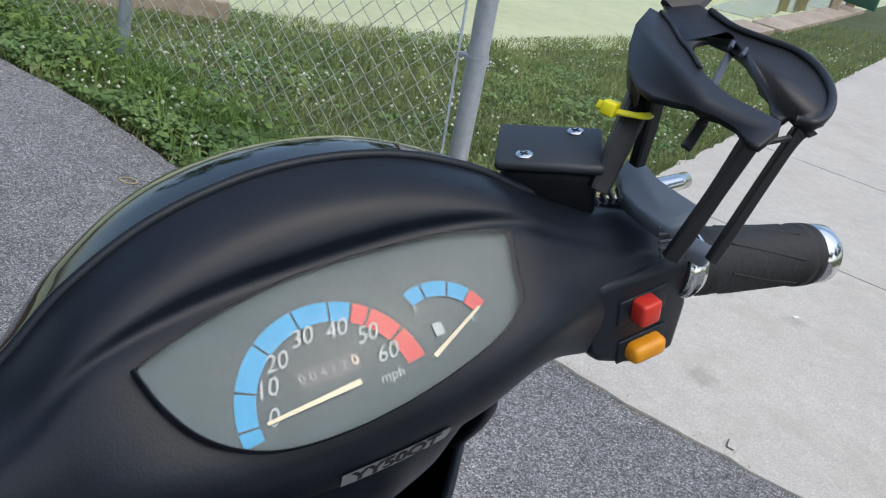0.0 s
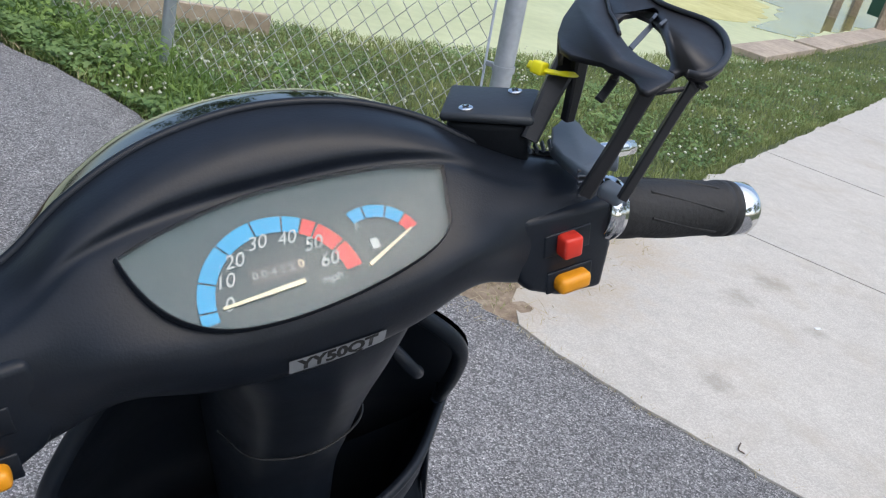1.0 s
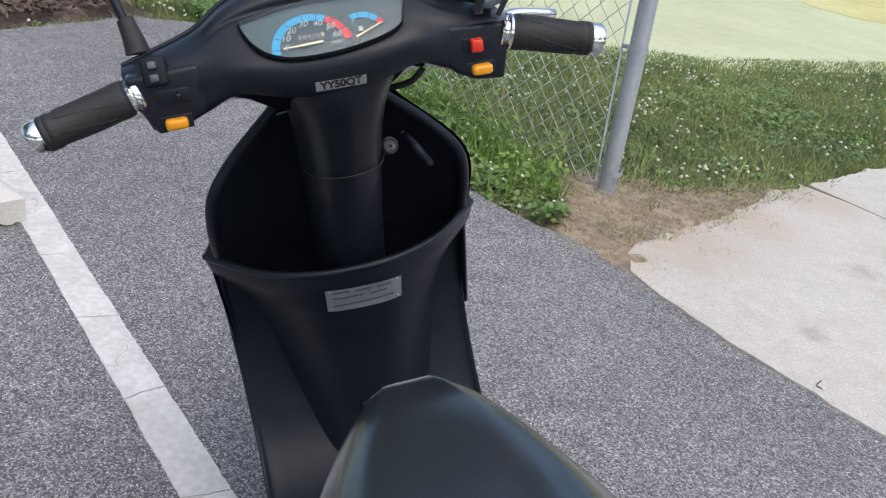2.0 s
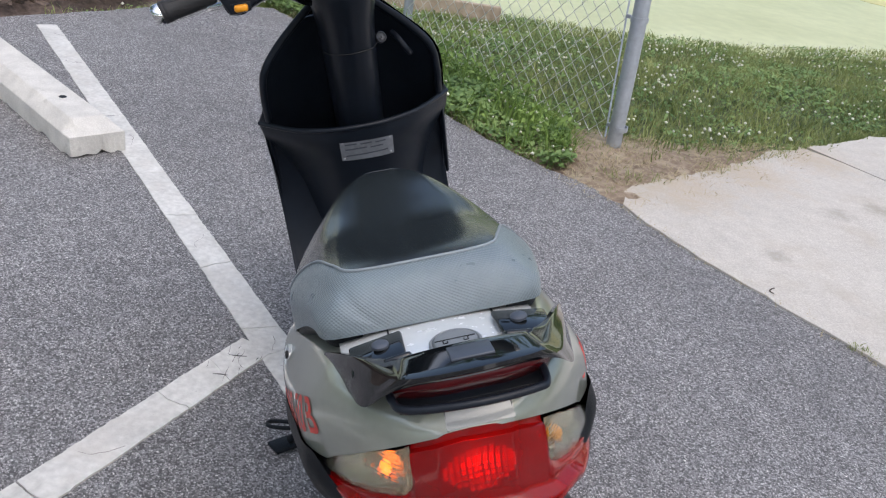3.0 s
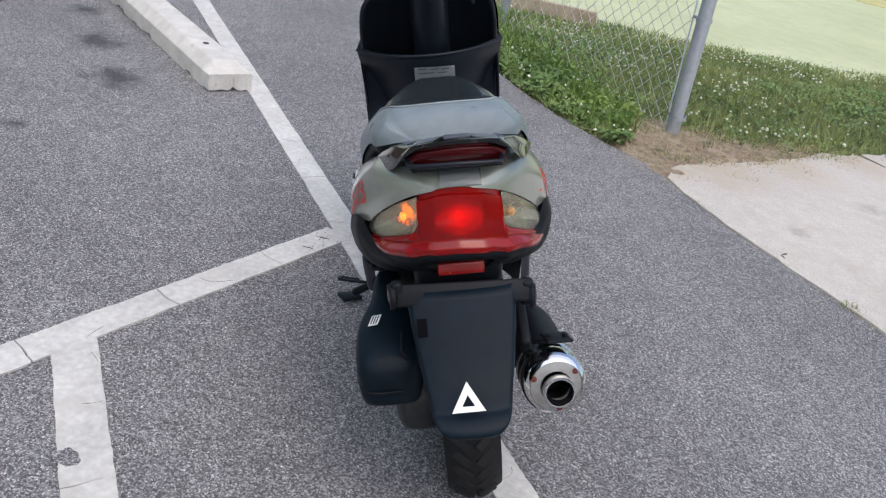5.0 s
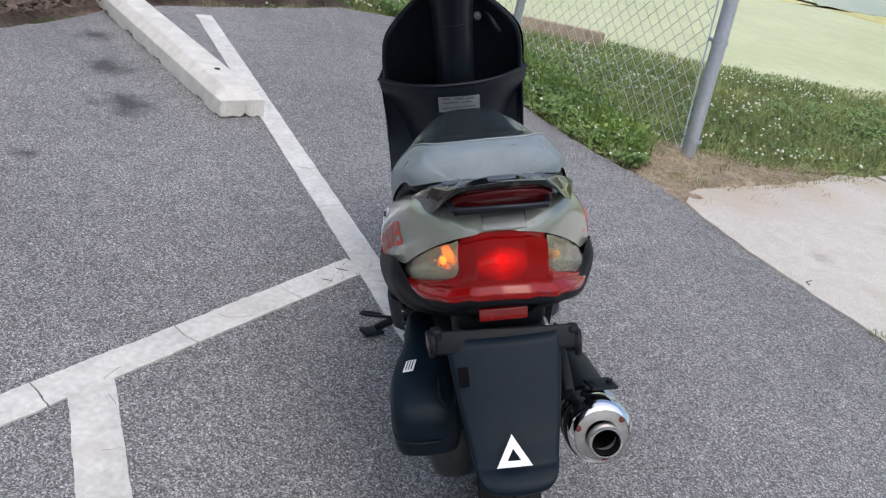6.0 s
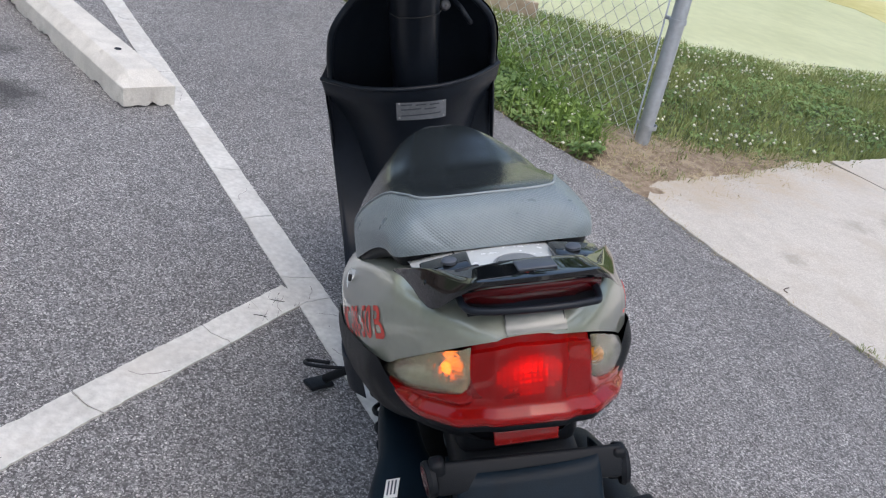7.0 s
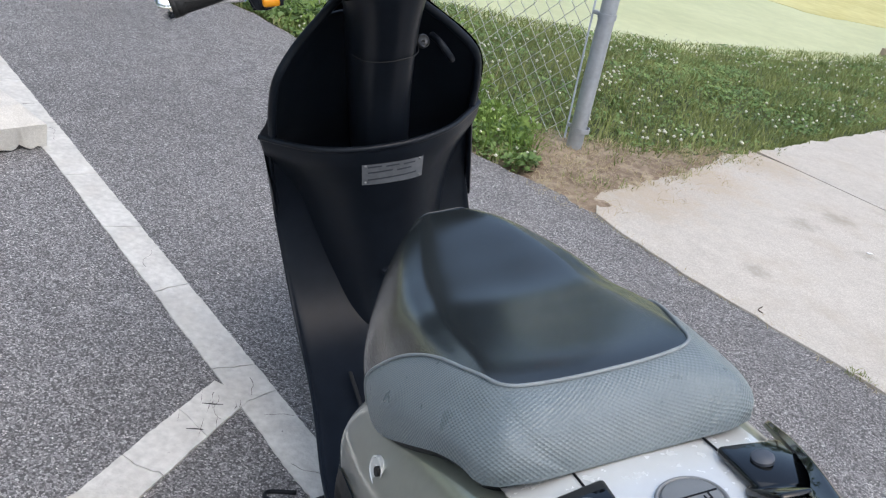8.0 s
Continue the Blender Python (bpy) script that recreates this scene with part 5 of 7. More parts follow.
for k in (-1, 1):
    turned("clip_bolt", [(0.006, 0), (0.006, 0.005), (0.001, 0.006)], ex_0 + Vector((0.012 + 0.016 * k, 0.075, 0.060)), (0, 0.2, 1), MATTE, sil, "", 8)
rod("exhaust_pipe", [ex_0 - ex_d * 0.35, (0.10, -0.1, 0.27), (0.06, 0.05, 0.22)], 0.016, STEEL, sil)
boxed("silencer_bracket", (0.02, 0.10, 0.04), (0.115, -0.44, 0.46), MATTE, SC, (20, 0, 0), 0.005)
stand = rod("side_stand", [(-0.10, 0.20, 0.23), (-0.20, 0.28, 0.17), (-0.285, 0.325, 0.112)], 0.011, MATTE, SC, "black steel side stand")
boxed("foot", (0.06, 0.045, 0.010), (-0.302, 0.33, 0.098), MATTE, stand, (0, 15.5, 30), 0.003)
rod("kick_loop", [(-0.24, 0.30, 0.155), (-0.29, 0.31, 0.16), (-0.325, 0.335, 0.155), (-0.32, 0.36, 0.145), (-0.27, 0.345, 0.14)], 0.0045, MATTE, stand, sides=8)
loft("engine_block", [[(a * 0.07, y, 0.30 + b * h) for a, b in ((-1, 0.5), (-0.6, 1), (0.6, 1), (1, 0.5), (1, -0.5), (0.6, -1), (-0.6, -1), (-1, -0.5))] for y, h in ((-0.12, 0.06), (0.0, 0.09), (0.12, 0.08), (0.18, 0.04))], 16, 24, STEEL, SC, "", True, True)
rod("fork_bridge", [(0, -0.05, 0.40), (-0.03, -0.12, 0.36), (-0.09, -0.3, 0.25)], 0.02, STEEL, SC)

# floorboard and leg shield
loft("floorboard", [[((x * 0.93 if x > 0 else x) - 0.006, yy, zz) for x, yy, zz in mirrored([(0, z), (0.10, z), (w - 0.022, z + 0.002), (w - 0.006, z + 0.012), (w, z + 0.006), (w - 0.004, z - 0.07)], y=y)] for y, z, w in
                    ((0.05, 0.335, 0.190), (0.11, 0.32, 0.222), (0.20, 0.305, 0.224), (0.32, 0.302, 0.213), (0.44, 0.305, 0.205), (0.53, 0.322, 0.203), (0.60, 0.375, 0.203), (0.645, 0.46, 0.203), (0.665, 0.55, 0.203), (0.660, 0.63, 0.203), (0.645, 0.69, 0.204))], 44, 41, SHIELD_PL, SC, "black floorboard running up into the leg shield")
for x in (-0.13, -0.08, 0.08, 0.13):
    rod("foot_rib", [(x, 0.16, 0.313), (x, 0.3, 0.308), (x, 0.44, 0.315)], 0.004, RUBBER, SC, sides=6)
loft("seat_front_panel", [mirrored([(0, y), (w * 0.4, y - 0.008), (w * 0.7, y - 0.035), (w * 0.92, y - 0.09), (w, y - 0.15)], z=z) for z, y, w in ((0.30, 0.115, 0.150), (0.42, 0.125, 0.170), (0.54, 0.145, 0.175), (0.64, 0.17, 0.150), (0.72, 0.185, 0.095))], 16, 33, PLASTIC, SC, "black panel below the seat nose")
POCKET = [(0.33, [(0, 0.535), (0.05, 0.545), (0.085, 0.58), (0.13, 0.63), (0.190, 0.66)]),
          (0.42, [(0, 0.56), (0.05, 0.57), (0.09, 0.61), (0.14, 0.68), (0.190, 0.71)]),
          (0.55, [(0, 0.56), (0.055, 0.57), (0.10, 0.61), (0.145, 0.68), (0.192, 0.72)]),
          (0.64, [(0, 0.538), (0.06, 0.547), (0.115, 0.59), (0.160, 0.65), (0.196, 0.69)]),
          (0.70, [(0, 0.515), (0.06, 0.522), (0.122, 0.552), (0.176, 0.61), (0.203, 0.645)]),
          (0.732, [(0, 0.508), (0.06, 0.515), (0.125, 0.545), (0.182, 0.602), (0.207, 0.632)])]
shield = loft("leg_shield", [[(x - 0.006, y, w) for x, y, w in mirrored(h, z=z)] for z, h in POCKET], 36, 41, SHIELD_PL, SC, "black leg shield with an open storage pocket", thick=0.005)
rim = crom([(x - 0.006, y, w) for x, y, w in mirrored(POCKET[-1][1], z=0.733)], 40)
rod("pocket_rim", [tuple(p) for p in rim], 0.0055, PLASTIC, shield, n=60, sides=10)
UPPER = [(0.52, [(0, 0.70), (0.1, 0.70), (0.165, 0.69), (0.19, 0.675), (0.196, 0.67)]),
         (0.66, [(0, 0.69), (0.1, 0.69), (0.16, 0.675), (0.188, 0.66), (0.197, 0.65)]),
         (0.74, [(0, 0.66), (0.1, 0.662), (0.158, 0.64), (0.182, 0.622), (0.190, 0.615)]),
         (0.81, [(0, 0.63), (0.09, 0.632), (0.148, 0.60), (0.177, 0.575), (0.186, 0.57)]),
         (0.87, [(0, 0.60), (0.08, 0.60), (0.135, 0.568), (0.163, 0.545), (0.173, 0.54)]),
         (0.915, [(0, 0.58), (0.06, 0.58), (0.105, 0.56), (0.128, 0.545), (0.137, 0.545)]),
         (0.96, [(0, 0.56), (0.035, 0.56), (0.06, 0.555), (0.078, 0.55), (0.086, 0.55)])]
loft("inner_shield", [[(x - 0.006, y, w) for x, y, w in mirrored(h, z=z)] for z, h in UPPER], 40, 41, PLASTIC, SC, "black inner leg shield", thick=0.006)
for s in (-1, 1):
    rod("shield_edge", [(s * (h[-1][0] - 0.004) - 0.006, h[-1][1] - 0.004, z) for z, h in UPPER[2:]] + [(s * 0.050 - 0.006, 0.553, 0.984)], 0.0075, SHIELD_PL, SC, sides=12, n=50)
    loft("pocket_shoulder", [[(s * x - 0.006, y, z) for x, y, z in row] for row in (
        [(0.186, 0.580, 0.800), (0.183, 0.586, 0.794), (0.178, 0.594, 0.786)],
        [(0.194, 0.606, 0.768), (0.187, 0.604, 0.764), (0.178, 0.602, 0.756)],
        [(0.205, 0.628, 0.742), (0.196, 0.618, 0.742), (0.186, 0.606, 0.738)],
        [(0.2075, 0.633, 0.730), (0.200, 0.622, 0.730), (0.189, 0.608, 0.728)])], 14, 9, SHIELD_PL, shield, thick=0.003)
APRON = [(0.28, [(0, 0.86), (0.10, 0.84), (0.16, 0.78), (0.182, 0.72), (0.190, 0.65)]), (0.45, [(0, 0.92), (0.10, 0.90), (0.15, 0.86), (0.176, 0.80), (0.186, 0.72)]),
         (0.62, [(0, 0.88), (0.10, 0.86), (0.15, 0.80), (0.178, 0.74), (0.188, 0.69)]), (0.74, [(0, 0.80), (0.08, 0.78), (0.14, 0.72), (0.180, 0.65), (0.193, 0.62)]),
         (0.87, [(0, 0.73), (0.07, 0.71), (0.12, 0.65), (0.160, 0.58), (0.176, 0.545)]), (0.965, [(0, 0.66), (0.04, 0.65), (0.06, 0.62), (0.08, 0.58), (0.088, 0.553)])]
apron = loft("front_apron", [mirrored(h, z=z) for z, h in APRON], 36, 41, GLOSS, SC, "glossy black front apron")
loft("front_mudguard", [[(x, 0.90 + 0.24 * math.sin(a) * k, 0.215 + 0.24 * math.cos(a) * k) for x, k in ((-0.06, 0.90), (-0.05, 0.97), (0, 1.0), (0.05, 0.97), (0.06, 0.90))] for a in np.radians(np.linspace(-70, 75, 9))], 30, 17, GLOSS, SC, "glossy black front mudguard")
for s in (-1, 1):
    rod("fork_leg", [(0.065 * s, 0.90, 0.212), (0.065 * s, 0.76, 0.52)], 0.018, STEEL, SC)
from mathutils.bvhtree import BVHTree
shield_skin = BVHTree.FromObject(shield, bpy.context.evaluated_depsgraph_get())


def on_shield(x, z, lift):
    hit = shield_skin.ray_cast(Vector((x, 0.2, z)), Vector((0, 1, 0)))[0]
    return hit + Vector((0, -lift, lift * 0.3))


bm = bmesh.new()
lv = [[bm.verts.new(on_shield(-0.055 + 0.113 * i / 12, 0.652 + 0.049 * k / 5 - 0.004 * i / 12, 0.0012)) for i in range(13)] for k in range(6)]
for r, s in zip(lv[:-1], lv[1:]):
    for i in range(12):
        bm.faces.new((r[i], r[i + 1], s[i + 1], s[i]))
tape = part("printed_label", bm, TAPE, shield, "worn grey printed label", True)
for k, (x0, x1) in enumerate(((-0.045, -0.02), (-0.012, 0.012), (0.02, 0.042), (-0.045, 0.0), (0.008, 0.035), (-0.045, 0.045))):
    bm = bmesh.new()
    z = (0.692, 0.690, 0.688, 0.679, 0.677, 0.662)[k]
    lv = [[bm.verts.new(on_shield(x0 + (x1 - x0) * i / 4, z + 0.0035 * q, 0.0018)) for i in range(5)] for q in range(2)]
    for i in range(4):
        bm.faces.new((lv[0][i], lv[0][i + 1], lv[1][i + 1], lv[1][i]))
    part("print_line", bm, GREYPL, tape)

for x, z in ((-0.049, 0.6975), (-0.049, 0.658), (0.051, 0.6935), (0.051, 0.654)):
    turned("rivet", [(0.0024, -0.001), (0.0022, 0.0012), (0.0003, 0.0016)], on_shield(x, z, 0.0014), (0, -1, 0.3), STEEL, tape, "", 10)
boxed("bag_hook", (0.034, 0.012, 0.009), (-0.012, 0.553, 0.452), PLASTIC, SC, (0, -8, 0), 0.003, "small black bag hook")

# steering column and headset
COL = [(1.062, 0.10, 0.372, 0.56), (1.035, 0.075, 0.374, 0.56), (1.005, 0.062, 0.386, 0.57), (0.95, 0.055, 0.42, 0.60), (0.88, 0.053, 0.462, 0.63), (0.78, 0.052, 0.52, 0.66), (0.62, 0.05, 0.58, 0.69)]
loft("column_cover", [[(w * c, (a + b) / 2 + (b - a) / 2 * s, z) for c, s in ((0, -1), (0.62, -0.86), (0.95, -0.4), (1, 0.2), (0.8, 0.8), (0, 1), (-0.8, 0.8), (-1, 0.2), (-0.95, -0.4), (-0.62, -0.86))] for z, w, a, b in COL], 36, 40, PLASTIC, SC, "black steering column cover", True)
key = turned("ignition_lock", [(0.0115, 0.0), (0.0115, 0.005), (0.0095, 0.007), (0.007, 0.005), (0.001, 0.005)], (0.062, 0.503, 0.910), (0.25, -1, 0.45), mat("dark_steel", (0.09, 0.09, 0.095), 0.4, 0.8), SC, "dark steel ignition lock")
boxed("key_slot", (0.002, 0.008, 0.002), (0.064, 0.4975, 0.9125), RUBBER, key, bevel=0)
seam = crom([(-0.055, 0.50, 0.904), (-0.04, 0.462, 0.904), (0.0, 0.4465, 0.904), (0.04, 0.462, 0.904), (0.055, 0.50, 0.904)], 20)
rod("column_seam", [tuple(p) for p in seam], 0.0009, RUBBER, SC, sides=6)
rod("hook", [(0.09, 0.545, 0.905), (0.10, 0.525, 0.895), (0.112, 0.52, 0.875), (0.12, 0.53, 0.862)], 0.006, PLASTIC, SC)

# headset shell: rider's side, from the lower edge over the dial to the rim
HEAD = [(0.0, [(0.392, 1.030), (0.372, 1.046), (0.3665, 1.078), (0.392, 1.102), (0.416, 1.1215), (0.427, 1.129), (0.429, 1.139), (0.441, 1.151), (0.466, 1.157)]),
        (0.055, [(0.392, 1.040), (0.374, 1.050), (0.3675, 1.080), (0.392, 1.104), (0.415, 1.1215), (0.425, 1.128), (0.427, 1.137), (0.438, 1.146), (0.462, 1.151)]),
        (0.10, [(0.397, 1.050), (0.380, 1.058), (0.374, 1.083), (0.392, 1.104), (0.410, 1.118), (0.418, 1.122), (0.421, 1.128), (0.432, 1.133), (0.453, 1.135)]),
        (0.135, [(0.402, 1.036), (0.388, 1.044), (0.384, 1.070), (0.388, 1.090), (0.398, 1.102), (0.408, 1.106), (0.418, 1.110), (0.430, 1.113), (0.443, 1.114)]),
        (0.175, [(0.405, 1.022), (0.393, 1.028), (0.389, 1.055), (0.388, 1.078), (0.394, 1.090), (0.402, 1.095), (0.411, 1.098), (0.422, 1.100), (0.434, 1.100)]),
        (0.203, [(0.406, 1.024), (0.395, 1.030), (0.392, 1.055), (0.391, 1.075), (0.396, 1.084), (0.402, 1.088), (0.410, 1.091), (0.419, 1.092), (0.428, 1.092)])]
def slant(x, b):
    """The cover's left end leans outwards towards its top."""
    return -x - 0.010 - 0.30 * max(0.0, x - 0.13) / 0.073 * (b - 1.050)


hs = [[(slant(x, b), a, b) for a, b in p] for x, p in reversed(HEAD[1:])] + [[(x - 0.010, a, b) for a, b in p] for x, p in HEAD]
head = loft("headset_cover", hs, 81, 49, PLASTIC, SC, "satin black handlebar cover")
frontp = [(0.0, [(0.466, 1.156), (0.474, 1.157), (0.510, 1.150), (0.555, 1.118), (0.575, 1.06), (0.55, 1.0), (0.45, 0.995), (0.392, 1.030)]),
          (0.055, [(0.462, 1.150), (0.470, 1.151), (0.505, 1.144), (0.548, 1.112), (0.565, 1.06), (0.545, 1.005), (0.45, 1.005), (0.392, 1.040)]),
          (0.10, [(0.453, 1.134), (0.462, 1.135), (0.490, 1.127), (0.52, 1.095), (0.535, 1.06), (0.51, 1.025), (0.44, 1.03), (0.397, 1.050)]),
          (0.135, [(0.443, 1.113), (0.453, 1.113), (0.472, 1.104), (0.488, 1.085), (0.495, 1.06), (0.475, 1.035), (0.43, 1.03), (0.402, 1.036)]),
          (0.175, [(0.434, 1.099), (0.441, 1.098), (0.453, 1.092), (0.465, 1.08), (0.467, 1.055), (0.455, 1.03), (0.42, 1.017), (0.405, 1.022)]),
          (0.203, [(0.428, 1.091), (0.434, 1.091), (0.443, 1.088), (0.451, 1.075), (0.454, 1.055), (0.445, 1.03), (0.415, 1.019), (0.406, 1.024)])]
fs = [[(slant(x, b), a, b) for a, b in p] for x, p in reversed(frontp[1:])] + [[(x - 0.010, a, b) for a, b in p] for x, p in frontp]
loft("headlamp_cowl", fs, 61, 31, GLOSS, SC, "glossy black headlamp cowl")
loft("headlamp", [[(x, 0.577 - 0.9 * x * x / 0.1 * 0.3 + b, z) for b, z in ((-0.012, 1.085), (0.004, 1.07), (0.006, 1.045), (-0.012, 1.02))] for x in np.linspace(-0.075, 0.075, 9)], 17, 9, CLEARLENS, SC, "clear headlamp lens")
for s in (-1, 1):
    outl = [(0.193 if s > 0 else slant(0.203, b), a, b) for a, b in HEAD[-1][1] + frontp[-1][1][1:-1]]
    obj("end_plate", outl, [tuple(range(len(outl)))], PLASTIC, head)
rod("rim_lip", [tuple(Vector(r[-1]) + Vector((0, 0.002, 0.0005))) for r in hs], 0.0028, PLASTIC, head, n=90, sides=8)

# dial
PL = Vector((0, 0.39, 1.1045))
DU, DV, DN = Vector((1, 0, 0)), Vector((0, 0.783, 0.622)), Vector((0, -0.622, 0.783))


def dial(a, b, h=0.0):
    return PL + DU * a + DV * b + DN * h


OUT = [(-0.096, 0.023), (-0.071, 0.031), (-0.031, 0.038), (0.01, 0.0385), (0.052, 0.035), (0.080, 0.0275), (0.0825, 0.0245), (0.0775, 0.006), (0.0725, -0.008), (0.054, -0.019),
       (0.018, -0.0275), (-0.019, -0.031), (-0.049, -0.029), (-0.068, -0.022), (-0.082, -0.010), (-0.091, 0.006)]
op = crom(OUT + OUT[:1], 80)[:-1]
obj("dial_face", [dial(a, b, 0.004) for a, b in op], [tuple(range(len(op)))], FACE, head, "grey instrument dial")
n = len(op)
obj("dial_bezel", [dial(a * k, b * k + 0.0, h) for k, h in ((1.0, 0.002), (1.0, 0.0072), (1.006, 0.0078), (1.014, 0.0060), (1.022, 0.002)) for a, b in op], grid_faces(5, n, True), PLASTIC, head, "", True)
cover = obj("dial_glass", [dial(a * k, b * k, h) for k, h in ((1.0, 0.0075), (0.6, 0.0095)) for a, b in op] + [dial(-0.005, 0.003, 0.0098)],
            grid_faces(2, n, True) + [(n + i, n + (i + 1) % n, 2 * n) for i in range(n)], GLASS, head, "clear dial cover", True)
cover.visible_shadow = False


def arc(cx, cy, r0, r1, a0, a1, material, h=0.0048, label=""):
    k = 10
    v = [dial(cx + r * math.cos(math.radians(a0 + (a1 - a0) * i / k)), cy + r * math.sin(math.radians(a0 + (a1 - a0) * i / k)) , h) for r in (r0, r1) for i in range(k + 1)]
    return obj("dial_segment", v, grid_faces(2, k + 1), material, head, label)


# speedometer: pale blue band up to forty, coral beyond
SX, SY, SR = -0.0245, -0.0185, 0.0437
marks = [186, 176, 154, 125.5, 97.5, 75, 61]
for a, b in zip(marks[:-1], marks[1:]):
    arc(SX, SY, SR - 0.0088, SR, a - 0.7, b + 0.7, CYAN)
for a, b in ((60.5, 50), (49, 28), (27, 6)):
    arc(SX, SY, SR - 0.0088, SR, a - 0.4, b + 0.4, CORAL)
FX, FY, FR = 0.0305, -0.0105, 0.0277
for a, b in ((112, 92), (91, 63), (62, 39)):
    arc(FX, FY, FR - 0.0072, FR, a - 0.8, b + 0.8, CYAN)
arc(FX, FY, FR - 0.0072, FR, 38, 20, CORAL)
base_m = Matrix(((DU.x, DV.x, DN.x, 0), (DU.y, DV.y, DN.y, 0), (DU.z, DV.z, DN.z, 0), (0, 0, 0, 1)))


def dial_text(body, a, b, size, turn=0.0, shear=0.15, material=None):
    words("dial_number", body, size, Matrix.Translation(dial(a, b, 0.0052)) @ base_m @ pose(0, 0, 0, 0, 0, turn), material or DIGIT, head, "", shear, 0.0001)


for body, a, b in (("0", -0.0536, -0.0150), ("10", -0.0520, -0.0029), ("20", -0.0442, 0.0062), ("30", -0.0304, 0.0125), ("40", -0.0150, 0.0108), ("50", -0.0028, 0.0042), ("60", 0.0025, -0.0066)):
    dial_text(body, a, b, 0.0104, 0, 0.34)
dial_text("mph", 0.001, -0.0166, 0.0066)
dial_text("F", 0.0230, 0.0060, 0.0055)
dial_text("E", 0.0475, -0.006, 0.0055)
obj("counter_window", [dial(a, b, 0.0046) for a, b in ((-0.0385, -0.0082), (-0.0095, -0.0088), (-0.0095, -0.0010), (-0.0385, -0.0004))], [(0, 1, 2, 3)], mat("dark_grey_window", (0.07, 0.08, 0.085), 0.5), head, "dark odometer window")
for i, c in enumerate("00412"):
    dial_text(c, -0.0362 + 0.0048 * i, -0.0045 - 0.0001 * i, 0.0060, 0, 0.0)
dial_text("0", -0.0118, -0.0046, 0.0066, 0, 0.0, CREAM)


def needle(a0, b0, a1, b1, w):
    d = Vector((a1 - a0, b1 - b0)).normalized()
    q = Vector((-d.y, d.x)) * w
    v = [dial(a0 + q.x * k, b0 + q.y * k, h) for h in (0.0056, 0.0066) for k in (-1.3, 1.3)] + [dial(a1 + q.x * k, b1 + q.y * k, h) for h in (0.0056, 0.0066) for k in (-0.7, 0.7)]
    obj("needle", v, [(0, 1, 3, 2), (4, 5, 7, 6), (0, 1, 5, 4), (2, 3, 7, 6), (0, 2, 6, 4), (1, 3, 7, 5)], CREAM, head, "cream dial needle")


needle(-0.0133, -0.0142, -0.0564, -0.0162, 0.0010)
needle(0.0221, -0.0161, 0.0518, -0.0026, 0.0008)
boxed("pump_symbol", (0.0045, 0.006, 0.0004), dial(0.0297, -0.0051, 0.005), DIGIT, head, (38, 0, 0), 0)

# maker's plate below the dial, lettering only
head_skin = BVHTree.FromObject(head, bpy.context.evaluated_depsgraph_get())


def on_head(x, z, lift):
    return head_skin.ray_cast(Vector((x, 0.2, z)), Vector((0, 1, 0)))[0] + Vector((0, -lift, 0))


bm = bmesh.new()
lv = [[bm.verts.new(on_head(-0.030 + 0.056 * i / 10, 1.0475 + 0.012 * k / 3 - 0.001 * i / 10, 0.0010)) for i in range(11)] for k in range(4)]
for r, s in zip(lv[:-1], lv[1:]):
    for i in range(10):
        bm.faces.new((r[i], r[i + 1], s[i + 1], s[i]))
part("name_plate", bm, mat("silver_film", (0.30, 0.31, 0.33), 0.35, 0.3), head, "silver name plate with black lettering", True)
words("plate_letters", "YY50QT", 0.0125, Matrix.Translation((-0.002, 0.36, 1.053)) @ pose(0, 0, 0, 90, 0, 0), RUBBER, head, "", 0.0, 0.0, head_skin, 0.0006)

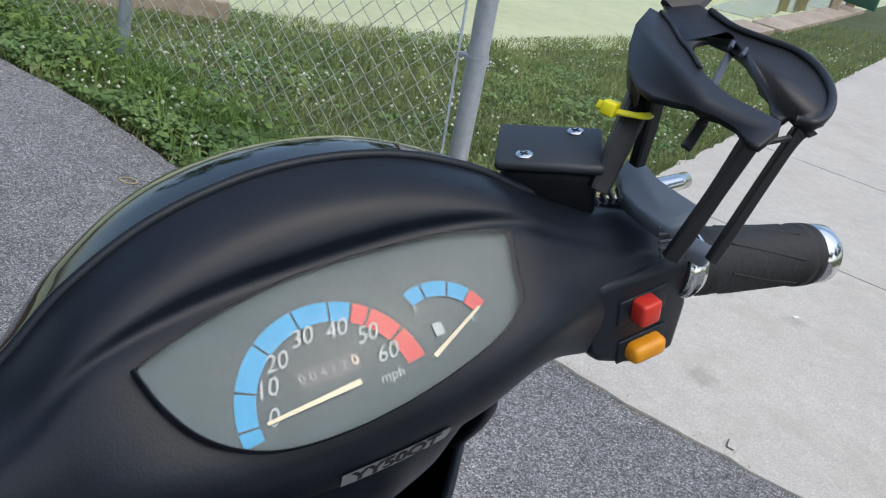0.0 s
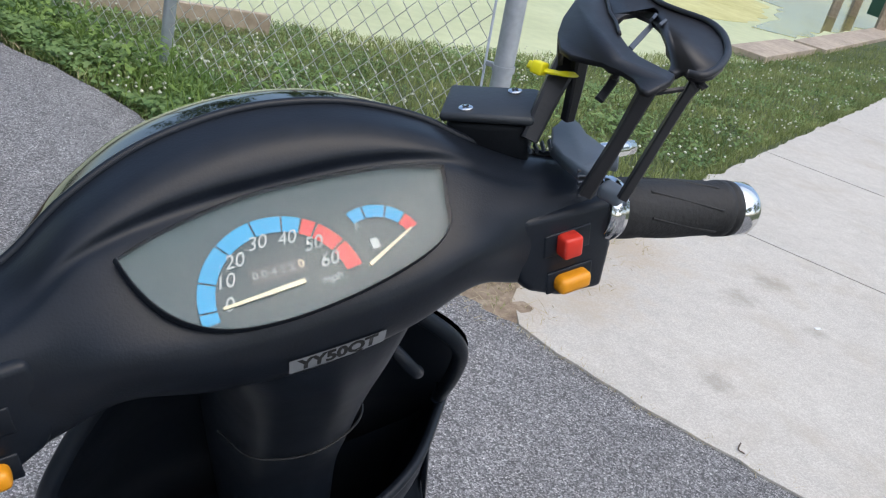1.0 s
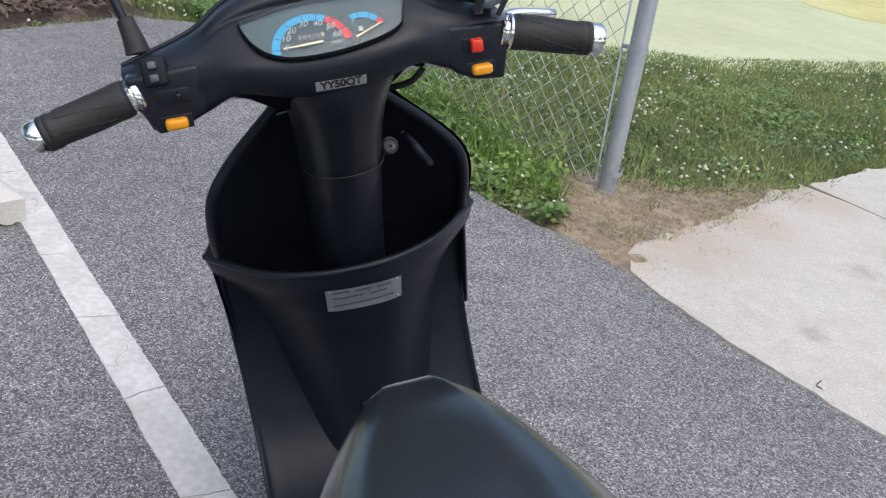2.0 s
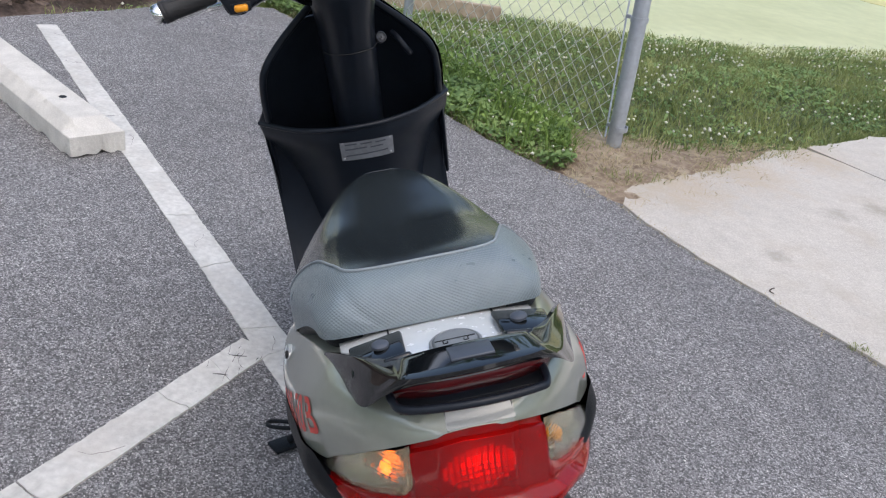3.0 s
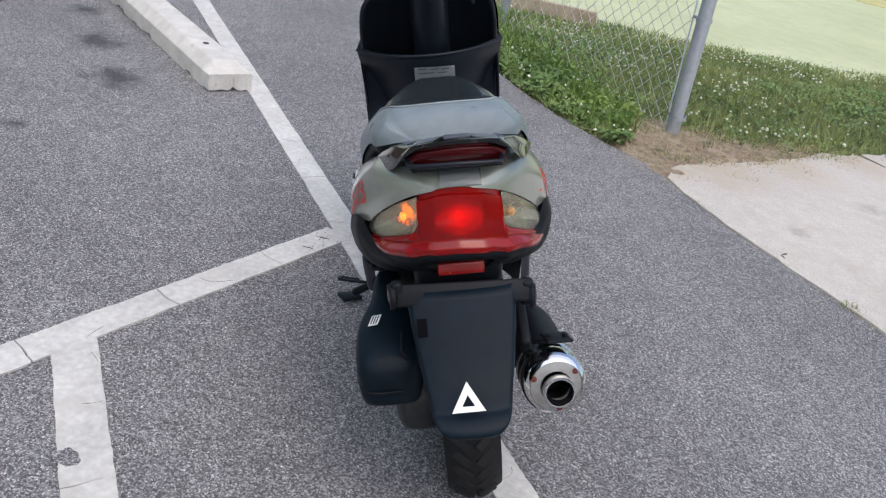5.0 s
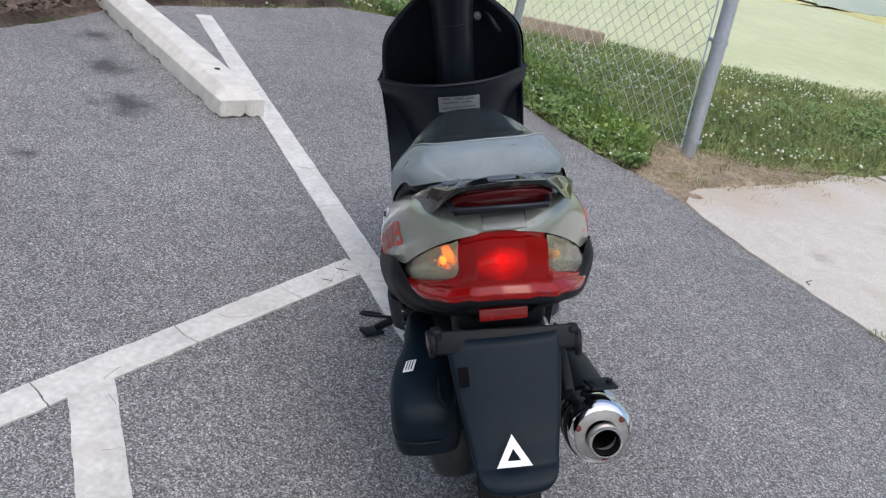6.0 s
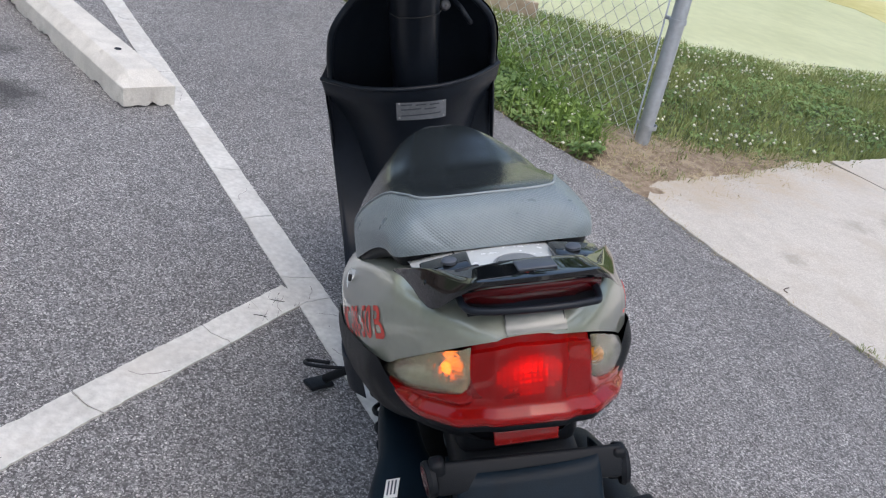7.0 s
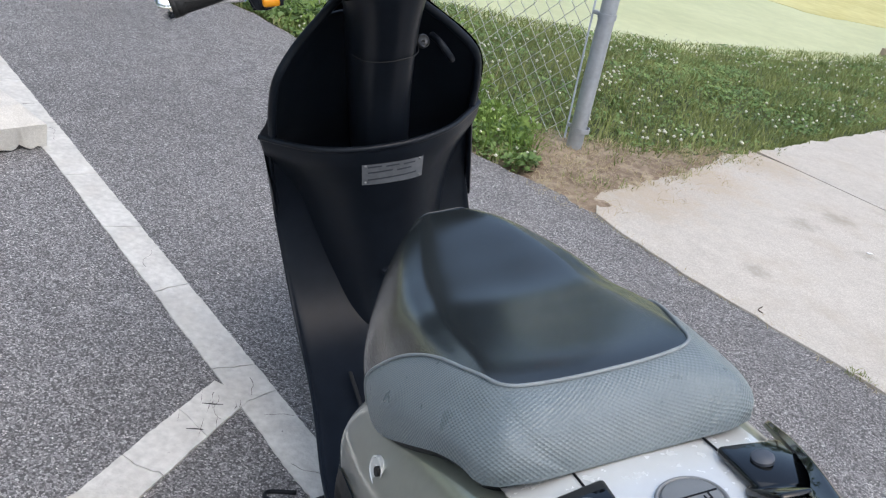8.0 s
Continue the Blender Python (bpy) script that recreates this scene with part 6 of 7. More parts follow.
# switches
def switch_box(s):
    """The angled block with the hand switches at one end of the cover."""
    o = -0.010
    out = [(0.128, 1.062), (0.133, 1.044), (0.141, 1.034), (0.165, 1.022), (0.199, 1.018), (0.204, 1.05), (0.201, 1.084), (0.135, 1.088)]
    bm = bmesh.new()
    if s < 0:
        out = [(x + 0.30 * max(0.0, x - 0.13) / 0.07 * (z - 1.045), z + 0.006) for x, z in out]
    a = [bm.verts.new((x * s + o, 0.3850, z)) for x, z in out]
    b = [bm.verts.new((x * s + o, 0.44, z)) for x, z in out]
    bm.faces.new(a)
    bm.faces.new(b[::-1])
    for i in range(len(out)):
        bm.faces.new((a[i], b[i], b[(i + 1) % len(out)], a[(i + 1) % len(out)]))
    bmesh.ops.bevel(bm, geom=list(bm.edges), offset=0.005, segments=3, affect="EDGES", profile=0.5)
    hb = part("switch_block", bm, PLASTIC, SC, "black switch block", True)
    pill = bmesh.new()
    box(pill, (0.024, 0.013, 0.012), (0.1705 * s + o, 0.3815, 1.036), (0, 0, 0), 0.004, 3)
    part("indicator_switch", pill, ORANGE, hb, "orange sliding switch", True)
    boxed("switch_slot", (0.034, 0.002, 0.016), (0.1705 * s + o, 0.3847, 1.0365), PLASTIC, hb, bevel=0.001)
    boxed("switch_slot", (0.034, 0.002, 0.016), (0.167 * s + o, 0.3847, 1.065), PLASTIC, hb, bevel=0.001)
    if s > 0:
        boxed("starter_button", (0.0135, 0.013, 0.0145), (0.1555, 0.3810, 1.065), RED, hb, bevel=0.002, label="red push button")
    else:
        boxed("horn_knob", (0.006, 0.010, 0.006), (-0.172, 0.3815, 1.066), PLASTIC, hb, bevel=0.002)
        boxed("rocker_switch", (0.026, 0.012, 0.031), (-0.190, 0.3918, 1.092), MATTE, hb, (-26, 0, 0), 0.003, "black rocker switch")
        for k in (-1, 1):
            boxed("rocker_key", (0.0095, 0.005, 0.0085), (-0.191, 0.3840 + 0.003 * k, 1.0945 + 0.006 * k), GREYPL, hb, (-26 - 8 * k, 0, 0), 0.002)


for s in (-1, 1):
    switch_box(s)
    a, b = Vector((0.200 * s - 0.010, 0.402, 1.070)), Vector((0.309 * s - 0.010, 0.386, 1.046))
    d = (b - a).normalized()
    L = (b - a).length
    turned("collar", [(0.020, 0.0), (0.0215, 0.002), (0.0215, 0.006), (0.0195, 0.008), (0.021, 0.010), (0.020, 0.013)], a, d, CHROME, SC, "chrome collar")
    gp = turned("grip", [(0.0185, 0.012), (0.0202, 0.018), (0.0202, 0.026), (0.0196, 0.03), (0.0198, L * 0.5), (0.0185, L - 0.02), (0.0196, L - 0.018), (0.0196, L - 0.013), (0.0186, L - 0.012), (0.0196, L - 0.011), (0.0192, L - 0.006), (0.018, L - 0.005)], a, d, RUBBER, SC, "black rubber hand grip")
    gp.modifiers.clear()
    turned("bar_end", [(0.0175, L - 0.008), (0.0188, L - 0.003), (0.0185, L + 0.006), (0.0160, L + 0.010), (0.001, L + 0.011)], a, d, CHROME, gp, "chrome bar end")
    q = d.to_track_quat("Z", "Y")
    for i in range(7):
        w = 2 * math.pi * i / 7 + 0.3
        pts = [(0.030 + 0.0005 * k, w + 0.16 * k) for k in range(4)]
        rod("grip_ridge", [a + d * (0.032 + (L - 0.056) * k / 5) + q @ Vector(((0.0196 - 0.0010 * k / 5) * math.cos(w + 0.13 * k), (0.0196 - 0.0010 * k / 5) * math.sin(w + 0.13 * k), 0)) for k in range(6)], 0.0009, RUBBER, gp, sides=5)
    rod("brake_lever", [a + Vector((0.0, 0.055, -0.012 - 0.015 * (1 - s))), a + Vector((0.04 * s, 0.072, -0.006 - 0.02 * (1 - s))), a + Vector((0.10 * s, 0.085, -0.018 - 0.02 * (1 - s)))], [0.008, 0.007, 0.006], CHROME, SC, "bright alloy brake lever")
# brake fluid tank on the right bar
tank = boxed("brake_fluid_tank", (0.052, 0.042, 0.034), (0.143, 0.455, 1.112), MATTE, SC, (0, 0, -38), 0.006, "black brake fluid tank", 3)
boxed("tank_lid", (0.058, 0.047, 0.006), (0.143, 0.455, 1.1315), LID_PL, tank, (0, 0, -38), 0.0025)
for p in ((0.123, 0.4515, 1.1345), (0.163, 0.4585, 1.1345)):
    sc = turned("screw", [(0.0046, 0.0), (0.0046, 0.0010), (0.0040, 0.0014), (0.0005, 0.0014)], p, (0, 0, 1), CHROME, tank, "", 16)
    for r in (20, 110):
        boxed("screw_slot", (0.005, 0.0009, 0.0004), (p[0], p[1], p[2] + 0.0015), RUBBER, sc, (0, 0, r), 0)
# phone holder clamped over the right bar
holder = tagged(new("phone_holder"), "broken black plastic phone holder tied on with yellow cable tie", "phone holder")
holder.matrix_basis = scooter.matrix_basis.copy()
HP = mat("holder_plastic", (0.010, 0.010, 0.013), 0.45, vary=0.2, scale=50, bump=0.05, bump_scale=500)


def bar(name, pts, w, t, face, material=HP, label="", parent=None):
    """A flat strip along a line: w wide, t thick, its broad side towards face."""
    p = crom(pts, max(8, 6 * len(pts))) if len(pts) > 2 else np.linspace(pts[0], pts[1], 4)
    verts = []
    fv = Vector(face).normalized()
    for i, c in enumerate(p):
        d = Vector(p[min(i + 1, len(p) - 1)] - p[max(i - 1, 0)]).normalized()
        s = d.cross(fv).normalized()
        n = s.cross(d).normalized()
        ww = np.interp(i / (len(p) - 1), np.linspace(0, 1, len(w)), w) if isinstance(w, (list, tuple)) else w
        for a, b in ((-0.5, -0.35), (-0.35, -0.5), (0.35, -0.5), (0.5, -0.35), (0.5, 0.35), (0.35, 0.5), (-0.35, 0.5), (-0.5, 0.35)):
            verts.append(Vector(c) + s * ww * a + n * t * b)
    k = len(p)
    return obj(name, verts, grid_faces(k, 8, True) + [tuple(range(8)), tuple(range((k - 1) * 8, k * 8))], material, parent or holder, label)


BACK = (0.1, -0.62, 0.78)


def plate(name, outline, z0, z1, bevel, material=HP, label=""):
    """A moulded plate cut to an outline, its edges rounded."""
    bm = bmesh.new()
    low, high = [bm.verts.new((x, y, z0)) for x, y in outline], [bm.verts.new((x, y, z1)) for x, y in outline]
    n = len(outline)
    top = bm.faces.new(high)
    bm.faces.new(low[::-1])
    for i in range(n):
        bm.faces.new((low[i], low[(i + 1) % n], high[(i + 1) % n], high[i]))
    bmesh.ops.bevel(bm, geom=list(top.edges), offset=bevel, segments=3, affect="EDGES", profile=0.5)
    return part(name, bm, material, holder, label, True)


# cradle: a cup and jaw on one side, a curved band on the other, round an open middle
CUP = [(0.2575, 0.5097), (0.2299, 0.4914), (0.2024, 0.466), (0.183, 0.4439), (0.1698, 0.4229), (0.1681, 0.4095), (0.1729, 0.3988), (0.1773, 0.3908), (0.1753, 0.3832), (0.1785, 0.3747), (0.1776, 0.3635), (0.1706, 0.3513), (0.1721, 0.3453), (0.1917, 0.3513), (0.2, 0.3572), (0.2005, 0.3639), (0.1983, 0.374), (0.2, 0.3881), (0.2033, 0.4037), (0.2128, 0.4218), (0.2253, 0.4419), (0.2329, 0.4572), (0.2461, 0.4779), (0.2563, 0.4983)]
BAND = [(0.2479, 0.4796), (0.2342, 0.4579), (0.2275, 0.444), (0.2402, 0.4521), (0.2493, 0.4516), (0.249, 0.4364), (0.2427, 0.4192), (0.2308, 0.4006), (0.2215, 0.3896), (0.2166, 0.3791), (0.2074, 0.3696), (0.2012, 0.3647), (0.2013, 0.3582), (0.2093, 0.3604), (0.2066, 0.3536), (0.2104, 0.3477), (0.2187, 0.3481), (0.2329, 0.3553), (0.2493, 0.3683), (0.2663, 0.3899), (0.2753, 0.4121), (0.2743, 0.4349), (0.2745, 0.4562), (0.2835, 0.4829), (0.2901, 0.5063), (0.269, 0.5093)]
plate("cup_and_jaw", CUP, 1.1705, 1.1740, 0.0012)
plate("band", BAND, 1.1700, 1.1735, 0.0012)
plate("cup_wall", CUP[:5] + [(x + 0.004, y + 0.001) for x, y in CUP[4::-1]], 1.162, 1.1725, 0.001)
rod("rim_bead", [(x - 0.001, y, 1.1745) for x, y in BAND[14:24]], 0.0022, HP, holder, sides=8, n=50)
rod("cup_ridge", [(x, y, 1.1745) for x, y in CUP[-1:-6:-1]], 0.0012, HP, holder, sides=8, n=24)
bar("arm", [(0.1831, 0.3586, 1.168), (0.1712, 0.3633, 1.14), (0.154, 0.3684, 1.106)], [0.0095, 0.0075, 0.0085], 0.006, BACK)
bar("arm", [(0.2179, 0.3549, 1.168), (0.2101, 0.3578, 1.158), (0.1768, 0.3621, 1.1)], [0.011, 0.0058, 0.0058], 0.006, BACK)
bar("arm", [(0.1948, 0.4393, 1.166), (0.1696, 0.4272, 1.146), (0.1496, 0.4208, 1.12)], [0.017, 0.013, 0.0105], 0.007, BACK)
bar("arm", [(0.1889, 0.4268, 1.164), (0.1864, 0.427, 1.145), (0.1843, 0.4298, 1.122)], [0.010, 0.009, 0.0075], 0.007, BACK)
bar("top_arm", [(0.2707, 0.5029, 1.17), (0.2945, 0.5068, 1.178), (0.3255, 0.5195, 1.186)], [0.020, 0.021, 0.020], 0.006, (0, -0.6, 0.8))
bar("strut", [(0.2567, 0.4403, 1.17), (0.2133, 0.412, 1.168)], 0.0036, 0.003, BACK, GREYPL)
bar("strut_lug", [(0.2556, 0.4399, 1.174), (0.2473, 0.434, 1.174)], 0.0022, 0.003, BACK, GREYPL)
bar("strut_lug", [(0.2534, 0.4283, 1.174), (0.2438, 0.4227, 1.174)], 0.0022, 0.003, BACK, GREYPL)
bar("cross_link", [(0.186, 0.3567, 1.166), (0.2034, 0.3533, 1.166)], 0.0022, 0.003, BACK)
bar("peg", [(0.1872, 0.3899, 1.168), (0.1872, 0.393, 1.16), (0.1758, 0.3898, 1.152)], 0.0052, 0.004, BACK)
# clamp
plate("clamp", [(0.1809, 0.4409), (0.1944, 0.445), (0.2004, 0.4493), (0.2019, 0.4452), (0.1965, 0.4359), (0.1935, 0.4211), (0.1924, 0.4045), (0.1902, 0.3955), (0.1934, 0.3875), (0.1898, 0.3851), (0.1862, 0.3893), (0.1746, 0.3791), (0.1657, 0.3815), (0.1638, 0.3876), (0.1649, 0.4051), (0.1676, 0.4226)], 1.104, 1.1135, 0.002, CLAMP_PL, "blue-grey plastic bar clamp")
boxed("clamp_foot", (0.012, 0.016, 0.010), (0.1814, 0.3761, 1.096), CLAMP_PL, holder, (10, 0, 20), 0.003)
for k in range(5):
    a, b = Vector((0.1632, 0.3881, 1.11)).lerp(Vector((0.1552, 0.3761, 1.102)), k / 4), Vector((0.1699, 0.3852, 1.11)).lerp(Vector((0.1637, 0.3738, 1.102)), k / 4)
    bar("ratchet_tooth", [a, b], 0.0016, 0.003, BACK, GREYPL)
for k in range(4):
    a, b = Vector((0.1694, 0.4273, 1.112)).lerp(Vector((0.153, 0.4276, 1.112)), k / 3), Vector((0.1655, 0.4196, 1.11)).lerp(Vector((0.1526, 0.422, 1.11)), k / 3)
    bar("ratchet_tooth", [a, b], 0.0016, 0.003, BACK, GREYPL)
tie = bar("cable_tie", [(0.1644, 0.4321, 1.158), (0.1684, 0.4248, 1.158), (0.174, 0.4182, 1.158), (0.1922, 0.4298, 1.15)], 0.0036, 0.0016, BACK, YELLOW, "yellow nylon cable tie")
boxed("tie_head", (0.010, 0.008, 0.008), (0.1634, 0.4334, 1.159), YELLOW, tie, (10, 20, 30), 0.0014)
boxed("tie_tail", (0.005, 0.006, 0.005), (0.1605, 0.4359, 1.16), YELLOW, tie, (0, 40, 10), 0.001)
# mirror on the left
boot = rod("mirror_boot", [(-0.206, 0.440, 1.100), (-0.2065, 0.443, 1.108), (-0.209, 0.449, 1.122), (-0.2115, 0.455, 1.134)], [0.0135, 0.0125, 0.0105, 0.0095], RUBBER, SC, "rubber boot of the mirror stem")
rod("mirror_stem", [(-0.212, 0.456, 1.13), (-0.224, 0.472, 1.165), (-0.257, 0.49, 1.185), (-0.30, 0.50, 1.205)], 0.0055, PLASTIC, SC, "black mirror stem")
mh = loft("mirror_head", [[(-0.345 + a * 0.055 * k, 0.505 + y, 1.235 + b * 0.04 * k) for a, b in ((-1, 0.3), (-0.7, 0.9), (0.5, 1), (1, 0.4), (0.9, -0.6), (0.2, -1), (-0.8, -0.7))] for y, k in ((-0.012, 0.96), (0.0, 1.0), (0.012, 0.9), (0.022, 0.5))], 12, 28, PLASTIC, SC, "black mirror housing", True, True)
obj("mirror_glass", [(-0.345 + a * 0.05, 0.4925, 1.235 + b * 0.036) for a, b in ((-1, 0.3), (-0.7, 0.9), (0.5, 1), (1, 0.4), (0.9, -0.6), (0.2, -1), (-0.8, -0.7))], [tuple(range(7))], CHROME, mh, "mirror glass")
# control cable under the cover
rod("cable", [(0.10, 0.42, 1.035), (0.085, 0.43, 1.018), (0.055, 0.46, 1.005), (0.03, 0.52, 0.99)], 0.004, RUBBER, SC)

# red lettering on the fairing
skin = BVHTree.FromObject(fairing, bpy.context.evaluated_depsgraph_get())
for s in (-1, 1):
    xa = Vector((0.03, -0.236, 0.158)) if s < 0 else Vector((-0.03, 0.236, -0.158))
    xa.normalize()
    za = Vector((s * 1.0, -0.12, 0.30))
    za = (za - xa * za.dot(xa)).normalized()
    ya = za.cross(xa)
    m = Matrix((( xa.x, ya.x, za.x, 0.187 * s), (xa.y, ya.y, za.y, -0.280 if s < 0 else -0.258), (xa.z, ya.z, za.z, 0.679 if s < 0 else 0.664), (0, 0, 0, 1)))
    words("red_lettering", "MC-08-50B", 0.060, m, REDPRINT, fairing, "red painted lettering", 0.0, 0.0, skin, 0.0008)
    if s < 0:
        hole = turned("vent_hole", [(0.0165, -0.004), (0.0165, 0.0012), (0.0145, 0.0016), (0.0135, 0.0006), (0.001, 0.0004)], (0.1925 * s, -0.166, 0.683), (s, -0.1, 0.35), SILVER, fairing, "pale recessed plug")
        # dark disc laid on the plug paints the shade inside its recess
        turned("vent_shadow", [(0.0055, -0.003), (0.0055, 0.0013), (0.001, 0.0015)], (0.1930 * s, -0.1735, 0.690), (s, -0.1, 0.35), RUBBER, hole)

# ---- plants ----
rng = np.random.default_rng(7)


def inside(px, py, outline):
    ins = np.zeros(np.shape(px), bool)
    for (ax, ay), (bx, by) in zip(outline, list(outline[1:]) + [outline[0]]):
        ins ^= ((ay > py) != (by > py)) & (px < (bx - ax) * (py - ay) / (by - ay + 1e-12) + ax)
    return ins


WALK = [(0.1, 2.38)] + LAWN_EDGE + [(14, 18), (9, -2.5)] + PATH_EDGE[::-1]
BARE = [(-0.75, 2.78), (-0.25, 2.55), (0.05, 2.42), (0.22, 2.5), (0.5, 2.95), (0.75, 3.75), (0.66, 3.8), (0.35, 3.35), (0.1, 3.22), (-0.25, 3.0)]
BED = [(-2.62, -0.5), (-2.92, 1.21), (-3.06, 1.62), (-3.1, 2.0), (-2.92, 2.78), (-2.86, 3.4), (-2.95, 3.75), (-4.2, 3.5), (-6.5, 2.6), (-6.5, -0.5)]


def scatter(count, x0, x1, y0, y1, keep):
    """Random places in a rectangle that keep(x, y) accepts as odds."""
    px, py = rng.uniform(x0, x1, count), rng.uniform(y0, y1, count)
    ok = rng.random(count) < keep(px, py)
    return px[ok], py[ok]


def lawn(px, py):
    d = away(px, py, POND_EDGE)
    ok = (d > 0.03) & ~inside(px, py, lot) & ~inside(px, py, WALK) & ~inside(px, py, BED)
    near = np.clip(1.25 - np.hypot(px, py - 1.0) / 14, 0.12, 1)
    return np.where(ok, near * np.where(inside(px, py, BARE), 0.07, 1.0), 0.0)


def clumpy(px, py, scale, seed):
    return np.array([0.5 + 0.5 * noise.noise(Vector((a * scale, b * scale, seed))) for a, b in zip(px, py)])


def sheet(name, verts, faces, sizes, material, label, category):
    """Many small leaves as one mesh."""
    me = bpy.data.meshes.new(name)
    me.vertices.add(len(verts))
    me.vertices.foreach_set("co", np.asarray(verts, np.float32).reshape(-1))
    me.loops.add(faces.size)
    me.loops.foreach_set("vertex_index", faces.reshape(-1).astype(np.int32))
    k = faces.shape[1]
    me.polygons.add(len(faces))
    me.polygons.foreach_set("loop_start", np.arange(0, faces.size, k, dtype=np.int32))
    me.polygons.foreach_set("loop_total", np.full(len(faces), k, np.int32))
    me.update(calc_edges=True)
    me.validate()
    return tagged(finish(name, me, material), label, category, kind="stuff")


def blades(name, px, py, height, width, bend, material, label, category, base=None, flat=0.0):
    """Tapering grass blades, each bowed to its own side."""
    n = len(px)
    z = (ground_z(px, py) - 0.012) if base is None else base
    a, b = rng.uniform(0, 2 * np.pi, n), rng.uniform(0, 2 * np.pi, n)
    h, w = height * rng.uniform(0.55, 1.3, n), width * rng.uniform(0.7, 1.3, n)
    lean = bend * rng.uniform(0.2, 1.3, n) * h
    up = 1 - flat
    sx, sy, lx, ly = np.cos(a) * w / 2, np.sin(a) * w / 2, np.cos(b) * lean, np.sin(b) * lean
    rows = [np.stack([px - sx, py - sy, z], -1), np.stack([px + sx, py + sy, z], -1),
            np.stack([px - sx * 0.8 + lx * 0.35, py - sy * 0.8 + ly * 0.35, z + h * 0.6 * up], -1), np.stack([px + sx * 0.8 + lx * 0.35, py + sy * 0.8 + ly * 0.35, z + h * 0.6 * up], -1),
            np.stack([px + lx, py + ly, z + h * up], -1)]
    v = np.stack(rows, 1).reshape(-1, 3)
    i = np.arange(n)[:, None] * 5
    f = np.concatenate([i + np.array([[0, 1, 3]]), i + np.array([[0, 3, 2]]), i + np.array([[2, 3, 4]])])
    return sheet(name, v, f, 3, material, label, category)


def leaves(name, px, py, z, size, tilt, material, label, category, slim=1.0):
    """Small four-cornered leaves held at all angles."""
    n = len(px)
    a, t, r = rng.uniform(0, 2 * np.pi, n), rng.normal(0, tilt, n), rng.normal(0, tilt, n)
    s = size * rng.uniform(0.6, 1.35, n)
    dx, dy = np.cos(a), np.sin(a)
    v = []
    for u, w in ((-0.5, 0), (0.05, 0.42 * slim), (0.5, 0), (0.05, -0.42 * slim)):
        v.append(np.stack([px + s * (dx * u - dy * w), py + s * (dy * u + dx * w), z + s * (u * np.sin(t) + w * np.sin(r))], -1))
    v = np.stack(v, 1).reshape(-1, 3)
    f = np.arange(n)[:, None] * 4 + np.array([[0, 1, 2, 3]])
    return sheet(name, v, f, 4, material, label, category)


qx, qy = scatter(330000, -5.5, 7.0, 2.3, 15.0, lambda x, y: lawn(x, y))
tuft = clumpy(qx, qy, 2.4, 41.0) * 0.55 + clumpy(qx, qy, 9.0, 43.0) * 0.45
blades("lawn_grass", qx, qy, 0.014 + 0.078 * np.clip(tuft * 1.7 - 0.35, 0.05, 1.2), 0.006, 0.8, GRASS, "short uneven green lawn grass", "grass")
qx, qy = scatter(300000, -5.0, 4.5, 2.4, 11.0, lambda x, y: lawn(x, y) * np.where(lawn(x, y) > 0.1, 1, 0))
cl = clumpy(qx, qy, 1.3, 3.0)
cl = cl * 0.6 + clumpy(qx, qy, 4.5, 13.0) * 0.4
ok = rng.random(len(qx)) < np.clip(3.2 * (cl - 0.40), 0.04, 1.0)
qx, qy, cl = qx[ok], qy[ok], cl[ok]
leaves("clover", qx, qy, ground_z(qx, qy) + rng.uniform(0.0, 1.0, len(qx)) * (0.012 + 0.10 * np.clip(cl - 0.38, 0, 0.4)), 0.021, 0.35, CLOVER, "low clover leaves among the grass", "clover", 1.1)

# withered patches in the lawn
qx, qy = scatter(60000, -4.5, 5.0, 2.5, 12.0, lambda x, y: lawn(x, y))
cl = clumpy(qx, qy, 2.1, 31.0)
ok = rng.random(len(qx)) < np.clip((cl - 0.52) * 1.6, 0.03, 0.6)
qx, qy = qx[ok], qy[ok]
blades("withered_grass", qx, qy, 0.055, 0.004, 0.9, STRAW, "withered yellow blades among the lawn", "dry grass")

MAT = [(-2.9, 3.80), (-2.5, 3.62), (-2.28, 3.54), (-1.97, 3.43), (-1.64, 3.29), (-1.31, 3.10), (-0.98, 2.88), (-0.67, 2.70), (-0.3, 2.52), (-0.05, 2.47), (-0.03, 2.60), (-0.14, 2.80), (-0.28, 3.12), (-1.62, 3.90), (-2.95, 4.55)]
# clover blossoms: small ragged white balls
qx, qy = scatter(52000, -4.5, 6.0, 2.5, 12.0, lambda x, y: lawn(x, y))
cl = clumpy(qx, qy, 1.1, 8.0) * 0.6 + clumpy(qx, qy, 3.5, 2.0) * 0.4
ok = rng.random(len(qx)) < np.clip((cl - 0.42) * 0.9, 0.008, 1)
qx, qy = qx[ok], qy[ok]
vx, vy = scatter(420, -2.6, 0.0, 2.45, 4.0, lambda x, y: inside(x, y, MAT) * 1.0)
qx, qy = np.concatenate([qx, vx]), np.concatenate([qy, vy])
bv, bf = [], []
for x, y, z in zip(qx, qy, ground_z(qx, qy)):
    r = rng.uniform(0.0065, 0.0115)
    h = z + rng.uniform(0.035, 0.075)
    k = len(bv)
    w0 = rng.uniform(0, 6)
    bv += [(x, y, h + r)] + [(x + r * math.cos(w0 + 1.257 * i), y + r * math.sin(w0 + 1.257 * i), h + r * rng.uniform(-0.1, 0.35)) for i in range(5)] + [(x, y, h - r * 0.7)]
    for i in range(5):
        bf += [(k, k + 1 + i, k + 1 + (i + 1) % 5), (k + 6, k + 1 + (i + 1) % 5, k + 1 + i)]
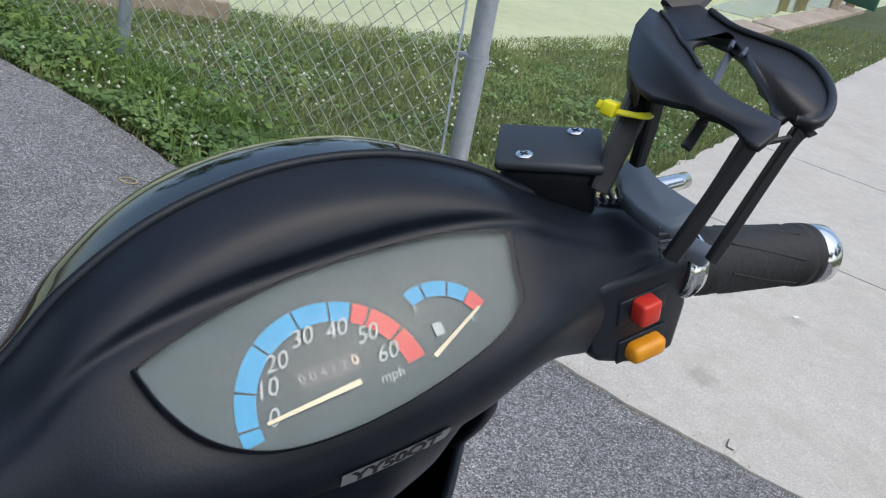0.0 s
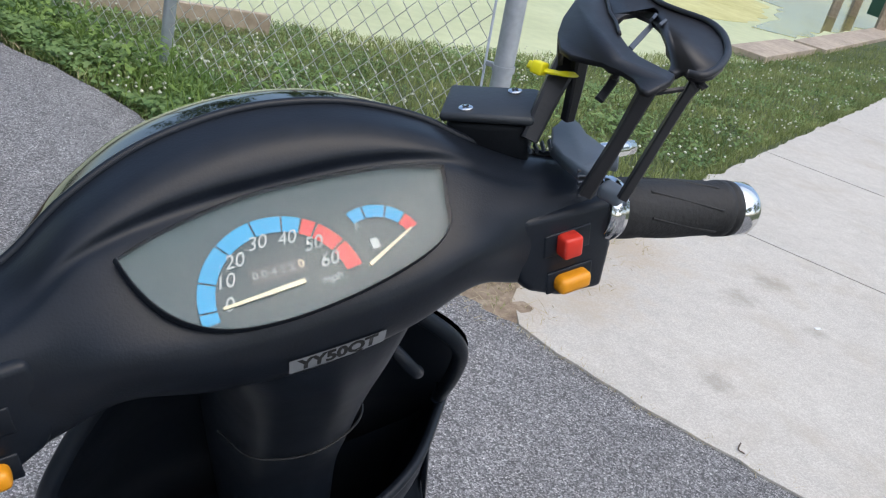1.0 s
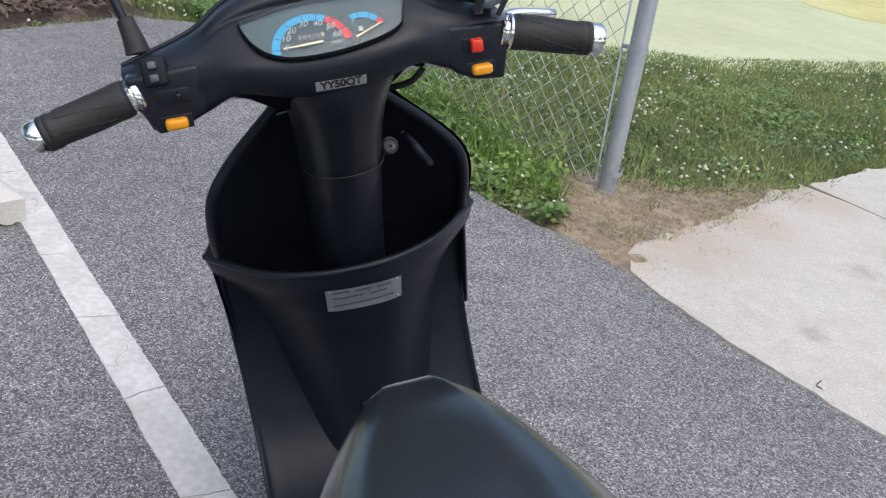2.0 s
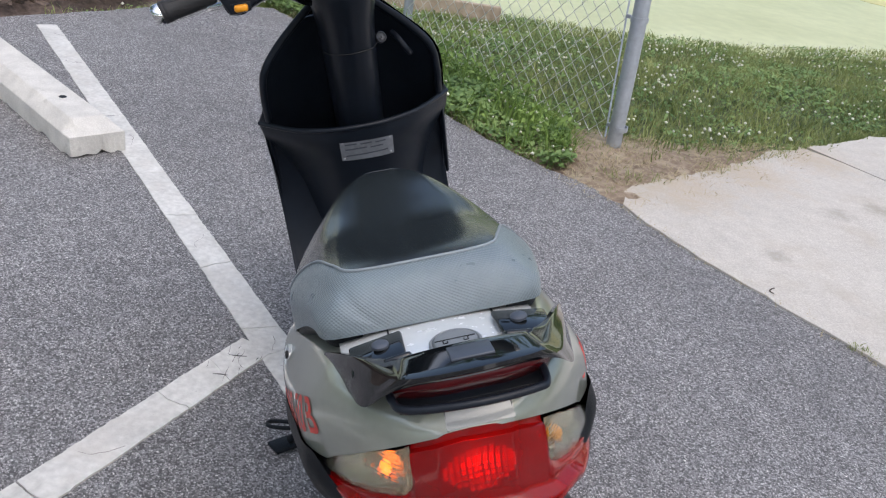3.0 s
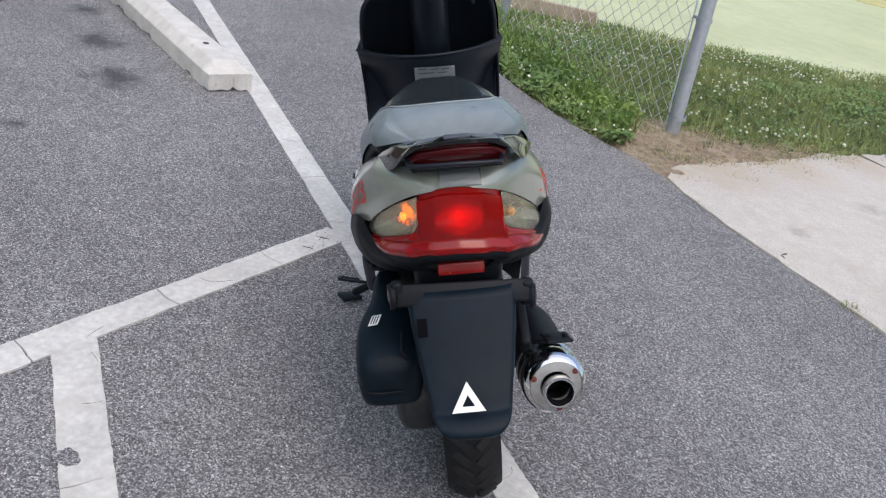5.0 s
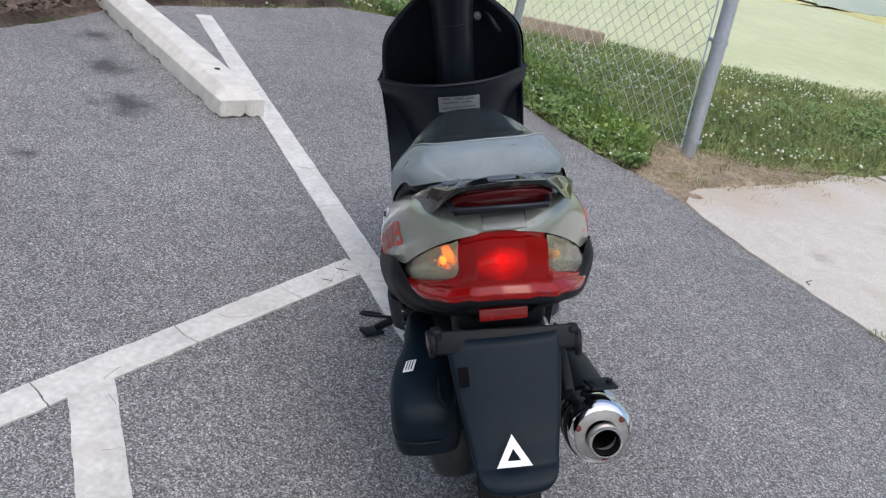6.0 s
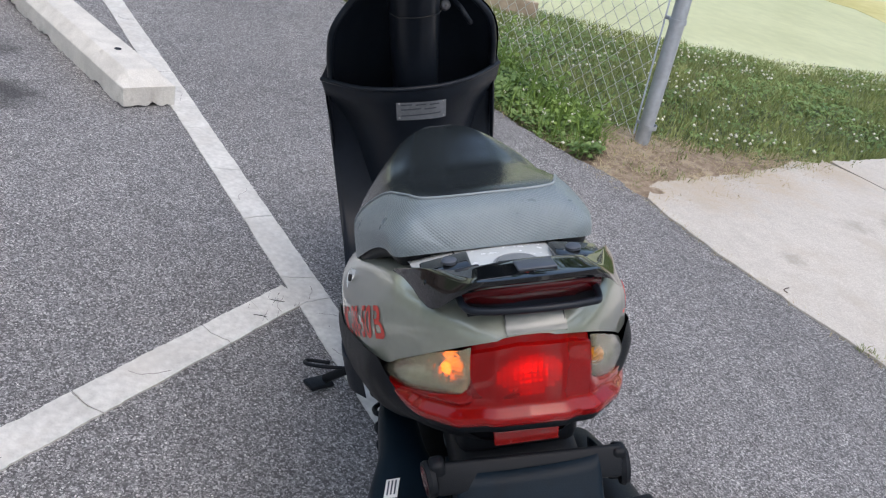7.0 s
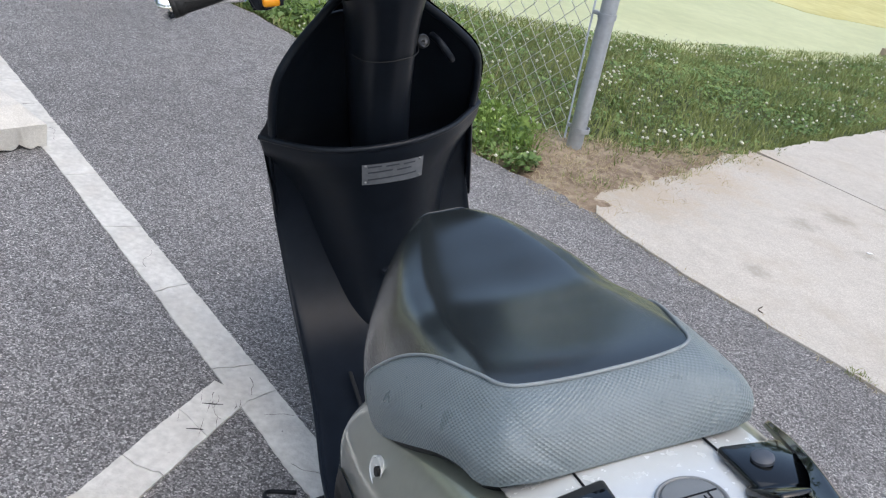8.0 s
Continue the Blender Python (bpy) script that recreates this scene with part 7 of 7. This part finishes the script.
sheet("clover_blossoms", np.array(bv), np.array(bf), 3, BLOSSOM, "small white clover blossoms in the lawn", "flowers")

# tall weeds between the asphalt and the fence
STRIP = [(-2.9, 3.75), (-2.5, 3.64), (-2.28, 3.56), (-1.97, 3.46), (-1.64, 3.32), (-1.31, 3.13), (-0.98, 2.92), (-0.67, 2.72), (-0.3, 2.54), (-0.10, 2.48), (-0.06, 2.66), (-0.12, 2.88), (-0.2, 3.05), (-1.62, 3.85), (-2.95, 4.5)]
qx, qy = scatter(22000, -3.0, 0.0, 2.55, 4.5, lambda x, y: inside(x, y, STRIP) * (0.35 + 0.65 * clumpy(x, y, 2.6, 5.0)))
blades("tall_grass", qx, qy, np.where(qy + 0.55 * qx < 2.62, 0.055, 0.10) * (0.5 + 1.1 * clumpy(qx, qy, 5.0, 51.0)), 0.006, 0.85, WEED, "tall bright grass along the fence", "grass")
qx, qy = scatter(9000, -2.6, -0.1, 2.6, 4.3, lambda x, y: inside(x, y, STRIP) * np.clip(2.2 * clumpy(x, y, 2.2, 11.0) - 0.85, 0, 1))
leaves("weed_leaves", qx, qy, rng.uniform(0.02, 0.16, len(qx)), 0.032, 0.6, WEED, "broad-leaved weeds along the fence", "weeds", 0.6)
# a dense low mat of clover between the tall stalks, out to the asphalt
qx, qy = scatter(60000, -3.0, 0.05, 2.42, 4.5, lambda x, y: inside(x, y, MAT) * np.clip(2.6 * clumpy(x, y, 3.4, 61.0) - 0.55, 0.05, 1))
mound = clumpy(qx, qy, 3.4, 61.0)
leaves("verge_clover", qx, qy, rng.uniform(0.0, 1.0, len(qx)) ** 0.7 * (0.012 + 0.15 * np.clip(mound - 0.30, 0, 0.5)), 0.024, 0.40, CLOVER, "dense bright clover along the asphalt's edge", "clover", 1.15)
qx, qy = scatter(3000, -3.0, 0.05, 2.42, 4.3, lambda x, y: inside(x, y, MAT) * np.clip(2.4 * clumpy(x, y, 2.4, 71.0) - 0.9, 0, 1))
blades("long_grass", qx, qy, 0.20, 0.006, 0.75, WEED, "long arching grass stalks by the fence", "grass")
# single leafy stems standing higher
for x, y, h in ((-0.62, 3.02, 0.42), (-0.85, 3.06, 0.36), (-1.05, 3.22, 0.30), (-0.45, 2.95, 0.26), (-1.4, 3.35, 0.28)):
    weed = tagged(new("weed"), "upright leafy green weed by the fence", "weed", group="weeds by the fence")
    weed.matrix_basis = pose(x, y, 0)
    rod("stem", [(0, 0, -0.02), (0.01, 0.01, h * 0.5), (0.0, 0.025, h)], [0.004, 0.003, 0.0015], WEED, weed, sides=6)
    k = 22
    hz = rng.uniform(0.12, 1.0, k) * h
    aa = rng.uniform(0, 6.28, k)
    rr = 0.03 + 0.02 * rng.random(k)
    v, f = [], []
    for q in range(k):
        c, s, L = math.cos(aa[q]), math.sin(aa[q]), 0.055 + 0.03 * rng.random()
        i = len(v)
        v += [(0, 0.02 * hz[q] / h, hz[q]), (c * L * 0.5 - s * 0.012, s * L * 0.5 + c * 0.012, hz[q] + 0.018), (c * L, s * L, hz[q] + 0.005), (c * L * 0.5 + s * 0.012, s * L * 0.5 - c * 0.012, hz[q] + 0.018)]
        f.append((i, i + 1, i + 2, i + 3))
    obj("foliage", v, f, WEED, weed)

# dry grass over the soil, along the joints and the asphalt's edge
qx, qy = scatter(17000, -0.9, 1.0, 2.3, 4.0, lambda x, y: inside(x, y, BARE) * np.clip(1.6 * clumpy(x, y, 5.0, 1.0) - 0.25, 0, 1))
FRINGE = [(-0.6, 2.72), (-0.25, 2.48), (0.05, 2.30), (0.32, 2.28), (0.62, 2.85), (0.95, 3.85), (0.6, 3.9), (0.25, 3.4)]
q2x, q2y = scatter(9500, -0.7, 1.1, 2.25, 4.0, lambda x, y: inside(x, y, FRINGE) * np.clip(2.0 * clumpy(x, y, 6.0, 17.0) - 0.7, 0, 1))
blades("straw_wisps", q2x, q2y, 0.030, 0.0026, 1.8, STRAW, "dry straw spilling over the path's corner", "dry grass", np.full(len(q2x), 0.010), 0.6)
q3x, q3y = scatter(4200, -0.8, 0.8, 2.55, 3.7, lambda x, y: inside(x, y, BARE) * np.clip(2.4 * clumpy(x, y, 4.0, 23.0) - 1.1, 0, 1))
blades("sparse_grass", q3x, q3y, 0.030, 0.0035, 1.0, GRASS, "thin grass coming up through bare soil", "grass", np.full(len(q3x), 0.010))
blades("dry_grass", qx, qy, 0.035, 0.003, 1.6, STRAW, "dry straw lying on bare soil", "dry grass", np.full(len(qx), 0.012), 0.45)
edge = np.array(ragged(PATH_EDGE + [(2.0, 1.44)], 0.012, 0.02, 21))
pick = edge[rng.random(len(edge)) < clumpy(edge[:, 0], edge[:, 1], 4.0, 6.0) * 0.9]
pick = np.repeat(pick, 5, axis=0) + rng.normal(0, 0.012, (len(pick) * 5, 2))
blades("edge_straw", pick[:, 0], pick[:, 1], 0.022, 0.0022, 1.5, STRAW, "dry grass in the joint between asphalt and path", "dry grass", np.full(len(pick), 0.0), 0.3)
for x, y in ((1.24, 1.83), (0.20, 2.44), (1.0, 4.42)):
    k = 45
    blades("grass_tuft", x + rng.normal(0, 0.022, k), y + rng.normal(0, 0.015, k), 0.022, 0.003, 0.9, GRASS, "small grass tuft in the path's edge", "grass", np.full(k, 0.0))
lawn_rim = np.array(ragged(LAWN_EDGE[3:8], 0.02, 0.05, 31))
lawn_rim = np.repeat(lawn_rim, 7, axis=0) + rng.normal(0, 0.03, (len(lawn_rim) * 7, 2))
blades("lawn_fringe", lawn_rim[:, 0], lawn_rim[:, 1], 0.05, 0.005, 0.9, GRASS, "grass hanging over the path's edge", "grass")
grass_rim = np.array(ragged(GRASS_EDGE[3:], 0.02, 0.04, 33))
grass_rim = grass_rim[rng.random(len(grass_rim)) < np.clip(2.5 * clumpy(grass_rim[:, 0], grass_rim[:, 1], 2.0, 81.0) - 0.9, 0.05, 1)]
grass_rim = np.repeat(grass_rim, 4, axis=0) + rng.normal(0.0, 0.03, (len(grass_rim) * 4, 2)) + np.array([0.015, 0.03])
blades("verge_straw", grass_rim[:, 0], grass_rim[:, 1], 0.04, 0.0035, 1.3, STRAW, "dry grass along the asphalt's edge", "dry grass", np.full(len(grass_rim), 0.0), 0.2)

# bark pieces of the mulch
qx, qy = scatter(16000, -5.0, -2.55, 0.2, 3.8, lambda x, y: inside(x, y, BED) * 1.0)
leaves("bark_chips", qx, qy, 0.045 + rng.uniform(0, 0.03, len(qx)), 0.06, 0.5, MULCH, "shredded bark chips", "mulch", 0.35)

# litter and small marks on the ground
tw = rod("twig", [(1.030 - 0.094 + 0.0, 2.05, 0.012), (0.93, 2.035, 0.014), (0.925, 2.015, 0.012), (0.94, 2.005, 0.012)], 0.0019, MULCH, None, sides=6)
tagged(tw, "small curled brown twig on the concrete", "twig")
chip = tagged(boxed("paper_scrap", (0.028, 0.014, 0.002), (1.334, 2.943, 0.011), WHITE, None, (0, 0, 30), 0.0005), "small white paper scrap on the concrete", "litter")
tagged(rod("straw_ring", [(-1.02 + 0.03 * math.cos(w), 2.62 + 0.02 * math.sin(w), 0.004) for w in np.linspace(0, 6.6, 14)], 0.003, STRAW, None, sides=6), "dry curled stalk on the asphalt", "stalk")

# ---- trees round the car park and across the pond ----
def tree(x, y, height, seed):
    """A broadleaf tree: tapered trunk, limbs, and a crown of loose leaf clumps with gaps."""
    r = np.random.default_rng(seed)
    top = tagged(new("tree"), "tall broadleaf tree in full green leaf", "tree", group="trees round the car park")
    z0 = float(ground_z(np.array([x]), np.array([y]))[0])
    top.matrix_basis = pose(x, y, z0)
    bend = r.normal(0, 0.25, 2)
    rod("trunk", [(0, 0, -0.3), (bend[0] * 0.3, bend[1] * 0.3, height * 0.3), (bend[0], bend[1], height * 0.75)], [0.28, 0.2, 0.07], BARK, top, sides=10)
    tips = []
    for k in range(8):
        w, h0 = r.uniform(0, 6.28), height * r.uniform(0.28, 0.6)
        L = height * r.uniform(0.18, 0.34)
        tip = (bend[0] + math.cos(w) * L, bend[1] + math.sin(w) * L, h0 + L * r.uniform(0.5, 1.0))
        rod("limb", [(bend[0] * h0 / height, bend[1] * h0 / height, h0), (math.cos(w) * L * 0.5, math.sin(w) * L * 0.5, h0 + L * 0.35), tip], [0.09, 0.055, 0.02], BARK, top, sides=7)
        tips.append(tip)
    tips += [(bend[0], bend[1], height * 0.85), (bend[0] + 0.8, bend[1] - 0.6, height * 0.7), (bend[0] - 0.9, bend[1] + 0.5, height * 0.62)]
    cen = np.array(tips)[r.integers(0, len(tips), 70)] + r.normal(0, height * 0.075, (70, 3))
    p = cen[r.integers(0, 70, 2600)] + r.normal(0, 0.42, (2600, 3))
    n = len(p)
    u, v = r.normal(0, 1, (n, 3)), r.normal(0, 1, (n, 3))
    u /= np.linalg.norm(u, axis=1)[:, None]
    v -= u * (u * v).sum(1)[:, None]
    v /= np.linalg.norm(v, axis=1)[:, None]
    s = r.uniform(0.14, 0.30, (n, 1))
    q = np.stack([p - u * s, p + v * s * 0.6, p + u * s, p - v * s * 0.6], 1).reshape(-1, 3)
    me_faces = np.arange(n)[:, None] * 4 + np.array([[0, 1, 2, 3]])
    obj("crown", q, me_faces, CANOPY, top)


for k, (x, y, h) in enumerate([(-14, -19, 11), (-8.5, -21, 12.5), (-3, -19, 10.5), (3, -21, 12), (8.5, -19.5, 11), (14, -20, 12), (19, -13, 11.5), (20, -6, 12.5), (20, 2, 11), (21, 10, 12),
                               (-11, -9, 11), (-12, -3, 12), (-13, 3, 10.5), (-22, 30, 13), (-14, 38, 12), (-5, 42, 14), (5, 46, 12.5), (14, 50, 13)]):
    tree(x, y, h, 40 + k)
